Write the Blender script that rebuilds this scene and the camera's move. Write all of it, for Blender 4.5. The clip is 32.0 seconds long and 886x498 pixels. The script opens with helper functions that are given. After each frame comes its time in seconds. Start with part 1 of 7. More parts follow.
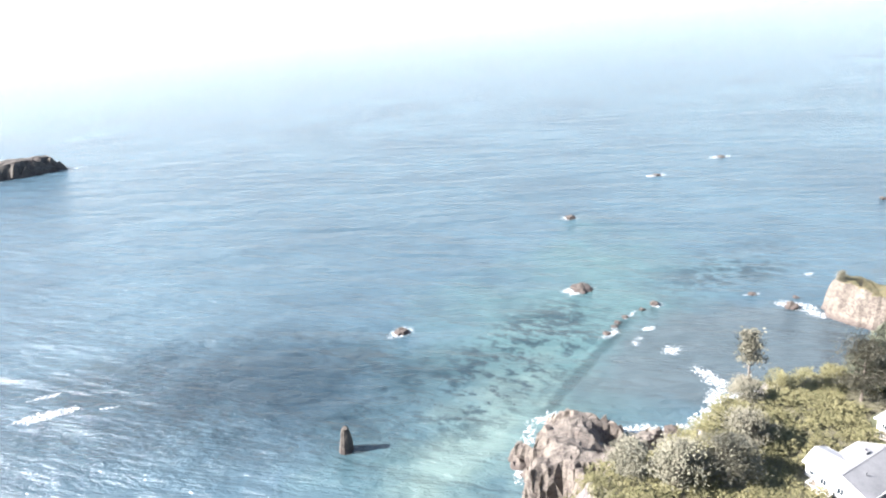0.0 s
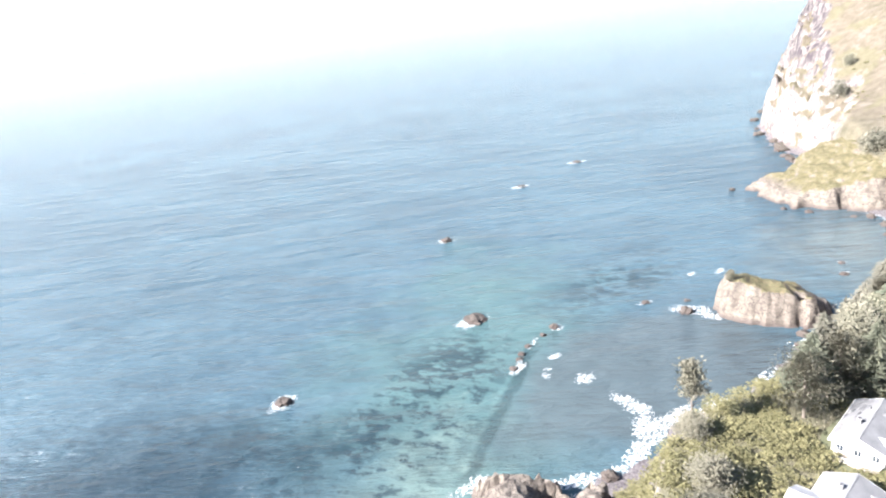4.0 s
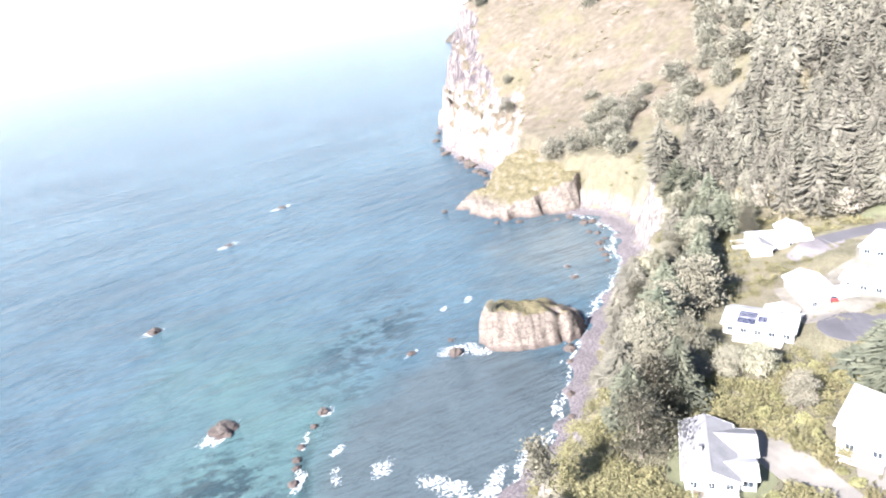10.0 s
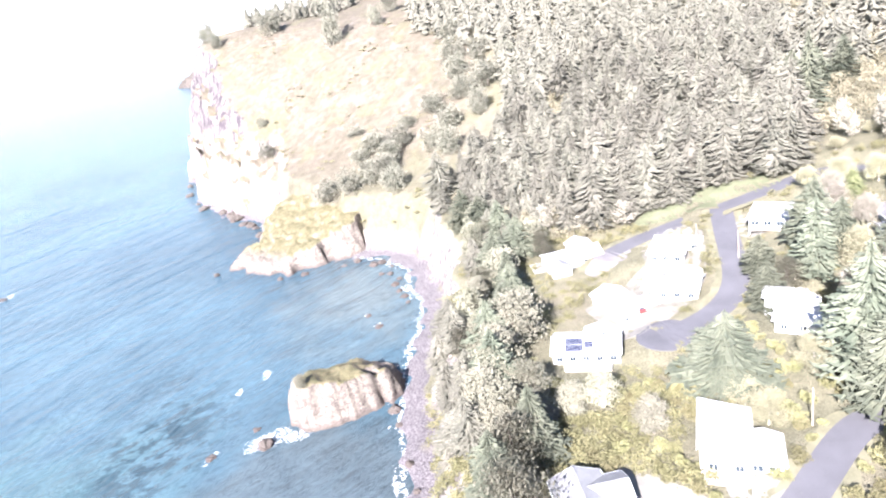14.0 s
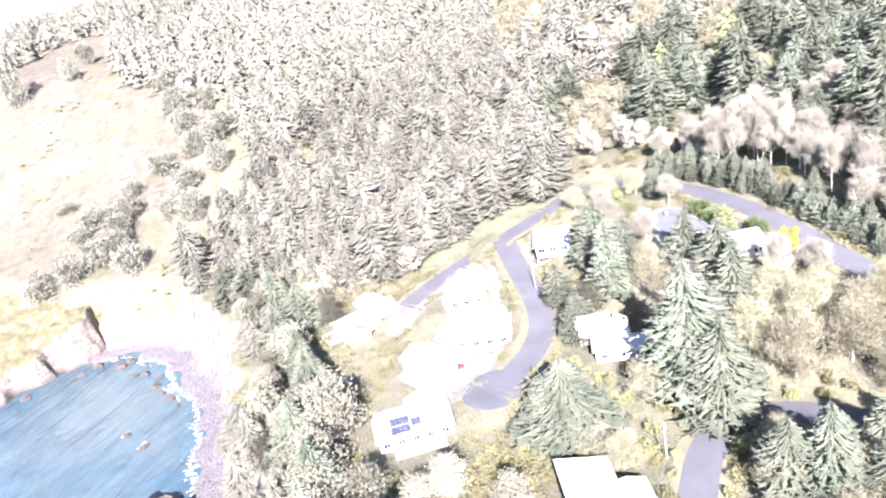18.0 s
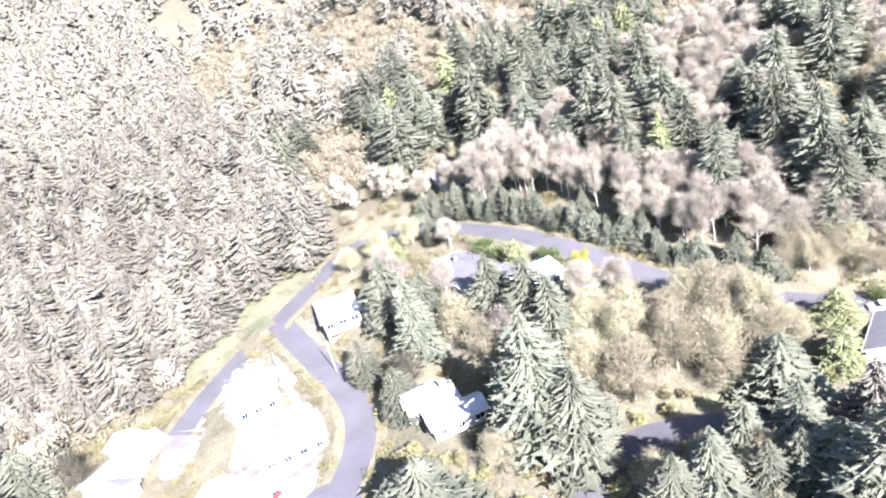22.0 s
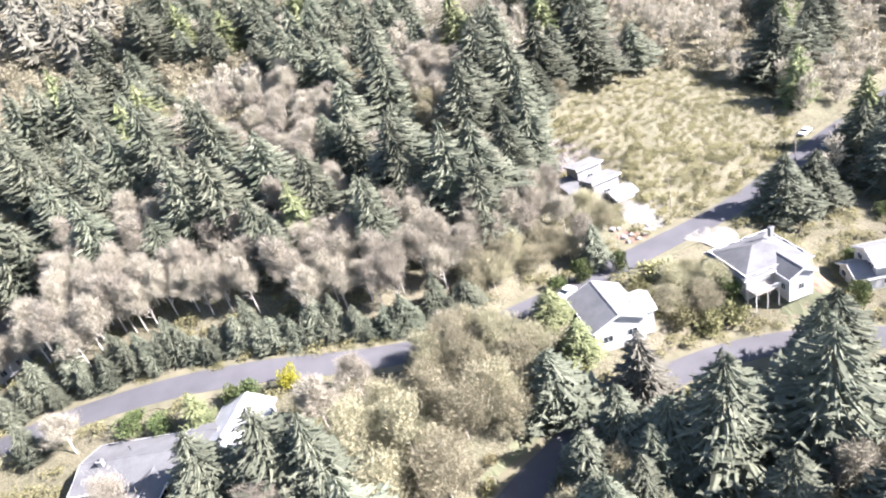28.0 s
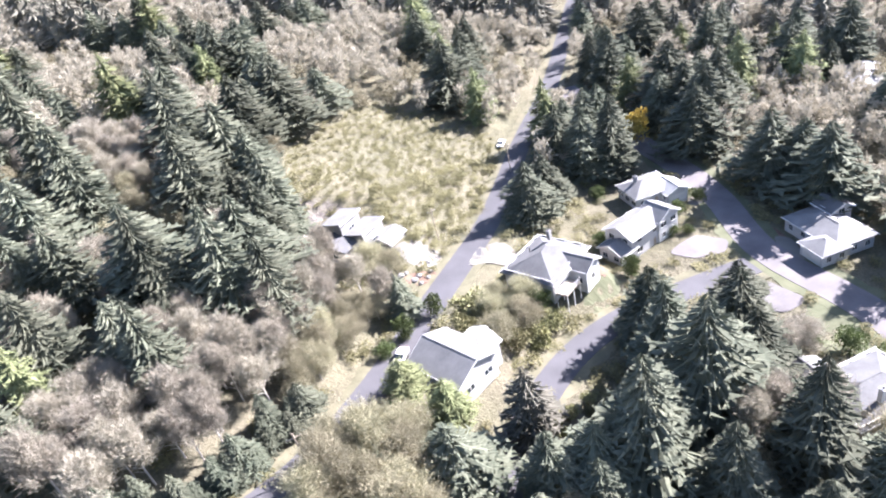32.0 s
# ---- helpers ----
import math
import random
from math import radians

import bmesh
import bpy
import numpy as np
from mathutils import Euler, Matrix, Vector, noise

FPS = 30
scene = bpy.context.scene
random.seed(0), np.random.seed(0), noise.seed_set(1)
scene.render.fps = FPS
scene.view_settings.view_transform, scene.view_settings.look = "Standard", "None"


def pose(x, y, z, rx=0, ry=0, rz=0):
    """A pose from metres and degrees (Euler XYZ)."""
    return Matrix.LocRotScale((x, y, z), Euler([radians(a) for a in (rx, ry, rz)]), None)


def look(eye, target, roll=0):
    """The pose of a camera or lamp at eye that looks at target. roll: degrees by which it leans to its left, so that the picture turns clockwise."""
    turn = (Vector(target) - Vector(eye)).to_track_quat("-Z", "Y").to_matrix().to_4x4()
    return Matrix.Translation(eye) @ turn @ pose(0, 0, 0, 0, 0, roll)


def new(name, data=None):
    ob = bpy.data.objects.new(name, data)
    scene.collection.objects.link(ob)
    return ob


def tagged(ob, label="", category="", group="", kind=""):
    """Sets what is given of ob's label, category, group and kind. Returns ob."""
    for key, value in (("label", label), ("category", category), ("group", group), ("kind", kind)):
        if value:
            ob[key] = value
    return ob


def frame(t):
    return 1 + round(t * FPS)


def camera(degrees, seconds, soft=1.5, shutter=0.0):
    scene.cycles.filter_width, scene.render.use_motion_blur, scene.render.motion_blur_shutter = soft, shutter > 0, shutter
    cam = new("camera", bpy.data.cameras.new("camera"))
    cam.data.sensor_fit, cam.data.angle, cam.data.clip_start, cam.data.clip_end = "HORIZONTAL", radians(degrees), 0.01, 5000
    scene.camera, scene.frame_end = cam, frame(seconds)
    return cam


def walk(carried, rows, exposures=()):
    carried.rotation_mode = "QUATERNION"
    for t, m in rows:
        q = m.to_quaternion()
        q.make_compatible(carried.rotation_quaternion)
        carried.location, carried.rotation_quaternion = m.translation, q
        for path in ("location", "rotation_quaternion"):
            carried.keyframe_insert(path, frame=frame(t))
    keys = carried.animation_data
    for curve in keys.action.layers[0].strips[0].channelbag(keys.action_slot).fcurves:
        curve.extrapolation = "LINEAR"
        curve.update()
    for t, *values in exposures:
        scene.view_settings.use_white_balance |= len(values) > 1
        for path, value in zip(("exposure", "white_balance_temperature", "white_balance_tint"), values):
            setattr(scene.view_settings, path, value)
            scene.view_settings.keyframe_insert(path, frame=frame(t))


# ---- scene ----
cam = camera(69.31, 32.0, soft=2.1)
PATH = [
    (0.0, (0.348, 0.374, 108.326), (0.223, 94.793, 75.386), -4.636),
    (0.5, (-0.277, 4.101, 108.328), (2.247, 98.528, 75.507), -5.155),
    (1.0, (-0.910, 7.810, 108.327), (4.444, 102.169, 75.651), -5.614),
    (1.5, (-1.545, 11.481, 108.308), (6.812, 105.633, 75.665), -5.944),
    (2.0, (-2.171, 15.096, 108.252), (7.022, 109.239, 75.810), -5.863),
    (2.5, (-2.762, 18.654, 108.161), (7.037, 112.806, 75.922), -5.784),
    (3.0, (-3.293, 22.165, 108.039), (9.812, 115.919, 75.812), -6.135),
    (3.5, (-3.729, 25.643, 107.908), (13.844, 118.623, 75.567), -6.671),
    (4.0, (-4.077, 29.098, 107.790), (17.613, 121.161, 75.325), -7.125),
    (4.5, (-4.361, 32.542, 107.696), (21.053, 123.624, 75.166), -7.402),
    (6.5, (-4.366, 46.093, 107.895), (32.799, 132.905, 74.994), -7.819),
    (7.0, (-3.990, 49.326, 107.960), (35.558, 135.088, 75.083), -7.913),
    (7.5, (-3.535, 52.529, 108.025), (39.049, 136.799, 75.083), -8.177),
    (8.0, (-2.977, 55.694, 108.077), (44.273, 137.325, 74.852), -8.551),
    (8.5, (-2.288, 58.816, 108.103), (49.029, 137.833, 74.594), -8.793),
    (9.0, (-1.455, 61.896, 108.091), (53.831, 138.091, 74.361), -9.221),
    (9.5, (-0.477, 64.918, 108.051), (58.523, 138.189, 74.134), -9.654),
    (10.0, (0.639, 67.854, 108.003), (62.804, 138.411, 73.987), -9.863),
    (10.5, (1.881, 70.694, 107.957), (67.004, 138.470, 73.820), -10.031),
    (11.0, (3.244, 73.448, 107.923), (71.612, 137.866, 73.629), -10.268),
    (11.5, (4.713, 76.126, 107.894), (76.226, 136.930, 73.417), -10.530),
    (12.0, (6.276, 78.724, 107.877), (80.783, 135.725, 73.243), -10.749),
    (12.5, (7.938, 81.242, 107.873), (85.118, 134.490, 73.120), -10.901),
    (13.0, (9.703, 83.678, 107.882), (89.346, 133.085, 73.012), -10.972),
    (13.5, (11.572, 86.030, 107.901), (93.301, 131.838, 72.944), -11.237),
    (14.0, (13.543, 88.313, 107.928), (97.234, 130.302, 72.817), -11.440),
    (14.5, (15.614, 90.542, 107.956), (101.425, 127.789, 72.614), -11.817),
    (16.5, (26.114, 97.970, 107.994), (117.371, 116.591, 71.588), -12.857),
    (17.0, (29.052, 99.495, 108.003), (121.008, 113.851, 71.423), -12.909),
    (17.5, (32.013, 100.935, 108.015), (124.469, 110.616, 71.162), -12.991),
    (18.0, (34.987, 102.287, 108.023), (127.696, 107.172, 70.858), -13.054),
    (18.5, (37.971, 103.550, 108.021), (130.698, 103.597, 70.581), -13.284),
    (19.0, (40.958, 104.734, 108.029), (133.436, 99.961, 70.279), -13.551),
    (19.5, (43.950, 105.846, 108.062), (135.962, 96.331, 70.072), -13.900),
    (20.0, (46.949, 106.889, 108.105), (138.065, 91.933, 69.708), -14.187),
    (20.5, (49.987, 107.867, 108.134), (139.883, 87.446, 69.381), -14.470),
    (21.0, (53.025, 108.796, 108.146), (141.391, 83.050, 69.048), -14.709),
    (21.5, (56.034, 109.676, 108.142), (142.544, 78.668, 68.715), -14.928),
    (22.0, (59.006, 110.509, 108.125), (143.290, 74.284, 68.327), -15.039),
    (22.5, (61.977, 111.284, 108.107), (143.461, 69.521, 67.904), -15.251),
    (23.0, (64.979, 111.984, 108.082), (143.362, 65.021, 67.456), -15.494),
    (23.5, (68.043, 112.601, 108.044), (142.799, 60.394, 66.984), -15.715),
    (24.0, (71.196, 113.135, 108.011), (141.984, 55.976, 66.515), -15.880),
    (24.5, (74.474, 113.586, 107.988), (140.867, 51.667, 66.060), -16.017),
    (25.0, (77.913, 113.954, 107.967), (139.604, 47.815, 65.305), -16.240),
    (25.5, (81.526, 114.232, 107.940), (138.222, 44.243, 64.497), -16.412),
    (27.5, (100.075, 112.612, 107.278), (133.254, 30.608, 60.647), -16.243),
    (28.0, (104.309, 111.207, 107.381), (131.283, 27.430, 59.907), -16.141),
    (28.5, (108.426, 109.596, 107.520), (129.157, 24.493, 59.273), -16.059),
    (29.0, (112.377, 107.731, 107.675), (126.747, 21.748, 58.681), -15.996),
    (29.5, (116.113, 105.601, 107.827), (124.088, 19.218, 58.083), -15.851),
    (30.0, (119.602, 103.221, 107.978), (120.720, 16.979, 57.372), -15.730),
    (30.5, (122.829, 100.611, 108.121), (117.080, 15.032, 56.709), -15.591),
    (31.0, (125.816, 97.800, 108.241), (113.228, 13.449, 56.025), -15.409),
    (31.5, (128.627, 94.826, 108.328), (109.329, 12.210, 55.392), -15.199),
    (32.0, (131.355, 91.776, 108.399), (105.422, 11.404, 54.847), -15.009),
]
walk(cam, [(t, look(eye, target, roll)) for t, eye, target, roll in PATH],
     exposures=[(0, 2.44, 6450, 11), (4, 2.44, 6450, 11), (9, 2.45, 6350, 14), (13, 2.68, 6200, 16), (17, 2.88, 6050, 20), (19, 2.86, 6050, 21), (24, 2.76, 6050, 20), (28, 2.62, 6350, 17), (32, 2.64, 6150, 19)])

# ---------------------------------------------------------------- light
SUN_TO = Vector((-0.83, -0.03, 0.56)).normalized()
world = bpy.data.worlds.new("sky_world")
scene.world = world
world.use_nodes = True
_nt = world.node_tree
_sky = _nt.nodes.new("ShaderNodeTexSky")
_sky.sky_type = "NISHITA"
_sky.sun_disc = False
_sky.sun_elevation = math.asin(SUN_TO.z)
_sky.sun_rotation = math.atan2(SUN_TO.x, SUN_TO.y)
_sky.air_density, _sky.dust_density, _sky.ozone_density = 1.0, 0.6, 1.0
_bg = _nt.nodes["Background"]
_bg.inputs["Strength"].default_value = 0.06
_nt.links.new(_sky.outputs["Color"], _bg.inputs["Color"])
_sun = bpy.data.lights.new("sun", "SUN")
_sun.energy, _sun.angle, _sun.color = 5.0, radians(0.5), (1.0, 0.965, 0.935)
sun = new("sun", _sun)
sun.matrix_world = look(SUN_TO * 300, (0, 0, 0))


# ---------------------------------------------------------------- materials
def nodes_of(name):
    m = bpy.data.materials.new(name)
    m.use_nodes = True
    nt = m.node_tree
    return m, nt, nt.nodes["Principled BSDF"]


def put(nt, kind, **inputs):
    n = nt.nodes.new(kind)
    for k, v in inputs.items():
        n.inputs[k.replace("_", " ")].default_value = v
    return n


def ramp(nt, fac, stops):
    r = nt.nodes.new("ShaderNodeValToRGB")
    els = r.color_ramp.elements
    while len(els) < len(stops):
        els.new(0.5)
    for e, (p, c) in zip(els, stops):
        e.position, e.color = p, (*c, 1.0) if len(c) == 3 else c
    nt.links.new(fac, r.inputs["Fac"])
    return r.outputs["Color"]


def noise_of(nt, scale, detail=4.0, rough=0.6, vec=None, world_space=True, stretch=None):
    n = put(nt, "ShaderNodeTexNoise", Scale=scale, Detail=detail, Roughness=rough)
    if vec is None:
        g = nt.nodes.new("ShaderNodeNewGeometry") if world_space else nt.nodes.new("ShaderNodeTexCoord")
        vec = g.outputs["Position" if world_space else "Object"]
    if stretch:
        if len(stretch) > 3:
            turn = nt.nodes.new("ShaderNodeMapping")
            turn.inputs["Rotation"].default_value = (0, 0, radians(stretch[3]))
            nt.links.new(vec, turn.inputs["Vector"])
            vec = turn.outputs["Vector"]
        mp = nt.nodes.new("ShaderNodeMapping")
        mp.inputs["Scale"].default_value = stretch[:3]
        nt.links.new(vec, mp.inputs["Vector"])
        vec = mp.outputs["Vector"]
    nt.links.new(vec, n.inputs["Vector"])
    return n.outputs["Fac"]


def mix(nt, fac, a, b, mode="MIX"):
    m = nt.nodes.new("ShaderNodeMix")
    m.data_type, m.blend_type = "RGBA", mode
    for sock, v in ((m.inputs[0], fac), (m.inputs[6], a), (m.inputs[7], b)):
        if hasattr(v, "links"):
            nt.links.new(v, sock)
        else:
            sock.default_value = v if isinstance(v, (int, float)) else (*v, 1.0)
    return m.outputs[2]


def maths(nt, op, a, b=0.0, c=None, clamp=False):
    m = nt.nodes.new("ShaderNodeMath")
    m.operation, m.use_clamp = op, clamp
    for sock, v in zip(m.inputs, (a, b) if c is None else (a, b, c)):
        if hasattr(v, "links"):
            nt.links.new(v, sock)
        else:
            sock.default_value = v
    return m.outputs[0]


def bump(nt, bsdf, height, strength=0.4, distance=0.1):
    b = put(nt, "ShaderNodeBump", Strength=strength, Distance=distance)
    nt.links.new(height, b.inputs["Height"])
    nt.links.new(b.outputs["Normal"], bsdf.inputs["Normal"])


def mat_mottled(name, dark, light, scale=1.0, rough=0.8, bumped=0.3, fine=12.0, spec=0.3, per_object=0.0, world_space=True):
    """Two-scale mottling between two colours, fine relief, optional change from object to object."""
    m, nt, b = nodes_of(name)
    big = noise_of(nt, scale, 3.0, 0.55, world_space=world_space)
    small = noise_of(nt, fine, 4.0, 0.65, world_space=world_space)
    fac = maths(nt, "ADD", maths(nt, "MULTIPLY", big, 0.65), maths(nt, "MULTIPLY", small, 0.35))
    col = ramp(nt, fac, [(0.32, dark), (0.66, light)])
    if per_object:
        info = nt.nodes.new("ShaderNodeObjectInfo")
        hsv = put(nt, "ShaderNodeHueSaturation")
        nt.links.new(maths(nt, "MULTIPLY_ADD", info.outputs["Random"], per_object * 0.16, 0.5 - per_object * 0.08), hsv.inputs["Hue"])
        nt.links.new(maths(nt, "MULTIPLY_ADD", info.outputs["Random"], per_object, 1.0 - per_object / 2), hsv.inputs["Value"])
        nt.links.new(col, hsv.inputs["Color"])
        col = hsv.outputs["Color"]
    nt.links.new(col, b.inputs["Base Color"])
    b.inputs["Roughness"].default_value = rough
    b.inputs["Specular IOR Level"].default_value = spec
    if bumped:
        bump(nt, b, small, bumped, 0.08)
    return m


def mat_foliage(name, dark, light, per_object=0.5, scale=0.9, rough=0.8, thin=0.12):
    """Leaves: colour by island and object, a little light through the leaf."""
    m, nt, b = nodes_of(name)
    geo = nt.nodes.new("ShaderNodeNewGeometry")
    n = noise_of(nt, scale, 2.0)
    wide = noise_of(nt, 0.13, 2.0)
    fac = maths(nt, "ADD", maths(nt, "MULTIPLY", geo.outputs["Random Per Island"], 0.26), maths(nt, "ADD", maths(nt, "MULTIPLY", n, 0.22), maths(nt, "MULTIPLY", maths(nt, "MULTIPLY_ADD", wide, 1.7, -0.35), 0.52)))
    col = ramp(nt, fac, [(0.15, dark), (0.85, light)])
    info = nt.nodes.new("ShaderNodeObjectInfo")
    hsv = put(nt, "ShaderNodeHueSaturation")
    nt.links.new(maths(nt, "MULTIPLY_ADD", info.outputs["Random"], 0.06 * per_object, 0.5 - 0.03 * per_object), hsv.inputs["Hue"])
    nt.links.new(maths(nt, "MULTIPLY_ADD", info.outputs["Random"], per_object, 1.0 - per_object / 2), hsv.inputs["Value"])
    nt.links.new(col, hsv.inputs["Color"])
    nt.links.new(hsv.outputs["Color"], b.inputs["Base Color"])
    b.inputs["Roughness"].default_value = rough
    b.inputs["Specular IOR Level"].default_value = 0.1
    tr = nt.nodes.new("ShaderNodeBsdfTranslucent")
    nt.links.new(hsv.outputs["Color"], tr.inputs["Color"])
    add = put(nt, "ShaderNodeMixShader", Fac=thin)
    nt.links.new(b.outputs[0], add.inputs[1])
    nt.links.new(tr.outputs[0], add.inputs[2])
    nt.links.new(add.outputs[0], nt.nodes["Material Output"].inputs["Surface"])
    return m


def mat_land():
    """Dry coastal grass and scrub, bare rock and clay where it is steep, grey cobble by the water."""
    m, nt, b = nodes_of("coastal_ground")
    geo = nt.nodes.new("ShaderNodeNewGeometry")
    sep = nt.nodes.new("ShaderNodeSeparateXYZ")
    nt.links.new(geo.outputs["Normal"], sep.inputs[0])
    pos = nt.nodes.new("ShaderNodeSeparateXYZ")
    nt.links.new(geo.outputs["Position"], pos.inputs[0])
    big = noise_of(nt, 0.035, 4.0, 0.6)
    mid = noise_of(nt, 0.22, 5.0, 0.65)
    fine = noise_of(nt, 2.2, 5.0, 0.7)
    grass = ramp(nt, big, [(0.36, (0.085, 0.09, 0.045)), (0.52, (0.12, 0.114, 0.062)), (0.66, (0.14, 0.124, 0.08))])
    scrub = ramp(nt, mid, [(0.38, (0.05, 0.05, 0.037)), (0.6, (0.155, 0.137, 0.1))])
    soft = mix(nt, 0.45, grass, scrub)
    soft = mix(nt, 0.35, soft, ramp(nt, fine, [(0.35, (0.055, 0.052, 0.042)), (0.65, (0.26, 0.23, 0.175))]))
    # the open slope of the headland is tan, dry grass
    tan_fac = maths(nt, "MULTIPLY", ramp(nt, maths(nt, "DIVIDE", maths(nt, "SUBTRACT", pos.outputs["X"], 270.0), 60.0), [(0.0, (0, 0, 0)), (1.0, (1, 1, 1))]),
                    ramp(nt, maths(nt, "DIVIDE", maths(nt, "SUBTRACT", pos.outputs["Y"], 185.0), 60.0), [(0.0, (0, 0, 0)), (1.0, (1, 1, 1))]))
    dry = ramp(nt, maths(nt, "ADD", maths(nt, "MULTIPLY", mid, 0.5), maths(nt, "MULTIPLY", big, 0.5)), [(0.36, (0.085, 0.074, 0.054)), (0.5, (0.113, 0.094, 0.072)), (0.64, (0.135, 0.112, 0.09))])
    dry = mix(nt, ramp(nt, noise_of(nt, 0.05, 4.0, 0.6), [(0.52, (0, 0, 0)), (0.6, (0.75, 0.75, 0.75))]), dry, (0.115, 0.105, 0.064))
    dry = mix(nt, ramp(nt, noise_of(nt, 0.09, 5.0, 0.68), [(0.56, (0, 0, 0)), (0.64, (0.8, 0.8, 0.8))]), dry, (0.17, 0.143, 0.127))
    soft = mix(nt, tan_fac, soft, mix(nt, 0.2, dry, scrub))
    # needle litter under the wood on the hill
    litter = maths(nt, "MULTIPLY", ramp(nt, maths(nt, "DIVIDE", maths(nt, "SUBTRACT", pos.outputs["X"], 232.0), 20.0), [(0.0, (0, 0, 0)), (1.0, (1, 1, 1))]),
                   ramp(nt, maths(nt, "DIVIDE", maths(nt, "SUBTRACT", pos.outputs["Y"], 185.0), 20.0), [(0.0, (1, 1, 1)), (1.0, (0, 0, 0))]))
    soft = mix(nt, maths(nt, "MULTIPLY", litter, 0.25), soft, ramp(nt, fine, [(0.35, (0.06, 0.055, 0.042)), (0.65, (0.13, 0.118, 0.09))]))
    strata = noise_of(nt, 0.5, 5.0, 0.7, stretch=(1.0, 1.0, 0.35))
    rock = ramp(nt, strata, [(0.35, (0.1, 0.085, 0.083)), (0.5, (0.21, 0.19, 0.175)), (0.64, (0.32, 0.295, 0.262))])
    crack = maths(nt, "ABSOLUTE", maths(nt, "SUBTRACT", noise_of(nt, 0.2, 5.0, 0.62, stretch=(1.0, 1.0, 0.13)), 0.5))
    rock = mix(nt, ramp(nt, crack, [(0.006, (0.9, 0.9, 0.9)), (0.03, (0, 0, 0))]), rock, (0.075, 0.064, 0.066))
    spires = maths(nt, "MULTIPLY", ramp(nt, maths(nt, "DIVIDE", pos.outputs["Z"], 100.0), [(0.3, (0, 0, 0)), (0.55, (1, 1, 1))]), ramp(nt, noise_of(nt, 0.3, 4.0, 0.6, stretch=(1.0, 1.0, 0.08)), [(0.42, (1, 1, 1)), (0.6, (0.2, 0.2, 0.2))]))
    rock = mix(nt, spires, rock, (0.055, 0.046, 0.052))
    tide = ramp(nt, maths(nt, "MULTIPLY_ADD", strata, 0.8, maths(nt, "DIVIDE", pos.outputs["Z"], 14.0)), [(0.55, (0.85, 0.85, 0.85)), (0.8, (0, 0, 0))])
    rock = mix(nt, tide, rock, (0.1, 0.083, 0.086))
    steep = ramp(nt, maths(nt, "ADD", sep.outputs["Z"], maths(nt, "MULTIPLY", maths(nt, "SUBTRACT", mid, 0.5), 0.35)), [(0.66, (1, 1, 1)), (0.76, (0, 0, 0))])
    east = ramp(nt, maths(nt, "DIVIDE", maths(nt, "SUBTRACT", pos.outputs["X"], 250.0), 16.0), [(0.0, (1, 1, 1)), (1.0, (0, 0, 0))])
    north = ramp(nt, maths(nt, "DIVIDE", maths(nt, "SUBTRACT", maths(nt, "MULTIPLY_ADD", mid, 18.0, pos.outputs["Y"]), 340.0), 24.0), [(0.0, (0, 0, 0)), (1.0, (1, 1, 1))])
    foot = ramp(nt, maths(nt, "MULTIPLY_ADD", mid, 0.5, maths(nt, "DIVIDE", pos.outputs["Z"], 24.0)), [(0.5, (1, 1, 1)), (0.7, (0, 0, 0))])
    bare = maths(nt, "MAXIMUM", maths(nt, "MAXIMUM", east, north), foot)
    col = mix(nt, maths(nt, "MULTIPLY", steep, bare), soft, rock)
    cobble = ramp(nt, noise_of(nt, 1.6, 3.0, 0.7), [(0.35, (0.055, 0.048, 0.053)), (0.62, (0.165, 0.148, 0.152))])
    low = ramp(nt, maths(nt, "ADD", maths(nt, "DIVIDE", pos.outputs["Z"], 4.0), maths(nt, "MULTIPLY", mid, 0.3)), [(0.4, (1, 1, 1)), (0.75, (0, 0, 0))])
    col = mix(nt, low, col, cobble)
    nt.links.new(col, b.inputs["Base Color"])
    b.inputs["Roughness"].default_value = 0.9
    b.inputs["Specular IOR Level"].default_value = 0.15
    bump(nt, b, maths(nt, "ADD", fine, maths(nt, "MULTIPLY", mid, 2.0)), 0.7, 0.6)
    return m


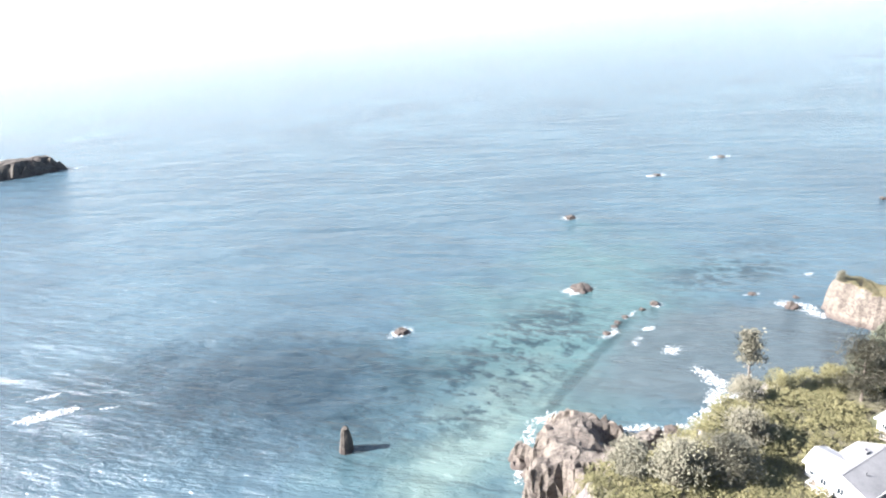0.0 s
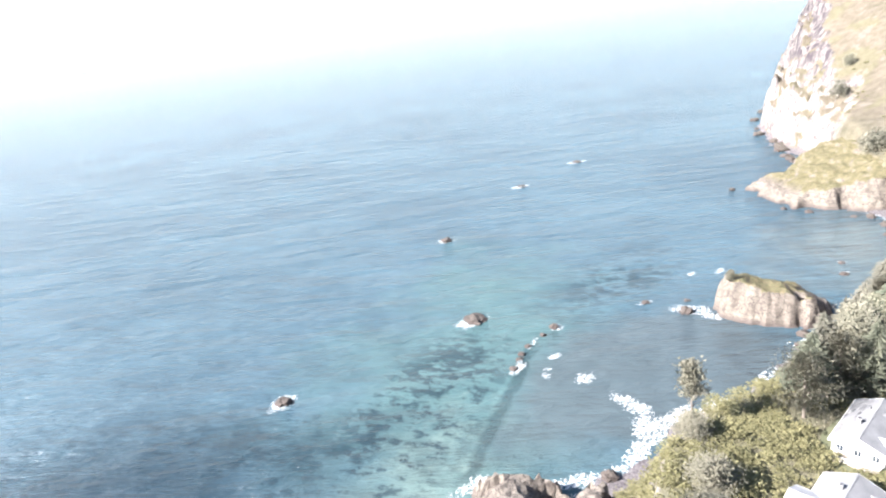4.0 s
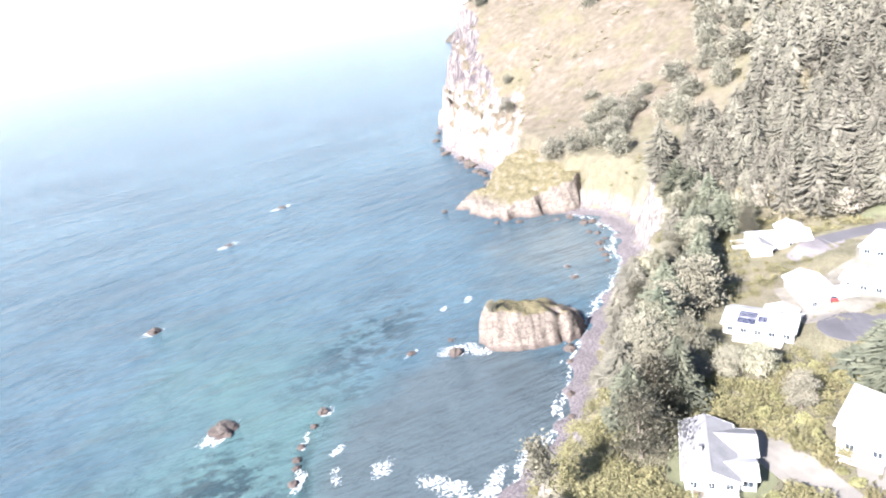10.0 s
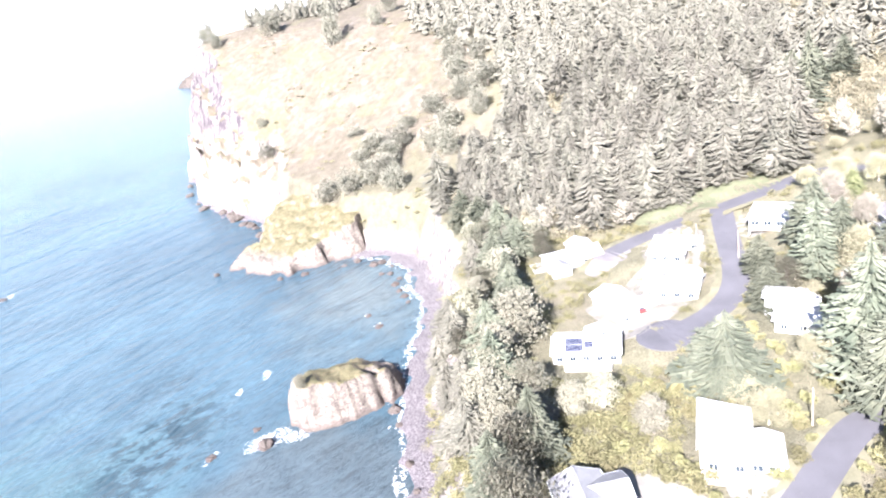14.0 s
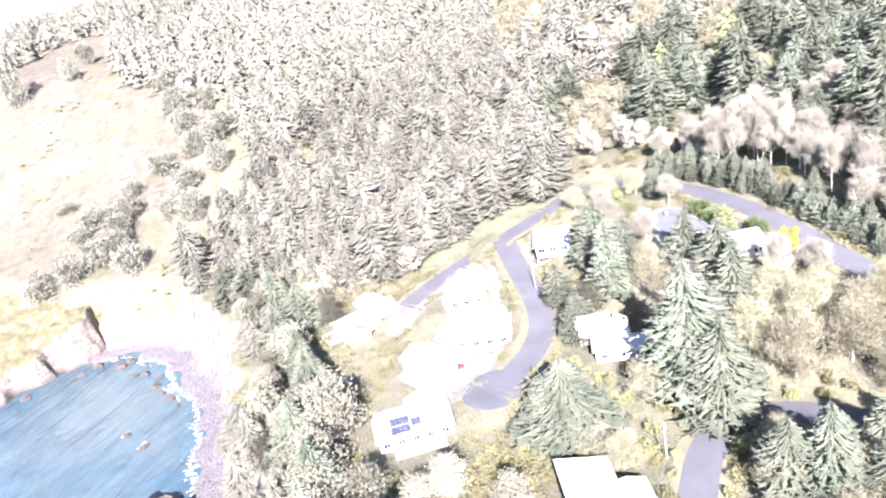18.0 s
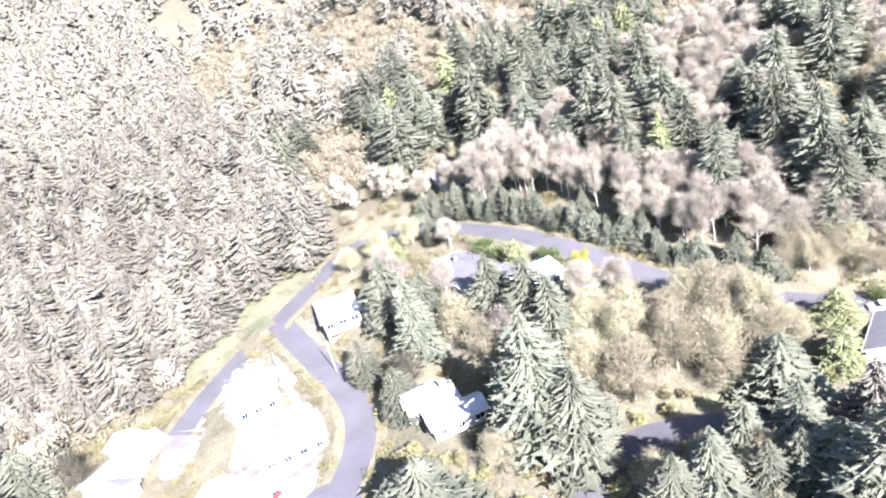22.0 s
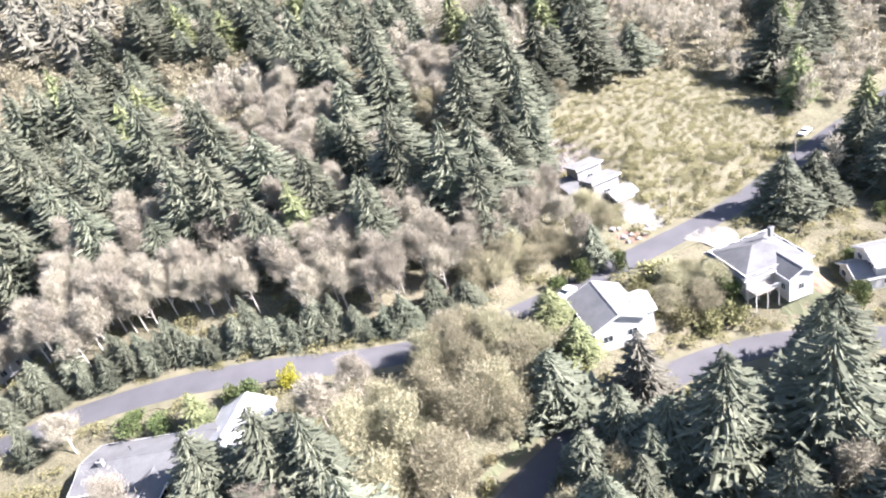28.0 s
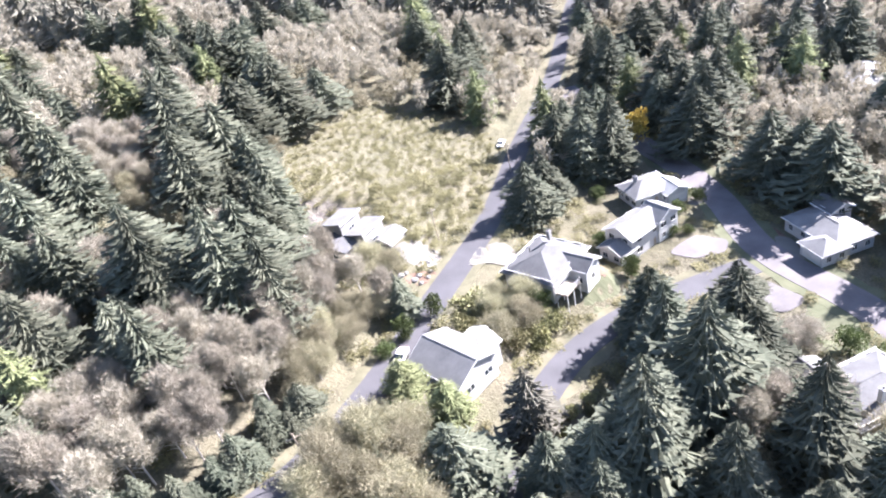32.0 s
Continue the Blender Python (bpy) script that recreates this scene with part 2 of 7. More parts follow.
def mat_rock(name="sea_rock", shade=1.0, grassy=True):
    """Pale layered sea-cliff rock, darker where it is wet low down, grass where it is level on top."""
    m, nt, b = nodes_of(name)
    geo = nt.nodes.new("ShaderNodeNewGeometry")
    sep = nt.nodes.new("ShaderNodeSeparateXYZ")
    nt.links.new(geo.outputs["Normal"], sep.inputs[0])
    pos = nt.nodes.new("ShaderNodeSeparateXYZ")
    nt.links.new(geo.outputs["Position"], pos.inputs[0])
    strata = noise_of(nt, 0.35, 6.0, 0.7, stretch=(1.0, 1.0, 3.0))
    fine = noise_of(nt, 2.0, 5.0, 0.7)
    rock = ramp(nt, strata, [(0.34, (0.13 * shade, 0.10 * shade, 0.085 * shade)), (0.5, (0.24 * shade, 0.205 * shade, 0.175 * shade)), (0.68, (0.36 * shade, 0.315 * shade, 0.265 * shade))])
    rock = mix(nt, 0.3, rock, ramp(nt, fine, [(0.35, (0.09 * shade, 0.075 * shade, 0.065 * shade)), (0.65, (0.36 * shade, 0.31 * shade, 0.26 * shade))]))
    crack = maths(nt, "ABSOLUTE", maths(nt, "SUBTRACT", noise_of(nt, 0.25, 5.0, 0.65, stretch=(1.0, 1.0, 0.8)), 0.5))
    rock = mix(nt, ramp(nt, crack, [(0.004, (0.85, 0.85, 0.85)), (0.022, (0, 0, 0))]), rock, (0.045, 0.036, 0.034))
    wet = ramp(nt, maths(nt, "ADD", maths(nt, "DIVIDE", pos.outputs["Z"], 4.0), maths(nt, "MULTIPLY", fine, 0.4)), [(0.3, (1, 1, 1)), (0.8, (0, 0, 0))])
    rock = mix(nt, maths(nt, "MULTIPLY", wet, 0.8), rock, (0.07, 0.055, 0.05))
    grass = ramp(nt, noise_of(nt, 0.5, 4.0), [(0.35, (0.078, 0.073, 0.038)), (0.65, (0.142, 0.118, 0.068))])
    top = maths(nt, "MULTIPLY", ramp(nt, maths(nt, "ADD", sep.outputs["Z"], maths(nt, "MULTIPLY", maths(nt, "SUBTRACT", fine, 0.5), 0.5)), [(0.74, (0, 0, 0)), (0.86, (1, 1, 1))]),
                ramp(nt, maths(nt, "DIVIDE", pos.outputs["Z"], 12.0), [(0.45, (0, 0, 0)), (0.62, (1, 1, 1))]))
    nt.links.new(mix(nt, top, rock, grass) if grassy else rock, b.inputs["Base Color"])
    b.inputs["Roughness"].default_value = 0.85
    b.inputs["Specular IOR Level"].default_value = 0.25
    bump(nt, b, maths(nt, "ADD", fine, strata), 0.8, 0.5)
    return m


def mat_water():
    """Sea water: blue-green body, sand, weed and kelp showing through the shallows, wind ripples and swell as relief."""
    m, nt, b = nodes_of("sea_water")
    geo = nt.nodes.new("ShaderNodeNewGeometry")
    pos = nt.nodes.new("ShaderNodeSeparateXYZ")
    nt.links.new(geo.outputs["Position"], pos.inputs[0])
    px, py = pos.outputs["X"], pos.outputs["Y"]

    def blob(x, y, rx, ry, turn=0.0):
        mp = nt.nodes.new("ShaderNodeMapping")
        mp.vector_type = "TEXTURE"
        mp.inputs["Location"].default_value = (x, y, 0)
        mp.inputs["Rotation"].default_value = (0, 0, radians(turn))
        mp.inputs["Scale"].default_value = (rx, ry, 1e6)
        nt.links.new(geo.outputs["Position"], mp.inputs["Vector"])
        ln = nt.nodes.new("ShaderNodeVectorMath")
        ln.operation = "LENGTH"
        nt.links.new(mp.outputs["Vector"], ln.inputs[0])
        return ln.outputs["Value"]

    def within(d, inner, outer):
        return ramp(nt, maths(nt, "DIVIDE", d, 4.0), [(inner / 4, (1, 1, 1)), (outer / 4, (0, 0, 0))])

    warp = maths(nt, "SUBTRACT", noise_of(nt, 0.022, 5.0, 0.62), 0.5)
    warp2 = maths(nt, "SUBTRACT", noise_of(nt, 0.06, 4.0, 0.62), 0.5)
    deep = ramp(nt, noise_of(nt, 0.009, 5.0, 0.6), [(0.35, (0.038, 0.066, 0.086)), (0.65, (0.055, 0.094, 0.118))])
    # sandy shallows, milky green
    d1 = maths(nt, "ADD", blob(40, 205, 120, 52, 60), maths(nt, "MULTIPLY", warp, 2.2))
    col = mix(nt, maths(nt, "MULTIPLY", within(d1, 0.3, 1.3), 0.8), deep, (0.06, 0.108, 0.108))
    d2 = maths(nt, "ADD", blob(6, 150, 48, 17, 55), maths(nt, "MULTIPLY", warp2, 3.0))
    col = mix(nt, maths(nt, "MULTIPLY", within(d2, 0.1, 1.3), 0.75), col, (0.125, 0.17, 0.155))
    # the darker cove behind the line of the reef
    side = maths(nt, "ADD", maths(nt, "SUBTRACT", maths(nt, "MULTIPLY", maths(nt, "SUBTRACT", px, 23.0), 0.8), maths(nt, "MULTIPLY", maths(nt, "SUBTRACT", py, 157.0), 0.6)), maths(nt, "MULTIPLY", warp2, 9.0))
    along = maths(nt, "ADD", maths(nt, "MULTIPLY", maths(nt, "SUBTRACT", px, 23.0), 0.6), maths(nt, "MULTIPLY", maths(nt, "SUBTRACT", py, 157.0), 0.8))
    d3 = maths(nt, "ADD", blob(95, 187, 58, 34, 20), maths(nt, "MULTIPLY", warp, 1.2))
    cove = maths(nt, "MULTIPLY", within(d3, 0.75, 1.15), ramp(nt, maths(nt, "MULTIPLY_ADD", side, 0.12, 0.5), [(0.4, (0, 0, 0)), (0.9, (1, 1, 1))]))
    col = mix(nt, maths(nt, "MULTIPLY", cove, 0.85), col, (0.056, 0.072, 0.08))
    reef = maths(nt, "MULTIPLY", ramp(nt, maths(nt, "ABSOLUTE", maths(nt, "DIVIDE", side, 4.0)), [(0.25, (1, 1, 1)), (0.7, (0, 0, 0))]),
                 maths(nt, "MULTIPLY", ramp(nt, maths(nt, "DIVIDE", along, 90.0), [(0.0, (0, 0, 0)), (0.06, (1, 1, 1))]), ramp(nt, maths(nt, "DIVIDE", along, 90.0), [(0.7, (1, 1, 1)), (1.0, (0, 0, 0))])))
    col = mix(nt, maths(nt, "MULTIPLY", reef, 0.55), col, (0.015, 0.025, 0.03))
    d5 = maths(nt, "ADD", blob(222, 240, 52, 32, 40), maths(nt, "MULTIPLY", warp2, 2.0))
    col = mix(nt, maths(nt, "MULTIPLY", within(d5, 0.2, 1.3), 0.8), col, (0.098, 0.118, 0.12))
    # kelp: dark ragged patches lying under the surface
    k = maths(nt, "ADD", maths(nt, "MULTIPLY", noise_of(nt, 0.17, 6.0, 0.66, stretch=(1.0, 1.6, 1.0, 35)), 0.6), maths(nt, "MULTIPLY", noise_of(nt, 0.025, 3.0, 0.6), 0.4))
    kelp = ramp(nt, k, [(0.49, (0, 0, 0)), (0.545, (1, 1, 1))])
    reach = maths(nt, "MAXIMUM", within(blob(22, 195, 60, 24, 50), 0.6, 1.15), maths(nt, "MAXIMUM", within(blob(-66, 188, 76, 42, -8), 0.5, 1.25), within(blob(125, 255, 60, 26, 30), 0.3, 1.1)))
    col = mix(nt, maths(nt, "MULTIPLY", maths(nt, "MULTIPLY", kelp, reach), 0.8), col, (0.014, 0.026, 0.034))
    d4 = maths(nt, "ADD", blob(-66, 186, 80, 36, -8), maths(nt, "MULTIPLY", warp, 2.0))
    col = mix(nt, maths(nt, "MULTIPLY", within(d4, 0.3, 1.25), 0.85), col, (0.01, 0.022, 0.032))
    nt.links.new(col, b.inputs["Base Color"])
    b.inputs["IOR"].default_value = 1.33
    b.inputs["Roughness"].default_value = 0.2
    b.inputs["Specular IOR Level"].default_value = 0.36
    swell = noise_of(nt, 0.045, 2.0, 0.5, stretch=(0.4, 1.0, 1.0, 16))
    chop = noise_of(nt, 0.26, 5.0, 0.66, stretch=(0.35, 1.0, 1.0, 16))
    fine = noise_of(nt, 1.1, 4.0, 0.65, stretch=(0.5, 1.0, 1.0, 20))
    lines = noise_of(nt, 0.1, 3.0, 0.55, stretch=(0.22, 1.0, 1.0, 18))
    h = maths(nt, "ADD", maths(nt, "ADD", maths(nt, "MULTIPLY", swell, 4.6), maths(nt, "MULTIPLY", lines, 3.0)), maths(nt, "ADD", maths(nt, "MULTIPLY", chop, 1.7), maths(nt, "MULTIPLY", fine, 0.2)))
    bump(nt, b, h, 1.0, 1.05)
    return m


M_LAND, M_ROCK, M_WATER = mat_land(), mat_rock("sea_rock", 0.65), mat_water()
M_ROCK_TAN = mat_rock("tan_headland_rock", 0.62, False)
M_ROCK_BROWN = mat_rock("brown_sea_rock", 0.36, False)
def mat_foam():
    """Surf: white froth broken into lace, clear between."""
    m, nt, b = nodes_of("white_foam")
    nt.links.new(ramp(nt, noise_of(nt, 3.0, 4.0, 0.7), [(0.35, (0.3, 0.33, 0.34)), (0.6, (0.62, 0.64, 0.64))]), b.inputs["Base Color"])
    b.inputs["Roughness"].default_value = 0.75
    lace = maths(nt, "ABSOLUTE", maths(nt, "SUBTRACT", noise_of(nt, 0.55, 5.0, 0.72), 0.5))
    nt.links.new(ramp(nt, lace, [(0.02, (0.85, 0.85, 0.85)), (0.1, (0.12, 0.12, 0.12))]), b.inputs["Alpha"])
    return m


M_FOAM = mat_foam()
M_ASPHALT = mat_mottled("worn_asphalt", (0.06, 0.058, 0.065), (0.092, 0.089, 0.098), 0.12, 0.85, 0.25, 6.0)
M_CONCRETE = mat_mottled("pale_concrete", (0.125, 0.117, 0.105), (0.19, 0.178, 0.16), 0.25, 0.85, 0.2, 5.0)
M_GRAVEL = mat_mottled("tan_gravel", (0.1, 0.092, 0.078), (0.19, 0.175, 0.15), 0.3, 0.9, 0.4, 6.0)
M_PAVER = mat_mottled("pinkish_concrete_paving", (0.115, 0.105, 0.11), (0.17, 0.156, 0.16), 0.25, 0.85, 0.2, 5.0)
M_LAWN = mat_mottled("mown_lawn", (0.08, 0.088, 0.05), (0.13, 0.132, 0.082), 0.25, 0.9, 0.5, 3.0)
M_VERGE = mat_mottled("dry_grass_verge", (0.085, 0.083, 0.052), (0.165, 0.148, 0.1), 0.3, 0.9, 0.5, 3.0)
M_SOIL = mat_mottled("bark_mulch", (0.09, 0.055, 0.042), (0.19, 0.125, 0.095), 0.5, 0.9, 0.5, 4.0)
M_WALL_WHITE = mat_mottled("white_painted_siding", (0.38, 0.38, 0.385), (0.5, 0.5, 0.5), 0.4, 0.6, 0.1, 4.0)
M_WALL_GREY = mat_mottled("grey_shingle_siding", (0.18, 0.175, 0.178), (0.29, 0.285, 0.288), 0.5, 0.75, 0.25, 6.0)
M_WALL_CREAM = mat_mottled("cream_painted_siding", (0.46, 0.43, 0.37), (0.6, 0.56, 0.49), 0.4, 0.6, 0.1, 4.0)
M_TRIM = mat_mottled("white_trim_paint", (0.5, 0.5, 0.49), (0.62, 0.62, 0.61), 0.8, 0.5, 0.05, 6.0)
M_ROOF_PALE = mat_mottled("pale_weathered_shingles", (0.135, 0.135, 0.14), (0.21, 0.208, 0.212), 0.35, 0.8, 0.4, 3.0)
M_ROOF_GREY = mat_mottled("grey_asphalt_shingles", (0.085, 0.085, 0.09), (0.145, 0.143, 0.148), 0.3, 0.8, 0.4, 3.0)
M_ROOF_WHITE = mat_mottled("sun_bleached_roofing", (0.27, 0.27, 0.275), (0.4, 0.4, 0.4), 0.3, 0.7, 0.25, 3.0)
M_WOOD = mat_mottled("weathered_timber", (0.24, 0.19, 0.15), (0.42, 0.36, 0.3), 1.0, 0.8, 0.3, 8.0)
M_DARK = mat_mottled("dark_metal", (0.04, 0.04, 0.045), (0.08, 0.08, 0.085), 1.0, 0.45, 0.05)
M_TYRE = mat_mottled("tyre_rubber", (0.02, 0.02, 0.02), (0.04, 0.04, 0.04), 2.0, 0.8, 0.1)
M_CARWHITE = mat_mottled("white_car_paint", (0.72, 0.72, 0.72), (0.8, 0.8, 0.8), 0.5, 0.25, 0.0, spec=0.5)
M_CARRED = mat_mottled("red_car_paint", (0.38, 0.03, 0.03), (0.5, 0.05, 0.045), 0.5, 0.25, 0.0, spec=0.5)
M_BARK = mat_mottled("grey_brown_bark", (0.10, 0.08, 0.065), (0.25, 0.215, 0.185), 1.2, 0.9, 0.5, 6.0)
M_BARK_PALE = mat_mottled("pale_alder_bark", (0.33, 0.30, 0.27), (0.55, 0.51, 0.47), 1.2, 0.85, 0.3, 6.0)
M_SPRUCE = mat_foliage("spruce_needles", (0.038, 0.048, 0.035), (0.18, 0.185, 0.135), 0.5)
# paler copy of the spruce needles, with distance haze put into the colour
M_SPRUCE_HILL = mat_foliage("haze_paled_spruce_needles", (0.066, 0.066, 0.052), (0.205, 0.192, 0.156), 0.3)
M_PINE = mat_foliage("shore_pine_needles", (0.095, 0.093, 0.068), (0.262, 0.247, 0.188), 0.4)
M_CEDAR = mat_foliage("yellow_green_cedar_leaves", (0.09, 0.11, 0.055), (0.24, 0.25, 0.13), 0.4)
M_ALDER = mat_foliage("bare_alder_twigs", (0.23, 0.209, 0.17), (0.415, 0.378, 0.312), 0.3, thin=0.32)
M_WILLOW = mat_foliage("yellowing_willow_leaves", (0.21, 0.196, 0.132), (0.4, 0.37, 0.258), 0.4, thin=0.32)
M_SHRUB = mat_foliage("coastal_scrub_leaves", (0.1, 0.098, 0.05), (0.265, 0.245, 0.132), 0.6)
M_CUSHION = mat_foliage("yellow_green_bluff_scrub", (0.09, 0.086, 0.045), (0.228, 0.208, 0.112), 0.2, 0.5)
M_CLUMP = mat_foliage("grey_green_thicket_leaves", (0.1, 0.1, 0.078), (0.25, 0.24, 0.19), 0.3)
M_YELLOW = mat_foliage("bright_yellow_leaves", (0.2, 0.22, 0.02), (0.42, 0.4, 0.05), 0.4)
M_GOLD = mat_foliage("golden_autumn_leaves", (0.3, 0.21, 0.05), (0.46, 0.35, 0.1), 0.2)
M_HEDGE = mat_foliage("clipped_hedge_leaves", (0.05, 0.068, 0.03), (0.125, 0.15, 0.06), 0.3)
_g, _nt2, M_GLASS = nodes_of("dark_window_glass")
M_GLASS.inputs["Base Color"].default_value = (0.03, 0.04, 0.05, 1)
M_GLASS.inputs["Roughness"].default_value = 0.06
M_GLASS.inputs["Specular IOR Level"].default_value = 0.6
M_GLASS = _g
_p, _nt3, _b3 = nodes_of("solar_cells")
_w = put(_nt3, "ShaderNodeTexBrick", Scale=1.0, Mortar_Size=0.012)
_w.inputs["Color1"].default_value, _w.inputs["Color2"].default_value, _w.inputs["Mortar"].default_value = (0.012, 0.016, 0.035, 1), (0.016, 0.02, 0.045, 1), (0.3, 0.3, 0.32, 1)
_nt3.links.new(_nt3.nodes.new("ShaderNodeTexCoord").outputs["Object"], _w.inputs["Vector"])
_nt3.links.new(_w.outputs["Color"], _b3.inputs["Base Color"])
_b3.inputs["Roughness"].default_value = 0.15
M_SOLAR = _p


# ---------------------------------------------------------------- mesh helpers
def mesh_of(name, verts, faces, material, smooth=False):
    me = bpy.data.meshes.new(name)
    me.from_pydata([tuple(v) for v in verts], [], [tuple(f) for f in faces])
    me.materials.append(material)
    if smooth:
        me.polygons.foreach_set("use_smooth", [True] * len(me.polygons))
    me.update()
    return me


def part(name, bm, material, parent=None, label=""):
    """Links a bmesh as one mesh object under a thing or a part."""
    me = bpy.data.meshes.new(name)
    bm.to_mesh(me)
    bm.free()
    me.materials.append(material)
    ob = new(name, me)
    ob.parent = parent
    return tagged(ob, label) if label else ob


def boxes(specs, bevel=0.0):
    """One bmesh of boxes, each (x0, x1, y0, y1, z0, z1)."""
    bm = bmesh.new()
    for x0, x1, y0, y1, z0, z1 in specs:
        bmesh.ops.create_cube(bm, size=1.0, matrix=Matrix.Translation(((x0 + x1) / 2, (y0 + y1) / 2, (z0 + z1) / 2)) @ Matrix.Diagonal((x1 - x0, y1 - y0, z1 - z0, 1)))
    if bevel:
        bmesh.ops.bevel(bm, geom=bm.edges[:], offset=bevel, segments=1, affect="EDGES")
    return bm


def solid(verts, faces):
    bm = bmesh.new()
    vs = [bm.verts.new(v) for v in verts]
    for f in faces:
        bm.faces.new([vs[i] for i in f])
    bmesh.ops.recalc_face_normals(bm, faces=bm.faces[:])
    return bm


def tube(points, radii, sides=6):
    """Vertices and faces of a tapered tube along points."""
    verts, faces = [], []
    pts = [Vector(p) for p in points]
    for i, p in enumerate(pts):
        d = (pts[min(i + 1, len(pts) - 1)] - pts[max(i - 1, 0)]).normalized()
        a = d.orthogonal().normalized()
        b = d.cross(a)
        for k in range(sides):
            an = 2 * math.pi * k / sides
            verts.append(p + (a * math.cos(an) + b * math.sin(an)) * radii[i])
    for i in range(len(pts) - 1):
        for k in range(sides):
            k2 = (k + 1) % sides
            faces.append((i * sides + k, i * sides + k2, (i + 1) * sides + k2, (i + 1) * sides + k))
    return verts, faces


def joined(lists):
    verts, faces = [], []
    for v, f in lists:
        n = len(verts)
        verts += list(v)
        faces += [tuple(i + n for i in q) for q in f]
    return verts, faces


# ---------------------------------------------------------------- lie of the land
COAST = [(-4800, -900), (-900, -170), (-400, -85), (-180, -20), (-90, 22), (-30, 62), (4, 98), (14, 122), (38, 128), (46, 140), (63, 147), (80, 155), (97, 158), (112, 160), (124, 166), (137, 173), (150, 180), (163, 184), (172, 188), (195, 195), (214, 201), (232, 216), (249, 225), (262, 246), (264, 266), (276, 300), (300, 340), (320, 366), (340, 418), (368, 462), (424, 517), (455, 552), (520, 580), (640, 555), (900, 640), (1500, 1150), (4800, 3000)]
RISES = [(20, 105, -2.2), (470, 520, 33.8), (420, -280, -2.1), (415, 87, -15.6), (-40, -250, -1.4), (320, 300, -11.0), (140, -60, 28.8), (214, 124, 0.9), (150, -250, 26.3), (300, -150, 22.9), (-66, -35, -3.3), (450, 350, 18.4), (282, 24, -4.3), (60, -150, 15.1), (-100, -150, 0.9), (396, 198, 7.4), (250, -300, 21.8), (123, 50, 3.9), (36, -31, 4.4), (367, 396, -20.6), (300, 150, 0.1), (520, 450, 8.1), (200, 9, 14.1), (433, 434, 11.9), (285, 220, -11.9), (100, 115, -0.4), (4, -111, -6.7), (230, 190, -3.2), (104, -7, -18.7), (230, 67, -6.3), (84, -74, -11.0), (160, 125, -10.2)]


def fold(x, y, scale, seed=0.0, octaves=4):
    """Smooth fractal unevenness, about -1 to 1, for arrays of places."""
    out, amp, f = np.zeros_like(x, dtype=float), 1.0, 1.0 / scale
    for o in range(octaves):
        a = seed * 1.7 + o * 2.1
        u, v = x * math.cos(a) + y * math.sin(a), -x * math.sin(a) + y * math.cos(a)
        out += amp * np.sin(u * f * 2.1 + 1.3 * np.sin(v * f * 1.7 + a)) * np.cos(v * f * 1.9 + 1.1 * np.sin(u * f * 1.3 - a))
        amp, f = amp * 0.55, f * 2.03
    return out


def shore(x, y):
    """Metres inland from the waterline (negative: out at sea)."""
    ring = COAST + [(4800, -4800), (-4800, -4800)]
    best, inside = np.full(x.shape, 1e9), np.zeros(x.shape, bool)
    for i, (ax, ay) in enumerate(ring):
        bx, by = ring[(i + 1) % len(ring)]
        if i < len(COAST) - 1:
            dx, dy = bx - ax, by - ay
            t = np.clip(((x - ax) * dx + (y - ay) * dy) / (dx * dx + dy * dy), 0, 1)
            best = np.minimum(best, np.hypot(x - ax - t * dx, y - ay - t * dy))
        inside ^= ((ay > y) != (by > y)) & (x < (bx - ax) * (y - ay) / (by - ay + 1e-12) + ax)
    return np.where(inside, best, -best)


def hill(x, y):
    z = 20 + 150 / (1 + np.exp(-(x - 0.25 * y - 420) / 120.0))
    for cx, cy, h in RISES:
        z = z + h * np.exp(-((x - cx) ** 2 + (y - cy) ** 2) / (2 * 62.0 ** 2))
    return z


def rough_ground(x, y):
    """Height of the land before roads and house plots are levelled into it."""
    cliffy = np.clip((x - 320) / 40, 0, 1) * np.clip((y - 330) / 40, 0, 1)
    d = shore(x, y) + 2.2 * fold(x, y, 9.0, 3.0) + cliffy * 5.5 * fold(x, y, 17.0, 9.0)
    s = np.clip((d - 7 + 4 * cliffy) / (13.0 + 27 * cliffy), 0, 1)
    s = s * s * (3 - 2 * s) * (1 - cliffy) + s ** 0.6 * cliffy
    z = np.where(d < 0, np.maximum(d * 0.3, -6), np.minimum(d * 0.25, 0.8) + hill(x, y) * s)
    face = s * (1 - s) * 4
    z = z + face * (1.6 * fold(x, y, 6.0, 1.0) + cliffy * 9 * np.abs(fold(x + y, x - y, 14.0, 5.0)))
    return z + np.clip(s, 0, 1) * 0.35 * fold(x, y, 11.0, 2.0)


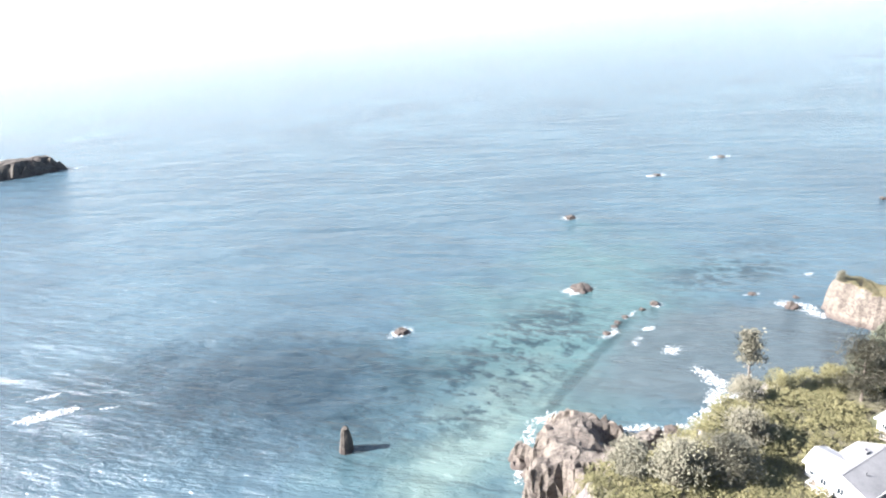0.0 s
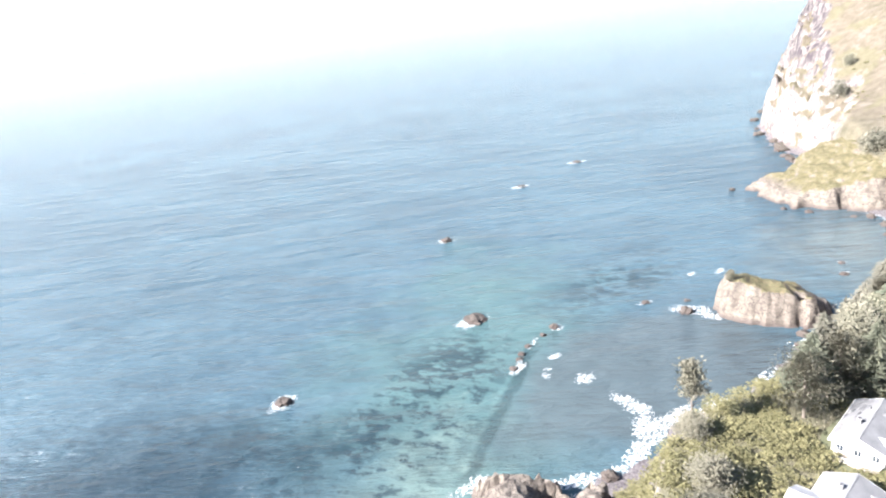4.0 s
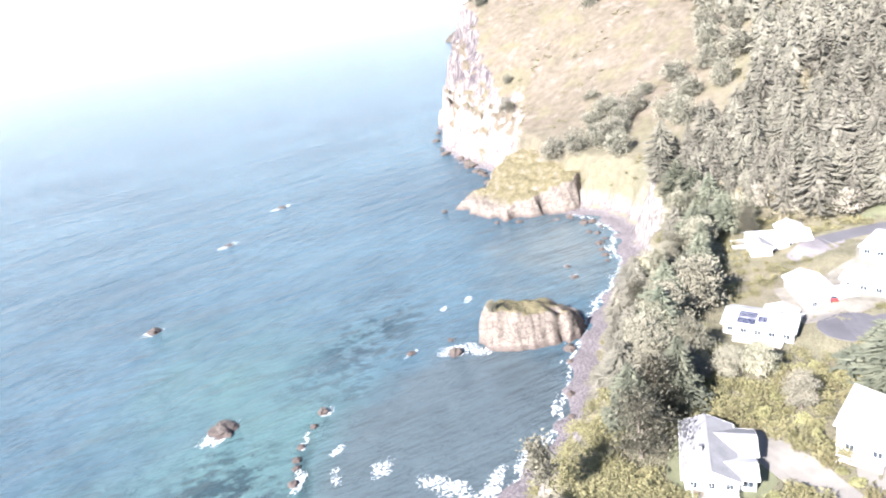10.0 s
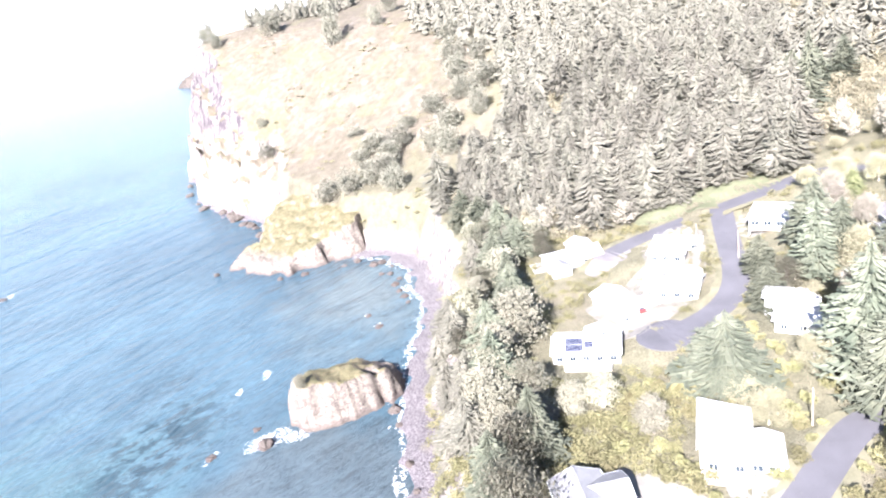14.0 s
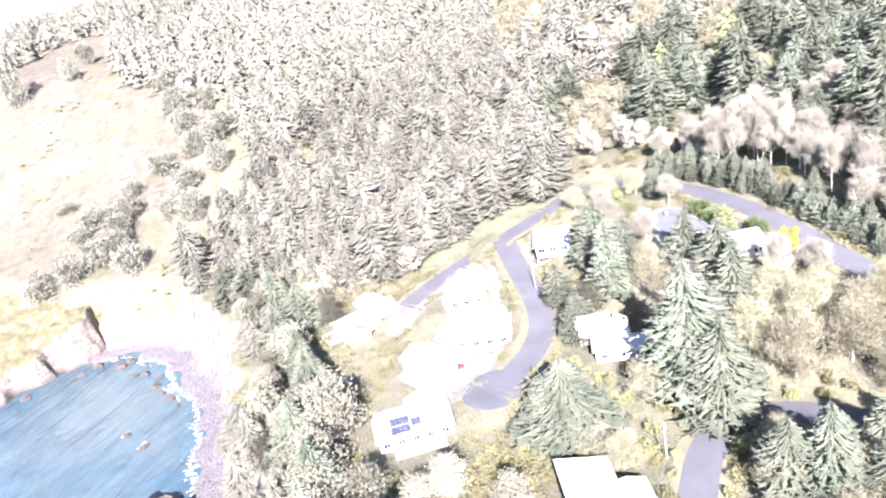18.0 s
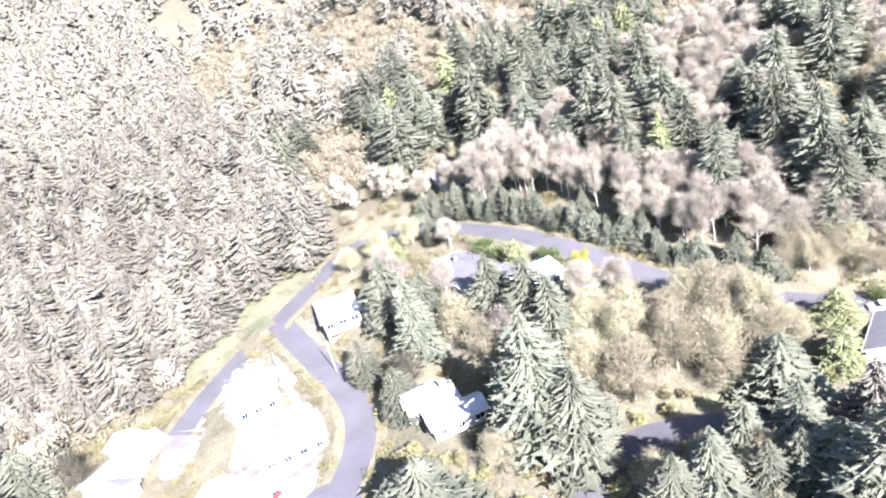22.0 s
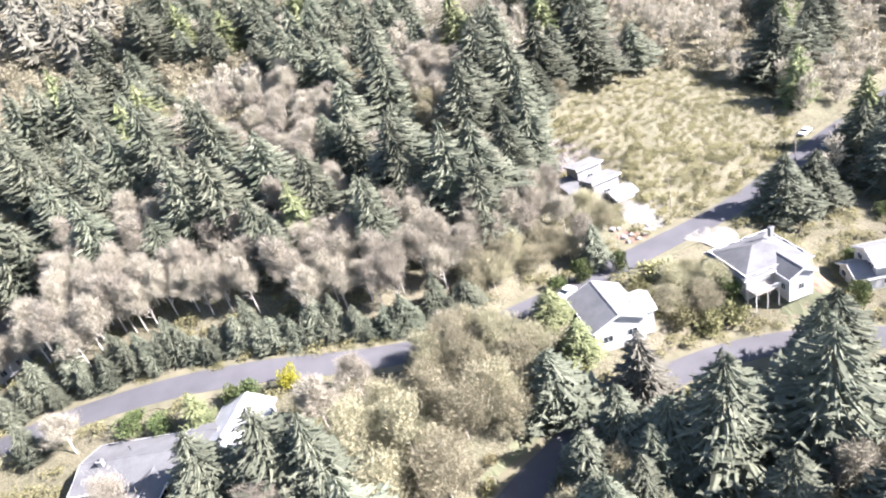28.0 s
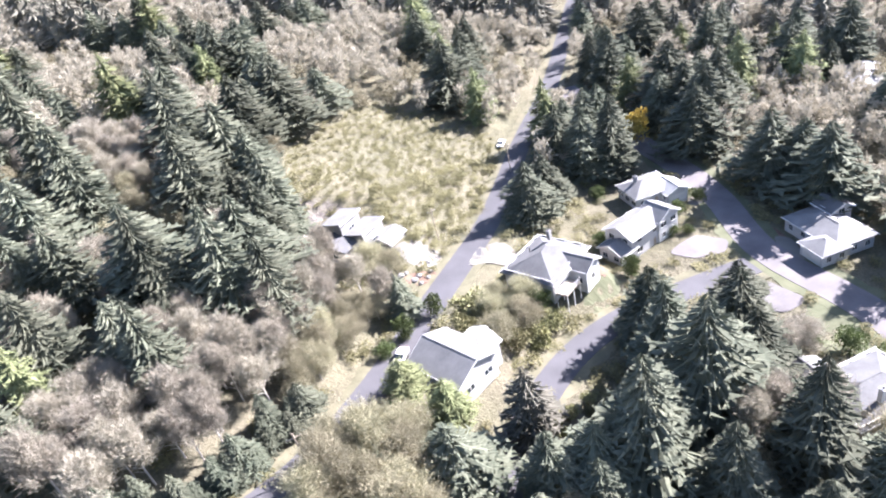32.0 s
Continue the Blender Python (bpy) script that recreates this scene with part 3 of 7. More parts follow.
ROADS = {
    "main": (6.4, [(-92, -229), (-65, -197), (-44, -170), (-18.6, -140), (-6, -124.5), (8, -106), (22, -91.5), (36, -78), (48.5, -66.5), (62, -50), (75, -34.5), (84, -26), (91.5, -19), (101.3, -11), (111.5, -0.5), (123.3, 11.3), (133, 19), (141, 24.4), (149.5, 27.6), (158, 29.6), (164, 30.2), (180, 33.8), (198.5, 40.2), (213, 47), (226, 54), (233, 62), (230, 70), (224, 80.5), (218.4, 94), (216.6, 108.5), (207.3, 119.4), (200, 125.5)]),
    "spur": (6.6, [(218.8, 93.4), (207, 92.4), (196, 91), (188.5, 90), (175, 87.6), (166, 90.5), (158, 99.2), (153.5, 105.3)]),
    "lower": (6.0, [(84, 93), (98, 84), (112, 76), (122, 73), (128, 67.8), (130.5, 60), (127.7, 52), (120, 43), (115.8, 37.2), (109, 30), (103, 24), (91, 15.6), (80, 12.0), (72, 11), (56, 11), (41, 14)]),
    "court": (7.0, [(12, -95), (20, -62), (21, -40), (22.8, -19), (27, -7), (33.5, 2), (38, 12), (37.6, 21), (37, 31), (38, 40), (43, 56), (50, 74)]),
}


def spaced(points, step=2.0):
    """A polyline rounded and sampled at even steps."""
    p = np.array(points, float)
    for _ in range(3):
        q = p.copy()
        q[1:-1] = 0.25 * p[:-2] + 0.5 * p[1:-1] + 0.25 * p[2:]
        p = np.empty((2 * len(q) - 1, 2))
        p[::2], p[1::2] = q, (q[:-1] + q[1:]) / 2
    s = np.concatenate([[0], np.cumsum(np.hypot(*np.diff(p, axis=0).T))])
    t = np.arange(0, s[-1] + step * 0.5, step)
    return np.stack([np.interp(t, s, p[:, 0]), np.interp(t, s, p[:, 1])], 1)


def road_line(name):
    p = spaced(ROADS[name][1])
    z = rough_ground(p[:, 0], p[:, 1])
    pad = np.pad(z, 12, mode="edge")
    z = np.convolve(pad, np.ones(25) / 25, "valid")
    return p, z


ROAD_LINES = {n: road_line(n) for n in ROADS}
# the spur leaves the main road at its level
_pm, _zm = ROAD_LINES["main"]
_ps, _zs = ROAD_LINES["spur"]
_at = _zm[np.argmin(np.hypot(*(_pm - _ps[0]).T))]
_zs += (_at - _zs[0]) * np.clip(1 - np.arange(len(_zs)) / 14, 0, 1)

# house plots: x, y, level, radius
PLOTS = [(98, 112, 20.8, 11), (75, 97, 20.8, 9), (118, 90, 22.6, 9), (149, 123, 21.2, 11), (170, 118, 23.0, 9), (199, 137, 24.2, 11), (197, 107, 27.6, 10), (176, 104, 25.6, 9),
         (206, 80, 33.6, 8), (158, 77, 27.6, 9), (183, 51, 39.3, 9), (167, 45, 39.3, 7), (233, 26, 44.5, 9), (110, -34, 35.0, 9), (79.5, -4.5, 27.0, 9), (109, 12, 29.6, 8),
         (53, -8, 21.2, 9), (38.6, -22, 21.0, 8), (25, 17, 20.4, 9), (59, 50, 21.5, 9)]


def ground(x, y):
    """Height of the land as built."""
    x, y = np.atleast_1d(np.asarray(x, float)), np.atleast_1d(np.asarray(y, float))
    z = rough_ground(x, y)
    for px, py, level, r in PLOTS:
        d = np.hypot(x - px, y - py)
        k = np.clip((r * 2.2 - d) / (r * 1.2), 0, 1)
        z = z + (level - z) * k * k * (3 - 2 * k)
    for name, (p, rz) in ROAD_LINES.items():
        near = (x > p[:, 0].min() - 14) & (x < p[:, 0].max() + 14) & (y > p[:, 1].min() - 14) & (y < p[:, 1].max() + 14)
        if not near.any():
            continue
        xs, ys = x[near], y[near]
        dd = np.hypot(xs[:, None] - p[None, :, 0], ys[:, None] - p[None, :, 1])
        i = dd.argmin(1)
        half = ROADS[name][0] / 2
        k = np.clip((half + 8.5 - dd.min(1)) / 6.5, 0, 1)
        z[near] += (rz[i] - 0.06 - z[near]) * k * k * (3 - 2 * k)
    return z


def ground_at(x, y):
    return float(ground(x, y)[0])


def road_gap(x, y):
    """Metres to the nearest road edge."""
    x, y = np.atleast_1d(np.asarray(x, float)), np.atleast_1d(np.asarray(y, float))
    best = np.full(x.shape, 1e9)
    for name, (p, rz) in ROAD_LINES.items():
        best = np.minimum(best, np.hypot(x[:, None] - p[None, :, 0], y[:, None] - p[None, :, 1]).min(1) - ROADS[name][0] / 2)
    return best


def axis(lo, hi, step, far_lo, far_hi, grow=1.22):
    mid = list(np.arange(lo, hi + step / 2, step))
    s, a = step, hi
    while a < far_hi:
        s *= grow
        a = min(a + s, far_hi)
        mid.append(a)
    s, a = step, lo
    while a > far_lo:
        s *= grow
        a = max(a - s, far_lo)
        mid.insert(0, a)
    return np.array(mid)


def build_land():
    xs, ys = axis(-60, 480, 2.5, -4800, 4800), axis(-130, 580, 2.5, -4800, 3500)
    X, Y = np.meshgrid(xs, ys)
    Z = ground(X.ravel(), Y.ravel())
    n = len(xs)
    idx = np.arange(len(Z)).reshape(X.shape)
    faces = np.stack([idx[:-1, :-1], idx[:-1, 1:], idx[1:, 1:], idx[1:, :-1]], -1).reshape(-1, 4)
    faces = faces[(Z[faces] > -4.5).any(1)]
    me = mesh_of("ground", np.stack([X.ravel(), Y.ravel(), Z], 1), faces, M_LAND, smooth=True)
    return tagged(new("ground", me), "dry coastal grass and scrub with pale clay bluffs", "ground", kind="structure")


build_land()


def build_sea():
    """The sea in rings; far out it climbs to the level of the eye, as the sea does towards its horizon."""
    verts, faces, seg = [(100, 150, 0)], [], 120
    radii = [300, 700, 1100, 1500, 1800, 2100, 2400, 2700, 3000, 3300, 3600, 3900, 4200, 4500, 4842]
    for r in radii:
        z = 116 * max(0.0, (r - 1500) / 3342) ** 2
        verts += [(100 + r * math.cos(2 * math.pi * i / seg), 150 + r * math.sin(2 * math.pi * i / seg), z) for i in range(seg)]
    faces += [(0, 1 + i, 1 + (i + 1) % seg) for i in range(seg)]
    for k in range(len(radii) - 1):
        o = 1 + k * seg
        faces += [(o + i, o + seg + i, o + seg + (i + 1) % seg, o + (i + 1) % seg) for i in range(seg)]
    return tagged(new("water", mesh_of("water", verts, faces, M_WATER, smooth=True)), "blue-green ocean water with wind ripples and dark kelp", "water", kind="structure")


build_sea()


def ribbon(name, line, zs, half, lift, material, label, thick=0.25, left=None, right=None, category="road"):
    """A strip with thickness along a line, resting on the land."""
    d = np.gradient(line, axis=0)
    d /= np.linalg.norm(d, axis=1)[:, None]
    nrm = np.stack([-d[:, 1], d[:, 0]], 1)
    l, r = (half if left is None else left), (-half if right is None else right)
    verts, faces = [], []
    for i, (p, nn, z) in enumerate(zip(line, nrm, zs)):
        wob = 0.55 * math.sin(i * 0.9) * math.sin(i * 0.37 + 1) + 0.35 * math.sin(i * 2.3) if category == "verge" else 0.0
        a, b = p + nn * (l + (wob if abs(l) > abs(r) else 0)), p + nn * (r - (wob if abs(r) > abs(l) else 0))
        m = (a + b) / 2
        verts += [(*a, z + lift), (*m, z + lift + 0.04 * min(1, abs(l - r) / 5)), (*b, z + lift), (*b, z + lift - thick), (*a, z + lift - thick)]
    for i in range(len(line) - 1):
        o, q = 5 * i, 5 * i + 5
        for k in range(5):
            k2 = (k + 1) % 5
            faces.append((o + k, q + k, q + k2, o + k2))
    ob = new(name, mesh_of(name, verts, faces, material))
    return tagged(ob, label, category, kind="structure")


for _n, _mat, _label in (("main", M_ASPHALT, "worn grey asphalt road through the trees"), ("spur", M_ASPHALT, "worn grey asphalt side road ending in a turning circle"),
                         ("lower", M_ASPHALT, "worn grey asphalt lane shaded by conifers"), ("court", M_PAVER, "pinkish concrete residential street")):
    _p2, _z2 = ROAD_LINES[_n]
    ribbon("road", _p2, _z2, ROADS[_n][0] / 2, 0.05 + {"main": 0.0, "spur": 0.012, "lower": 0.024, "court": 0.036}[_n], _mat, _label)
    for _side in (1, -1):
        ribbon("verge", _p2, _z2, 0, 0.02, M_VERGE if _n != "court" else M_LAWN, "strip of dry grass along the road", 0.2,
               left=_side * (ROADS[_n][0] / 2 + (2.0 if _side > 0 else 0.0)), right=_side * (ROADS[_n][0] / 2 + (0.0 if _side > 0 else 2.0)), category="verge")


PAVED = []


def slab(name, points, material, label, lift=0.07, category="driveway", kind="structure", thick=0.2):
    """A paved or planted patch draped on the land: an outline filled in fine cells."""
    pts = np.array(points, float)
    PAVED.append(list(points))
    x0, y0 = pts.min(0)
    x1, y1 = pts.max(0)
    bm = bmesh.new()
    ring = []
    for (ax, ay), (bx, by) in zip(points, list(points[1:]) + [points[0]]):
        n = max(1, int(math.hypot(bx - ax, by - ay) / 1.2))
        ring += [(ax + (bx - ax) * k / n, ay + (by - ay) * k / n) for k in range(n)]
    ring = np.array(ring)
    for _ in range(2):
        ring = 0.25 * np.roll(ring, 1, 0) + 0.5 * ring + 0.25 * np.roll(ring, -1, 0)
    vs = [bm.verts.new((x, y, 0)) for x, y in ring]
    f = bm.faces.new(vs)
    bmesh.ops.triangulate(bm, faces=[f])
    for _ in range(3):
        long = [e for e in bm.edges if e.calc_length() > 2.2]
        if long:
            bmesh.ops.subdivide_edges(bm, edges=long, cuts=1)
            bmesh.ops.triangulate(bm, faces=bm.faces[:])
    z = ground([v.co.x for v in bm.verts], [v.co.y for v in bm.verts])
    for v, zz in zip(bm.verts, z):
        v.co.z = zz + lift
    bmesh.ops.recalc_face_normals(bm, faces=bm.faces[:])
    if sum(f.normal.z for f in bm.faces) < 0:
        bmesh.ops.reverse_faces(bm, faces=bm.faces[:])
    ext = bmesh.ops.extrude_face_region(bm, geom=bm.faces[:])
    for v in (g for g in ext["geom"] if isinstance(g, bmesh.types.BMVert)):
        v.co.z += 0.0
    low = {v for f in bm.faces for v in f.verts} - {g for g in ext["geom"] if isinstance(g, bmesh.types.BMVert)}
    for v in low:
        v.co.z -= thick
    return tagged(part(name, bm, material), label, category, kind=kind)


def disc_points(x, y, r, n=20):
    return [(x + r * math.cos(2 * math.pi * i / n), y + r * math.sin(2 * math.pi * i / n)) for i in range(n)]


# ---------------------------------------------------------------- drives, lawns and beds
slab("turning_circle", disc_points(154.5, 105, 7.2), M_ASPHALT, "worn asphalt turning circle", 0.12, "road")
slab("driveway", [(107.5, 113), (112, 110), (110, 104), (106, 95.5), (101, 88), (97, 83), (93, 85.5), (97, 93), (100, 101), (103, 107)], M_CONCRETE, "cream concrete driveway beside the white house", 0.1)
slab("driveway", [(112, 85), (108, 79.5), (104, 79), (101, 83), (104, 90), (109, 92)], M_CONCRETE, "pale concrete driveway off the lane")
slab("gravel_yard", [(206, 118), (213, 106), (207, 98.5), (194, 97), (180, 96.5), (169, 100), (160, 106), (158, 118), (170, 128), (180, 119), (190, 113)], M_GRAVEL, "tan gravel yards between the houses", 0.04, "yard")
slab("driveway", [(203, 99), (196, 97.5), (188, 98), (187, 106), (191, 113), (203, 114), (211, 112), (213, 104)], M_CONCRETE, "broad pale concrete forecourt")
slab("driveway", [(206, 121), (199, 118), (192, 122), (188, 128), (191, 132), (201, 128)], M_PAVER, "pinkish paved forecourt at the road's end")
slab("driveway", [(162, 112), (159, 108), (154, 111), (156, 117), (162, 118)], M_CONCRETE, "pale concrete driveway by the turning circle", 0.14)
slab("driveway", [(104, -21.5), (97, -21), (93.5, -25.5), (98, -27.5), (104, -28)], M_CONCRETE, "cream concrete driveway below the modern house", 0.12)
slab("driveway", [(92.5, -16), (86.5, -22), (81, -20.5), (79, -16), (84, -12.5)], M_CONCRETE, "white concrete driveway at the hipped house", 0.14)
slab("driveway", [(47, -1), (42, -1.5), (38, 4), (42, 7), (49, 5), (52, 0)], M_PAVER, "pinkish concrete driveway off the court", 0.12)
slab("driveway", [(33, -14), (29.5, -16), (29.5, -11), (35, -11.5)], M_CONCRETE, "pale concrete driveway off the court", 0.12)
slab("driveway", [(36, 17), (31, 9), (29, 12), (33, 20)], M_CONCRETE, "pale concrete driveway off the court", 0.12)
slab("driveway", [(44, 18), (43, 28), (49, 28), (52, 22), (49, 18)], M_PAVER, "pinkish paved parking pad with low walls", 0.12)
slab("driveway", [(209, 73), (201, 72), (198, 77), (200, 88), (207, 89.5), (214, 88)], M_CONCRETE, "pale concrete apron round the junction house", 0.08)
slab("driveway", [(119.5, 2.5), (114, 2), (115, 9), (118, 8)], M_CONCRETE, "short pale driveway to the gabled house", 0.1)
slab("lawn", [(90, 118), (84, 108), (92, 102), (100, 101), (103, 107), (107, 113), (104, 120), (98, 121)], M_LAWN, "mown green lawn round the white house", 0.05, "lawn")
slab("lawn", [(222, 88), (229, 74), (237, 80), (235, 100), (225, 118), (217, 121)], M_LAWN, "sunlit grass bank above the junction", 0.05, "lawn")
slab("lawn", [(66, 3), (72, 7), (80, 8), (76, 3), (70, -1)], M_LAWN, "small green lawn behind the house", 0.05, "lawn")
slab("lawn", [(42, 36), (43, 28), (50, 32), (54, 40), (47, 44)], M_LAWN, "green lawn beside the court", 0.05, "lawn")
slab("lawn", [(126, 46), (120, 39), (113, 31), (116, 27.5), (124, 36), (131, 46)], M_LAWN, "strip of green lawn above the lane", 0.05, "lawn")
slab("mulch_bed", [(70, 3), (66, -4), (70, -9), (73, -2)], M_SOIL, "reddish bark mulch bed below the house", 0.06, "flower bed")
slab("mulch_bed", [(33, 5), (28, 6), (31, 17), (36, 21), (35, 14)], M_SOIL, "reddish bark mulch bed by the court", 0.06, "flower bed")
slab("mulch_bed", [(103, -15), (97, -19), (101, -20.5), (107, -18)], M_SOIL, "bare reddish earth bank with stones", 0.06, "flower bed")


# ---------------------------------------------------------------- distance
def build_distance():
    """A glowing ring painted as pale sea haze closes the view where water ends."""
    m, nt, b = nodes_of("painted_sea_haze")
    geo = nt.nodes.new("ShaderNodeNewGeometry")
    pos = nt.nodes.new("ShaderNodeSeparateXYZ")
    nt.links.new(geo.outputs["Position"], pos.inputs[0])
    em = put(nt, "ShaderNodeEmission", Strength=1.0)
    # emission rises to the west: the sun's glow is put into the haze colour
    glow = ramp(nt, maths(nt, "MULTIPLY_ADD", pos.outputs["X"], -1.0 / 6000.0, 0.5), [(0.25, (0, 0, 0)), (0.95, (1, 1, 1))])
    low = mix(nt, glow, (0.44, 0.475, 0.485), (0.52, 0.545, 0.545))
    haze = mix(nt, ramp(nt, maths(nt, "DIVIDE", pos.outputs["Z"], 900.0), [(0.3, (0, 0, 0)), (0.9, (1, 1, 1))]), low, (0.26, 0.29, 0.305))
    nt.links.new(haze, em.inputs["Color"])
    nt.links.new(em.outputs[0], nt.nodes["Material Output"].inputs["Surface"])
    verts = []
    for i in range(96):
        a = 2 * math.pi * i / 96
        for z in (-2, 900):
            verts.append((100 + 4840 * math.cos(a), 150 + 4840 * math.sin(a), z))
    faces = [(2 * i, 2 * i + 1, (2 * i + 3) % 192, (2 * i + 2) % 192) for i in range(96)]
    tagged(new("backdrop", mesh_of("backdrop", verts, faces, m)), "glowing backdrop ring painted as pale haze over the far sea", "haze", kind="structure")


build_distance()


# ---------------------------------------------------------------- rocks and foam
def rock_mass(name, outline, height, edge, label, seed=1.0, step=1.2, slope=(0.0, 0.0), crag=1.5, notch=(), material=None, cap=""):
    """A steep-sided rock: an outline in plan, raised to a height, with broken faces."""
    pts = np.array(outline, float)
    lo, hi = pts.min(0) - 5, pts.max(0) + 5
    X, Y = np.meshgrid(np.arange(lo[0], hi[0], step), np.arange(lo[1], hi[1], step))
    x, y = X.ravel(), Y.ravel()
    best, inside = np.full(x.shape, 1e9), np.zeros(x.shape, bool)
    for i in range(len(pts)):
        (ax, ay), (bx, by) = pts[i], pts[(i + 1) % len(pts)]
        dx, dy = bx - ax, by - ay
        t = np.clip(((x - ax) * dx + (y - ay) * dy) / (dx * dx + dy * dy), 0, 1)
        best = np.minimum(best, np.hypot(x - ax - t * dx, y - ay - t * dy))
        inside ^= ((ay > y) != (by > y)) & (x < (bx - ax) * (y - ay) / (by - ay + 1e-12) + ax)
    rough = np.array([noise.fractal(Vector((a / 9.0, b / 9.0, seed)), 0.9, 2.1, 4) for a, b in zip(x, y)])
    pits = np.array([noise.fractal(Vector((a / 3.0, b / 3.0, seed + 5)), 0.8, 2.2, 3) for a, b in zip(x, y)])
    d = np.where(inside, best, -best) + crag * (1.5 * rough + 0.35 * pits)
    s = np.clip(d / edge, 0, 1) ** 0.8
    c = pts.mean(0)
    top = height + slope[0] * (x - c[0]) + slope[1] * (y - c[1]) + 0.9 * fold(x, y, 8.0, seed + 2)
    z = np.where(d > 0, s * top + (0.5 * crag + 0.6) * pits * (1.15 - s) * np.clip(d, 0, 1), np.maximum(d * 0.9, -4))
    # broken ledges on the faces
    ledge = np.round(z / 1.9 + 0.3 * rough) * 1.9
    z = np.where((z > 0.8) & (s < 0.97), z + 0.5 * (ledge - z), z)
    for nx, ny, r, depth in notch:
        z -= depth * np.exp(-((x - nx) ** 2 + (y - ny) ** 2) / (r * r))
    idx = np.arange(len(z)).reshape(X.shape)
    faces = np.stack([idx[:-1, :-1], idx[:-1, 1:], idx[1:, 1:], idx[1:, :-1]], -1).reshape(-1, 4)
    faces = faces[(z[faces] > -3.9).any(1)]
    j = 0.4 * step
    v = np.stack([x + j * fold(x, y, 1.9, seed + 6), y + j * fold(y, x, 1.9, seed + 7), z], 1)
    def piece(some):
        used = np.unique(some)
        remap = np.full(len(v), -1)
        remap[used] = np.arange(len(used))
        return v[used], remap[some]

    crest = (s[faces] > 0.9).all(1) if cap else np.zeros(len(faces), bool)
    ob = tagged(new(name, mesh_of(name, *piece(faces[~crest]), material or M_ROCK, smooth=step < 1.1)), label, "rock")
    if cap:
        top_ob = tagged(new("grassy_top", mesh_of("grassy_top", *piece(faces[crest]), material or M_ROCK, smooth=step < 1.1)), cap)
        top_ob.parent = ob
    return ob


ISLET = rock_mass("rock_islet", [(134, 204), (138, 213), (150, 212), (163, 203), (170, 195), (168, 187), (160, 184), (151, 184), (145, 190), (139, 195)], 10.8, 3.4,
          "pale sea stack with a grassy top beside the beach", 2.0, step=0.6, slope=(-0.16, 0.05), crag=0.9, notch=((151.5, 187, 2.0, 9), (154.5, 191, 1.5, 6), (166, 191, 6, 6), (140, 195, 2.0, 3)), cap="ochre grass on the level top")
rock_mass("rocky_point", [(241, 288), (243, 305), (249, 331), (258, 337), (268, 327), (284, 335), (306, 338), (320, 326), (322, 296), (300, 268), (284, 262), (268, 260), (258, 272), (249, 280)], 13.5, 4.0,
          "rocky point with a grassy back and sea caves", 5.0, step=0.9, slope=(0.3, -0.1), notch=((243, 296, 2.4, 12), (247, 284, 3.0, 12), (249, 322, 2.2, 10), (259, 274, 2.5, 8)), cap="yellow-green grass on the back of the point")
rock_mass("rock_headland", [(16, 124), (17, 138), (21, 149), (27, 154), (34, 150), (45, 145), (50, 138), (48, 128), (38, 120), (24, 116)], 9.0, 3.0,
          "brown craggy headland rock with a pale ridge", 8.0, slope=(0.10, -0.18), crag=3.4, step=1.1, notch=((41, 140, 5.0, 10), (36, 131, 4.0, 7), (19, 140, 2.0, 4), (26, 148, 1.6, 3)), material=M_ROCK_TAN)
rock_mass("island", [(-372, 648), (-392, 660), (-430, 662), (-470, 640), (-520, 640), (-540, 600), (-480, 590), (-440, 598), (-400, 618)], 13.0, 8.0,
          "low dark rocky island out at sea", 3.0, step=3.0, slope=(0.03, 0.0), crag=3.0, material=M_ROCK_BROWN)
rock_mass("far_cape", [(1700, 1760), (1760, 1850), (1850, 1930), (1960, 1960), (2200, 1900), (2200, 1500), (1900, 1480), (1760, 1560)], 70.0, 90.0,
          "distant dark wooded cape", 4.0, step=14.0, crag=14.0, material=M_ROCK_BROWN)


def boulder(name, x, y, r, squash, seed, label, sink=0.25):
    bm = bmesh.new()
    bmesh.ops.create_icosphere(bm, subdivisions=3, radius=1.0)
    for v in bm.verts:
        n = noise.noise(v.co * 1.6 + Vector((seed, 0, 0))) * 0.45 + noise.noise(v.co * 4.0 + Vector((0, seed, 0))) * 0.18
        v.co *= r * (1 + n)
        v.co.z *= squash
    ob = tagged(part(name, bm, M_ROCK_BROWN), label, "rock", "rocks off the shore")
    ob.location = (x, y, max(ground_at(x, y), 0.0) + r * squash * (0.4 - sink))
    return ob


for _x, _y, _r, _s, _sd in ((56, 246, 4.2, 0.35, 1), (-18, 219, 2.6, 0.5, 2), (73, 346, 3.0, 0.45, 3), (127, 214, 2.3, 0.7, 4), (119, 228, 1.5, 0.4, 5), (80, 226, 1.8, 0.6, 6), (150, 428, 2.6, 0.3, 7), (211, 468, 3.0, 0.3, 8),
                            (56, 205, 1.5, 0.5, 9), (60, 210, 1.2, 0.4, 10), (62, 213, 1.3, 0.5, 11), (66, 217, 1.2, 0.5, 12), (74, 222, 1.2, 0.5, 13), (196, 213, 1.6, 0.5, 14), (204, 222, 1.3, 0.5, 15), (133, 222, 1.2, 0.4, 16),
                            (221, 214, 1.6, 0.6, 17), (226, 219, 1.3, 0.6, 18), (232, 224, 1.7, 0.6, 19), (238, 225, 1.2, 0.6, 20), (243, 232, 1.5, 0.6, 21), (216, 210, 1.1, 0.6, 22)):
    boulder("sea_rock", _x, _y, _r, _s, _sd, "dark wet rock awash in white foam")

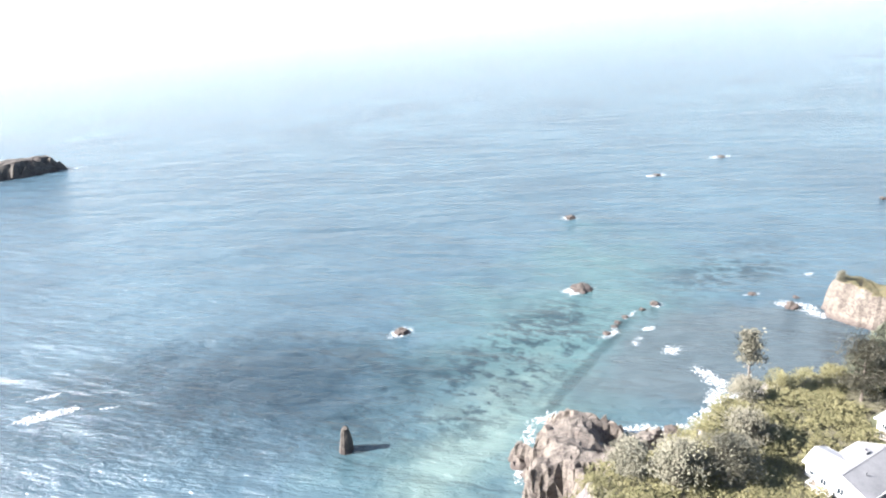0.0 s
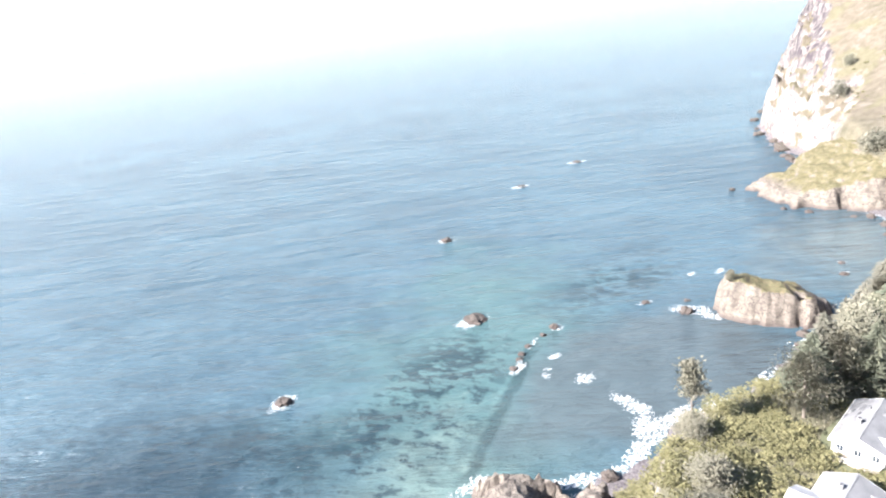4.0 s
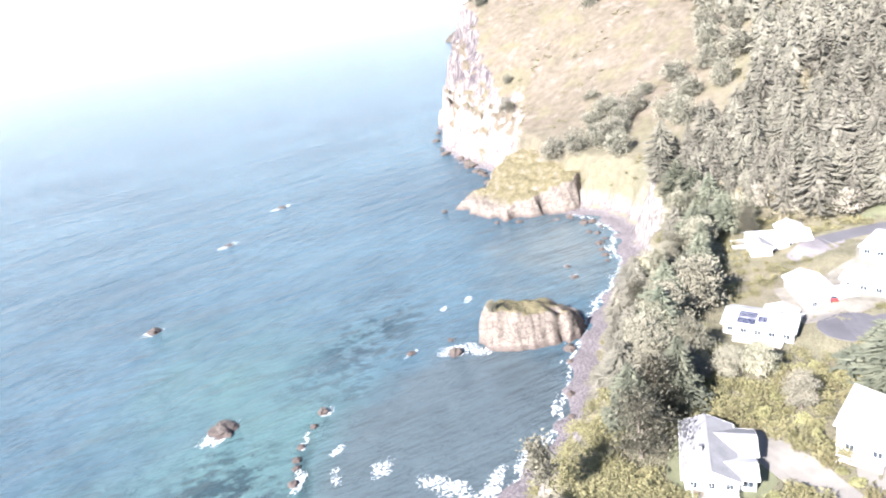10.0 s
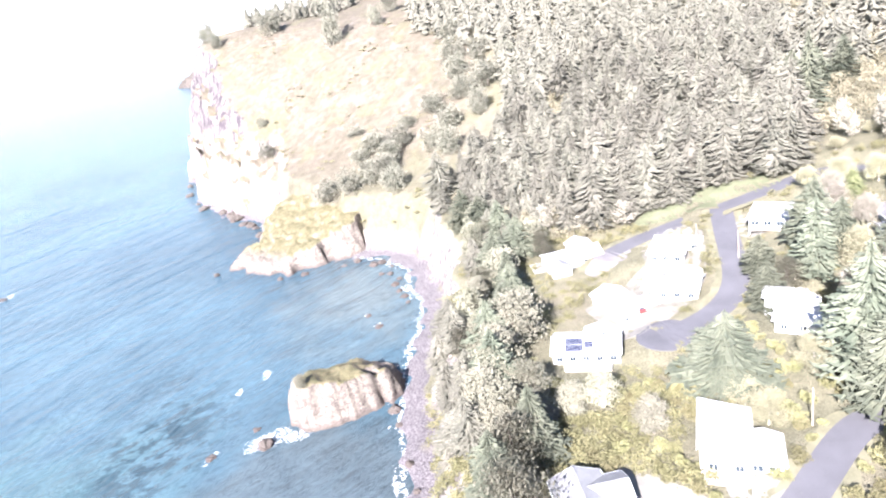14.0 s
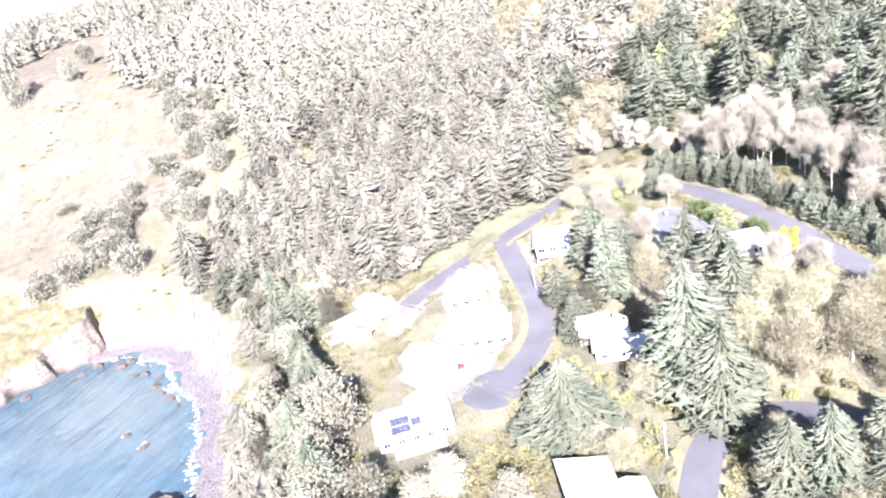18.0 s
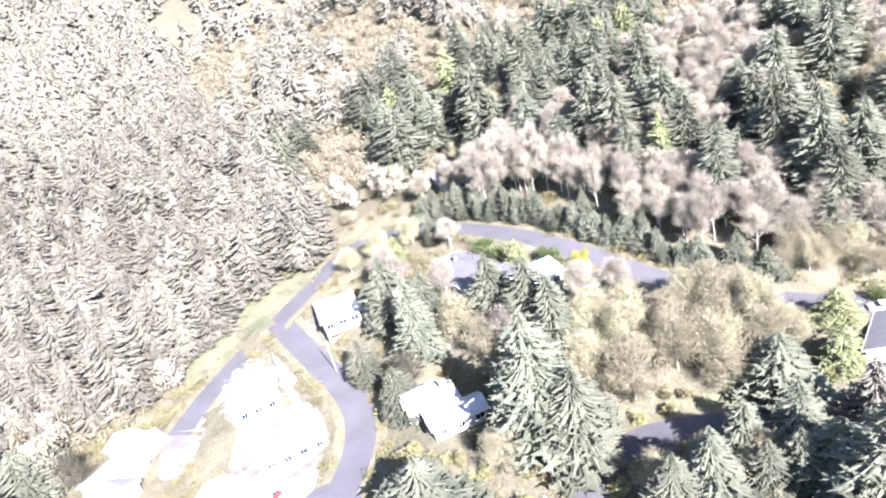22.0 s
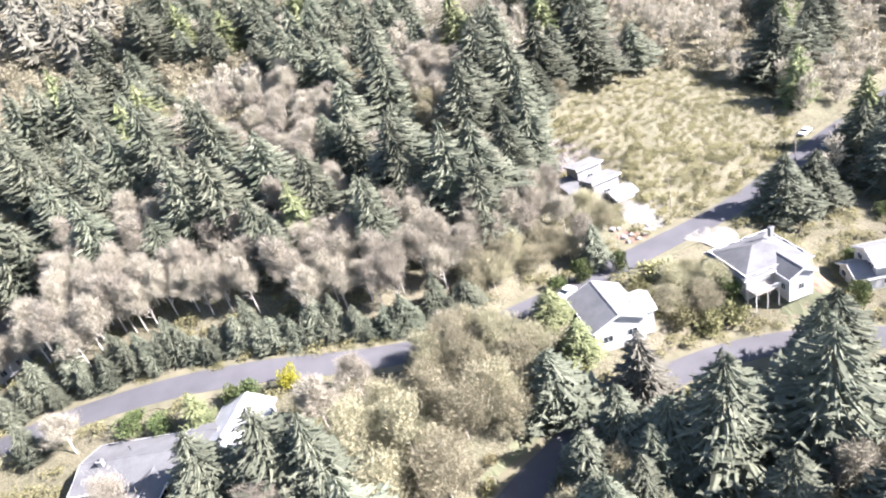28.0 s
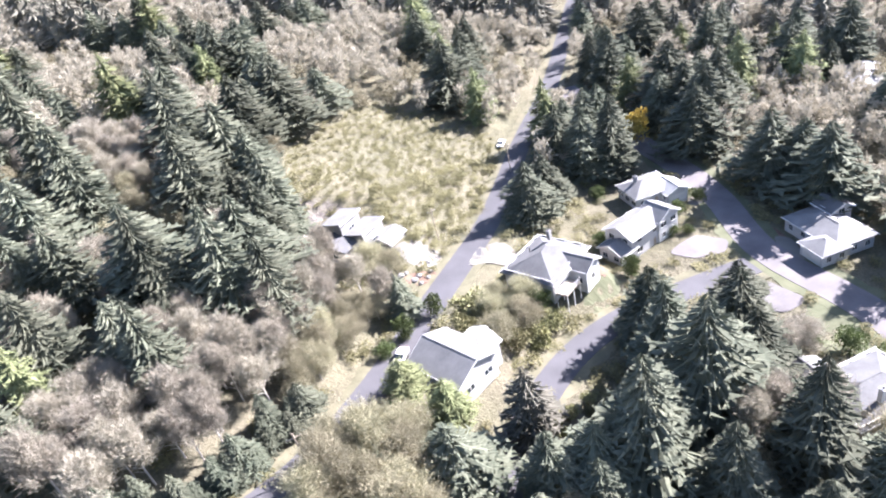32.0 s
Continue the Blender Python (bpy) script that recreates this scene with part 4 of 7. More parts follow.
_br = random.Random(77)
for _x, _y in ((432, 529), (400, 500), (374, 465), (362, 448), (347, 417), (338, 405), (330, 392), (324, 380), (318, 370), (312, 360), (302, 346), (246, 332), (240, 290), (248, 276), (256, 262), (262, 254), (258, 240), (252, 232), (247, 236), (254, 246), (150, 178), (143, 174), (128, 165), (118, 160), (104, 156), (60, 144), (52, 140)):
    boulder("shore_boulder", _x - _br.uniform(0, 5), _y + _br.uniform(0, 4), _br.uniform(1.2, 3.2) * (1.5 if _y > 340 else 0.75), _br.uniform(0.5, 0.8), _br.uniform(30, 90), "purple-grey boulder at the foot of the cliff")

# a slender pinnacle that stands in the water
_v, _f = tube([(-30.8, 149.5, -2), (-30.8, 149.5, 0.5), (-30.6, 149.6, 3), (-30.4, 149.6, 5.5), (-30.3, 149.7, 7.2), (-30.3, 149.7, 7.6)], [2.6, 2.0, 1.7, 1.35, 0.9, 0.2], 10)
_v = [Vector(p) + 0.35 * Vector((noise.noise(Vector(p) * 0.9), noise.noise(Vector(p) * 0.9 + Vector((7, 0, 0))), 0)) for p in _v]
tagged(new("rock_pinnacle", mesh_of("rock_pinnacle", _v, _f, M_ROCK_BROWN)), "slender dark rock pinnacle standing in the sea", "rock")


def foam_cells(test, x0, x1, y0, y1, step, z=0.05):
    """Lace of small flat cells where test() is positive."""
    X, Y = np.meshgrid(np.arange(x0, x1, step), np.arange(y0, y1, step))
    x, y = X.ravel(), Y.ravel()
    keep = test(x, y) > 0
    x, y = x[keep], y[keep]
    h = step * 0.5
    v = np.empty((len(x), 4, 3))
    for k, (sx, sy) in enumerate(((-1, -1), (1, -1), (1, 1), (-1, 1))):
        v[:, k, 0] = x + sx * h + 0.3 * h * np.sin(3.1 * (x + sx * h) + 5.0 * (y + sy * h))
        v[:, k, 1] = y + sy * h + 0.3 * h * np.sin(4.3 * (x + sx * h) - 3.7 * (y + sy * h))
    v[:, :, 2] = z + 0.03 * np.sin(v[:, :, 0] * 2.3 + v[:, :, 1])
    f = np.arange(len(x) * 4).reshape(-1, 4)
    return list(map(tuple, v.reshape(-1, 3))), list(map(tuple, f))


def patch(cx, cy, rx, ry, turn, dense, seed, step=0.2):
    c, s = math.cos(radians(turn)), math.sin(radians(turn))

    def test(x, y):
        u, v = ((x - cx) * c + (y - cy) * s) / rx, (-(x - cx) * s + (y - cy) * c) / ry
        return dense * 0.85 - (u * u + v * v) * 1.25 - 0.95 * np.abs(fold(x, y, 1.1, seed, 5)) - 0.3 * np.abs(fold(y, x, 0.45, seed + 3, 3)) + 0.3 * fold(x, y, 3.5, seed + 1) + 0.1
    r = max(rx, ry) * 1.3
    return foam_cells(test, cx - r, cx + r, cy - r, cy + r, step)


def shore_lace(x, y):
    d = shore(x, y)
    band = np.exp(-((d + 1.2 + 0.8 * fold(x, y, 7.0, 3.0, 3)) / 2.0) ** 2) + 0.6 * np.exp(-((d + 4.6 + 1.2 * fold(x, y, 9.0, 4.0, 3)) / 0.9) ** 2)
    return np.where(d > -9, band - 0.66 - 0.75 * np.abs(fold(x, y, 1.9, 7.0, 5)) + 0.12 * fold(x, y, 14.0, 2.0, 2), -1)


_patches = [patch(54.5, 245.5, 8, 5, 20, 1.3, 1), patch(-18.5, 219, 6, 4.5, 60, 1.35, 2), patch(72, 346, 6.5, 4, 0, 1.1, 3), patch(129, 215, 10, 5, -40, 1.0, 4), patch(133, 207, 8, 4, -60, 0.9, 14), patch(119, 228, 4.5, 2.2, 0, 0.8, 5),
            patch(81, 225, 4, 2.5, 40, 0.9, 6), patch(58, 207, 5, 2, 50, 0.7, 7), patch(68, 218, 7, 1.8, 45, 0.7, 8), patch(149, 428, 9, 4, 10, 1.4, 9), patch(211, 468, 10, 4, 5, 1.4, 10), patch(-131, 180, 12, 4, 20, 1.0, 11),
            patch(-138, 192, 8, 2, 20, 0.7, 12), patch(-112, 182, 6, 1.5, 10, 0.6, 13), patch(79, 171, 4, 10, 15, 1.05, 15), patch(77, 160, 8, 6, 40, 1.0, 31), patch(68, 151, 10, 4, 40, 0.98, 16), patch(87, 162, 8, 3, 15, 1.0, 32), patch(48, 148, 13, 3.5, -5, 0.95, 33), patch(30, 156, 8, 4, -40, 0.9, 34), patch(71.5, 206.6, 4, 1.8, 20, 1.05, 35), patch(57, 204, 7, 2.2, 35, 1.0, 36), patch(19, 148, 9, 3, 70, 0.8, 17), patch(24, 156, 8, 3, 0, 0.7, 18),
            patch(197, 214, 3.5, 2, 20, 0.9, 19), patch(205, 223, 2.5, 1.5, 0, 0.9, 20), patch(161, 240, 5, 2.5, 40, 0.8, 21), patch(15, 134, 8, 2.5, 85, 0.7, 22), patch(84, 160, 10, 3, 30, 0.9, 23), patch(100, 161, 10, 3, 10, 0.9, 24),
            patch(150, 243, 5, 2.0, 30, 0.6, 25), patch(64, 197, 9, 2.6, 60, 0.62, 26), patch(74, 190, 7, 4.5, 25, 0.72, 27), patch(-375, 645, 26, 3, 30, 0.9, 28, 1.2), patch(-440, 600, 40, 4, 10, 0.9, 29, 1.2)]
_v, _f = joined(_patches + [foam_cells(shore_lace, 8, 275, 95, 300, 0.38)])
tagged(new("foam", mesh_of("foam", _v, _f, M_FOAM)), "white surf foam round rocks and along the beach", "foam", kind="stuff")


# ---------------------------------------------------------------- trees
class Cloud:
    """Loose triangles gathered for one mesh."""

    def __init__(self):
        self.v, self.f = [], []

    def tri(self, a, b, c):
        n = len(self.v)
        self.v += [a, b, c]
        self.f.append((n, n + 1, n + 2))

    def quad(self, a, b, c, d):
        n = len(self.v)
        self.v += [a, b, c, d]
        self.f.append((n, n + 1, n + 2, n + 3))


def conifer_crown(rng, height, radius, whorls, boughs, fine, bare=0.12, ragged=0.25, droop=0.28, top_full=0.85):
    """Whorls of drooping boughs, each a folded spray with side sprays."""
    c = Cloud()
    for w in range(whorls):
        t = bare + (1 - bare) * (w + rng.random() * 0.7) / whorls
        z = height * t
        reach = radius * (1 - t ** 1.7) ** top_full * (0.7 + 0.3 * min(1.0, (t - bare) / 0.2 + 0.3)) + 0.25
        n = max(3, round(boughs * (1 - 0.5 * t)))
        turn = rng.random() * 6.28
        for k in range(n):
            a = turn + 6.283 * k / n + rng.uniform(-0.3, 0.3)
            ln = reach * rng.uniform(1 - ragged, 1 + ragged * 0.7)
            d, side = Vector((math.cos(a), math.sin(a), 0)), Vector((-math.sin(a), math.cos(a), 0))
            lift = rng.uniform(-0.05, 0.12) * ln
            root = Vector((0, 0, z)) + d * 0.05
            mid = root + d * ln * 0.55 + Vector((0, 0, lift - droop * 0.35 * ln))
            tip = root + d * ln + Vector((0, 0, lift - droop * ln * rng.uniform(-0.2, 1.2)))
            wd = ln * rng.uniform(0.26, 0.38)
            sag = Vector((0, 0, -0.16 * ln))
            c.tri(root, mid + side * wd * 0.2 + sag * 0.3, tip)
            c.tri(root, tip, mid - side * wd * 0.2 + sag * 0.3)
            for j in range(fine):
                u = (j + 0.6) / fine
                base = root.lerp(mid, u * 2) if u < 0.5 else mid.lerp(tip, u * 2 - 1)
                nx = base + d * ln * (0.42 / fine)
                for s in (-1, 1):
                    sl = wd * (1.25 - 0.75 * u) * rng.uniform(0.7, 1.3)
                    end = base + side * s * sl + d * ln * rng.uniform(0.05, 0.25) + Vector((0, 0, rng.uniform(-0.22, 0.1) * ln * 0.7))
                    c.tri(base, nx, end) if s > 0 else c.tri(nx, base, end)
                    if fine > 3:
                        half, out = base.lerp(end, 0.45), (end - base) * 0.6
                        for q in (-1, 1):
                            tipp = half + out + d * q * ln * 0.12 + Vector((0, 0, rng.uniform(-0.12, 0.12) * ln))
                            c.tri(half - out * 0.15, half + out * 0.12, tipp)
    # the dense body inside the boughs
    core = skirt_crown(rng, height * 0.98, radius * 0.8, max(12, whorls - 3), boughs + 2, bare, 0.3)
    n = len(c.v)
    c.v += core.v
    c.f += [tuple(i + n for i in f) for f in core.f]
    return c


def skirt_crown(rng, height, radius, layers, points, bare=0.03, ragged=0.42):
    """A conifer: tiers of short drooping boughs out of step with one another, each bough a folded pair of blades with small tip sprays."""
    c = Cloud()
    p1, p2 = rng.random() * 6.28, rng.random() * 6.28
    step = height * (1 - bare) / layers
    for i in range(layers):
        t0 = bare + (1 - bare) * i / layers
        n = max(4, round(points * (1 - 0.45 * t0)))
        turn = rng.random() * 6.28
        for k in range(n):
            if rng.random() < 0.1:
                continue
            z = max(0.1, height * t0 + rng.uniform(-1.1, 1.1) * step)
            t = min(0.99, z / height)
            a = turn + 6.283 * (k + rng.uniform(-0.3, 0.3)) / n
            lobe = 1 + 0.16 * math.sin(2 * a + p1 + 5 * t) + 0.1 * math.sin(3 * a + p2 - 9 * t)
            r = radius * (1 - t ** 1.8) ** 0.95 * lobe + 0.3
            ln = r * rng.uniform(1 - ragged, 1 + ragged * 0.7)
            w, rise = 2.1 / n * rng.uniform(0.7, 1.2), step * rng.uniform(1.2, 2.1)
            d = Vector((math.cos(a), math.sin(a), 0))
            tip = d * ln + Vector((0, 0, z + rng.uniform(-0.5, 0.4) * step))
            root = d * r * 0.12 + Vector((0, 0, z + rise))
            for q in (-1, 1):
                e = Vector((math.cos(a + q * w) * ln * 0.62, math.sin(a + q * w) * ln * 0.62, z + rng.uniform(-0.1, 0.3) * rise))
                c.tri(root, e, tip) if q < 0 else c.tri(root, tip, e)
                if points > 15:
                    f = e.lerp(tip, rng.uniform(0.2, 0.6))
                    g = f + Vector((-d.y, d.x, 0)) * q * ln * rng.uniform(0.08, 0.2) + d * ln * rng.uniform(0.06, 0.16) + Vector((0, 0, rng.uniform(-0.25, 0.25) * step))
                    c.tri(f, tip.lerp(f, 0.55), g)
    # the closed heart of the crown
    for k in range(8):
        q0, q1 = (Vector((math.cos(6.283 * m / 8), math.sin(6.283 * m / 8), 0)) for m in (k, k + 1))
        low, mid = height * (bare + 0.02), height * 0.5
        c.quad(q0 * radius * 0.6 + Vector((0, 0, low)), q1 * radius * 0.6 + Vector((0, 0, low)), q1 * radius * 0.42 + Vector((0, 0, mid)), q0 * radius * 0.42 + Vector((0, 0, mid)))
        c.tri(q0 * radius * 0.42 + Vector((0, 0, mid)), q1 * radius * 0.42 + Vector((0, 0, mid)), Vector((0, 0, height * 0.93)))
    return c


def twig_crown(rng, height, radius, limbs, twigs, length=1.3, width=0.11, bare=0.3):
    """A bare crown: fine twigs fanning up and out along its limbs."""
    c = Cloud()
    for k in range(limbs):
        t = bare + (0.97 - bare) * (k + rng.random()) / limbs
        a = rng.random() * 6.28
        out = radius * (1.05 - 0.75 * max(0.0, (t - 0.4) / 0.6)) * rng.uniform(0.55, 1.0)
        b = Vector((0, 0, height * t * 0.85))
        e = b + Vector((math.cos(a) * out, math.sin(a) * out, height * 0.15 + out * rng.uniform(0.2, 0.6)))
        e.z = min(e.z, height)
        for _ in range(twigs):
            o = b.lerp(e, rng.uniform(0.25, 1.0) ** 0.7)
            o += Vector((rng.gauss(0, 0.16), rng.gauss(0, 0.16), rng.gauss(0, 0.12))) * radius
            d = (Vector((rng.gauss(0, 0.55), rng.gauss(0, 0.55), rng.uniform(0.1, 1.0))) + Vector((math.cos(a), math.sin(a), 0)) * 0.35).normalized()
            f = d.cross(Vector((rng.uniform(-1, 1), rng.uniform(-1, 1), rng.uniform(-1, 1)))).normalized()
            s = length * rng.uniform(0.6, 1.3)
            c.tri(o - f * width, o + f * width, o + d * s)
    return c


def pine_crown(rng, height, radius, pads, leaves, bare=0.35, leaf=0.7):
    """A shore pine: irregular flat pads of needles on a leaning frame."""
    c = Cloud()
    for p in range(pads):
        t = bare + (1 - bare) * (p + 0.5) / pads
        a = rng.random() * 6.28
        off = radius * (1 - 0.75 * max(0.0, (t - 0.55) / 0.45)) * rng.uniform(0.15, 0.75)
        cx, cy, cz = math.cos(a) * off, math.sin(a) * off, height * t
        pr = radius * rng.uniform(0.35, 0.6)
        for _ in range(leaves):
            q = Vector((rng.gauss(0, 0.5), rng.gauss(0, 0.5), rng.gauss(0, 0.13)))
            o = Vector((cx, cy, cz)) + q * pr
            d = Vector((rng.uniform(-1, 1), rng.uniform(-1, 1), rng.uniform(-0.3, 0.7))).normalized()
            e = d.orthogonal().normalized()
            s = leaf * rng.uniform(0.6, 1.3)
            c.tri(o - e * s * 0.35, o + e * s * 0.35, o + d * s)
    return c


def broad_crown(rng, height, radius, count, leaf, bare=0.3, slim=0.3, hollow=0.45, lumps=9):
    """A spreading crown of loose small sprays gathered in lumps."""
    c = Cloud()
    cen = []
    for _ in range(lumps):
        a, r = rng.random() * 6.28, radius * rng.uniform(0.15, 0.72)
        cen.append((Vector((math.cos(a) * r, math.sin(a) * r, height * rng.uniform(bare + 0.15, 0.86))), radius * rng.uniform(0.32, 0.55)))
    for i in range(count):
        o, pr = cen[i % lumps]
        d = Vector((rng.gauss(0, 1), rng.gauss(0, 1), rng.gauss(0.25, 1))).normalized()
        p = o + d * pr * rng.uniform(hollow, 1.1)
        p.z = max(p.z, height * bare * 0.6)
        q = (d + Vector((rng.uniform(-0.8, 0.8), rng.uniform(-0.8, 0.8), rng.uniform(-0.4, 0.9)))).normalized()
        e = q.cross(Vector((rng.uniform(-1, 1), rng.uniform(-1, 1), rng.uniform(-1, 1)))).normalized()
        s = leaf * rng.uniform(0.6, 1.4)
        c.tri(p - e * s * slim, p + e * s * slim, p + q * s)
    return c


def trunk_mesh(rng, height, r0, limbs, radius, material, lean=0.0, name="trunk"):
    pts = [Vector((lean * (i / 5) ** 2, 0, height * i / 5)) for i in range(6)]
    sets = [tube([pts[0] - Vector((0, 0, 0.6))] + pts, [r0 * 1.25] + [r0 * (1 - 0.85 * i / 5) for i in range(6)], 7)]
    for k in range(limbs):
        t = 0.25 + 0.6 * k / max(1, limbs)
        a = rng.random() * 6.28
        b = Vector((0, 0, height * t))
        ln = radius * rng.uniform(0.45, 0.85)
        e = b + Vector((math.cos(a) * ln, math.sin(a) * ln, ln * rng.uniform(0.3, 0.9)))
        sets.append(tube([b, b.lerp(e, 0.5) + Vector((0, 0, 0.1 * ln)), e], [r0 * (0.55 - 0.3 * t), r0 * 0.25, r0 * 0.06], 4))
    v, f = joined(sets)
    return mesh_of(name, v, f, material)


_rng = random.Random(11)
HI = {}


def near_tree(key, name, label, category, group, crowns, material, trunks, bark):
    """Masters of one kind of tree: trunk and crown under an Empty, kept as plain mesh pairs to copy."""
    HI[key] = dict(name=name, label=label, category=category, group=group, pairs=[])
    for c, tm in zip(crowns, trunks):
        HI[key]["pairs"].append((mesh_of(name + "_crown", c.v, c.f, material), tm))


near_tree("spruce", "spruce_tree", "tall dark green spruce with drooping boughs", "tree", "spruces among the houses",
          [skirt_crown(_rng, 18, r, 42, 27, b, g) for r, b, g in ((4.8, 0.03, 0.45), (5.3, 0.05, 0.5), (4.5, 0.03, 0.42), (5.6, 0.08, 0.55), (5.0, 0.04, 0.5))], M_SPRUCE,
          [trunk_mesh(_rng, 17, 0.36, 0, 1, M_BARK) for _ in range(5)], M_BARK)
near_tree("hill_spruce", "hill_spruce", "grey-green spruce on the hillside, needles paled for haze", "tree", "spruces on the hillside",
          [skirt_crown(_rng, 18, r, 34, 21, b, 0.5) for r, b in ((5.2, 0.02), (5.8, 0.04), (4.8, 0.02), (5.4, 0.06))], M_SPRUCE_HILL,
          [trunk_mesh(_rng, 17, 0.34, 0, 1, M_BARK) for _ in range(4)], M_BARK)
near_tree("pine", "shore_pine", "grey-green shore pine with a ragged wind-shaped crown", "tree", "pines on the bluff",
          [pine_crown(_rng, 13, r, 30, 210, bare=b, leaf=0.5) for r, b in ((5.2, 0.15), (4.6, 0.25), (5.6, 0.2))], M_PINE,
          [trunk_mesh(_rng, 12, 0.3, 7, 4.5, M_BARK, lean=0.6) for _ in range(3)], M_BARK)
near_tree("lone", "lone_pine", "tall pine with a bare lower trunk and light crown", "tree", "",
          [pine_crown(_rng, 13, 3.2, 20, 110, bare=0.56, leaf=0.5)], M_PINE, [trunk_mesh(_rng, 12.4, 0.26, 9, 2.4, M_BARK)], M_BARK)
near_tree("clump", "thicket", "grey-green rounded wind-cut thicket on the grassy slope", "shrub", "thickets on the headland",
          [broad_crown(_rng, 8, 5, 2400, 0.62, bare=-0.1, slim=0.3, hollow=0.6, lumps=20) for _ in range(3)], M_CLUMP, [trunk_mesh(_rng, 4.5, 0.2, 5, 3, M_BARK) for _ in range(3)], M_BARK)
near_tree("cedar", "cedar_tree", "yellow-green cedar with dense soft foliage", "tree", "cedars among the conifers",
          [conifer_crown(_rng, 14, 3.6, 20, 8, 4, bare=0.03, ragged=0.18, droop=0.4, top_full=0.7) for _ in range(2)], M_CEDAR,
          [trunk_mesh(_rng, 13, 0.3, 0, 1, M_BARK) for _ in range(2)], M_BARK)
near_tree("alder", "alder_tree", "pale leafless alder with fine tan twigs", "tree", "bare alders above the road",
          [twig_crown(_rng, 12, 4.2, 30, 200, 1.2, 0.045, 0.36) for _ in range(4)], M_ALDER,
          [trunk_mesh(_rng, 11.4, 0.2, 14, 3.4, M_BARK_PALE, lean=0.9) for _ in range(4)], M_BARK_PALE)
near_tree("willow", "willow_tree", "rounded tree with thin yellowing leaves", "tree", "yellowing trees by the lane",
          [twig_crown(_rng, 9, 5.0, 36, 230, 0.85, 0.048, 0.04) for _ in range(3)], M_WILLOW,
          [trunk_mesh(_rng, 7, 0.22, 8, 3.6, M_BARK_PALE) for _ in range(3)], M_BARK_PALE)
near_tree("shrub", "shrub", "low rounded green coastal shrub", "shrub", "coastal shrubs",
          [broad_crown(_rng, 3, 2.4, 1100, 0.36, bare=-0.1, slim=0.4, hollow=0.6, lumps=10) for _ in range(3)], M_SHRUB, [trunk_mesh(_rng, 1.6, 0.1, 4, 1.4, M_BARK) for _ in range(3)], M_BARK)
near_tree("yellow", "yellow_shrub", "bright yellow-leaved rounded shrub beside the road", "shrub", "garden shrubs",
          [broad_crown(_rng, 4.6, 2.3, 2600, 0.3, bare=-0.1, slim=0.4, hollow=0.7, lumps=22)], M_YELLOW, [trunk_mesh(_rng, 2.4, 0.12, 4, 1.2, M_BARK)], M_BARK)
near_tree("gold", "maple_tree", "small maple with golden autumn leaves", "tree", "garden trees",
          [broad_crown(_rng, 9, 4.2, 1500, 0.6, bare=0.2, slim=0.4, hollow=0.6, lumps=12)], M_GOLD, [trunk_mesh(_rng, 6, 0.22, 7, 3, M_BARK)], M_BARK)
near_tree("hedge", "round_shrub", "dense dark green rounded garden shrub", "shrub", "garden shrubs",
          [broad_crown(_rng, 4, 2.4, 2000, 0.3, bare=-0.1, slim=0.4, hollow=0.7, lumps=18) for _ in range(2)], M_HEDGE, [trunk_mesh(_rng, 2.4, 0.12, 4, 1.2, M_BARK) for _ in range(2)], M_BARK)
SIZE = {"spruce": (18, 4.8), "hill_spruce": (18, 5.2), "pine": (13, 5.2), "lone": (13, 3.4), "clump": (8, 6.0), "cedar": (14, 3.6), "alder": (12, 4.6), "willow": (9, 5.2), "shrub": (3, 2.9), "yellow": (4.6, 2.7), "gold": (9, 5.0), "hedge": (4, 2.8)}
PLANTED = []
_tr = random.Random(5)


def plant(key, x, y, height, radius=None, label="", base=None):
    """Sets one tree of a kind, of that height and crown radius, on the land."""
    h = HI[key]
    h0, r0 = SIZE[key]
    crown, trunk = h["pairs"][_tr.randrange(len(h["pairs"]))]
    sz = height / h0
    sr = (radius / r0) if radius else sz
    root = new(h["name"])
    root.empty_display_size = 0.3
    root.matrix_basis = pose(x, y, (ground_at(x, y) if base is None else base) - 0.05, 0, 0, _tr.uniform(0, 360)) @ Matrix.Diagonal((sr, sr, sz, 1))
    tagged(root, label or h["label"], h["category"], h["group"])
    for nm, me in (("crown", crown), ("trunk", trunk)):
        o = new(nm, me)
        o.parent = root
    PLANTED.append((x, y, radius or r0 * sz))
    return root


def scatter(count, box, seed, keep, gap):
    """Places drawn at random in a box, kept at least gap apart where keep() allows."""
    rng = np.random.RandomState(seed)
    x, y = rng.uniform(box[0], box[1], count), rng.uniform(box[2], box[3], count)
    ok = keep(x, y)
    x, y = x[ok], y[ok]
    cells, out = {}, []
    for a, b in zip(x, y):
        i, j = int(a // gap), int(b // gap)
        if all((a - p) ** 2 + (b - q) ** 2 > gap * gap for di in (-1, 0, 1) for dj in (-1, 0, 1) for p, q in cells.get((i + di, j + dj), ())):
            cells.setdefault((i, j), []).append((a, b))
            out.append((a, b))
    return np.array(out)


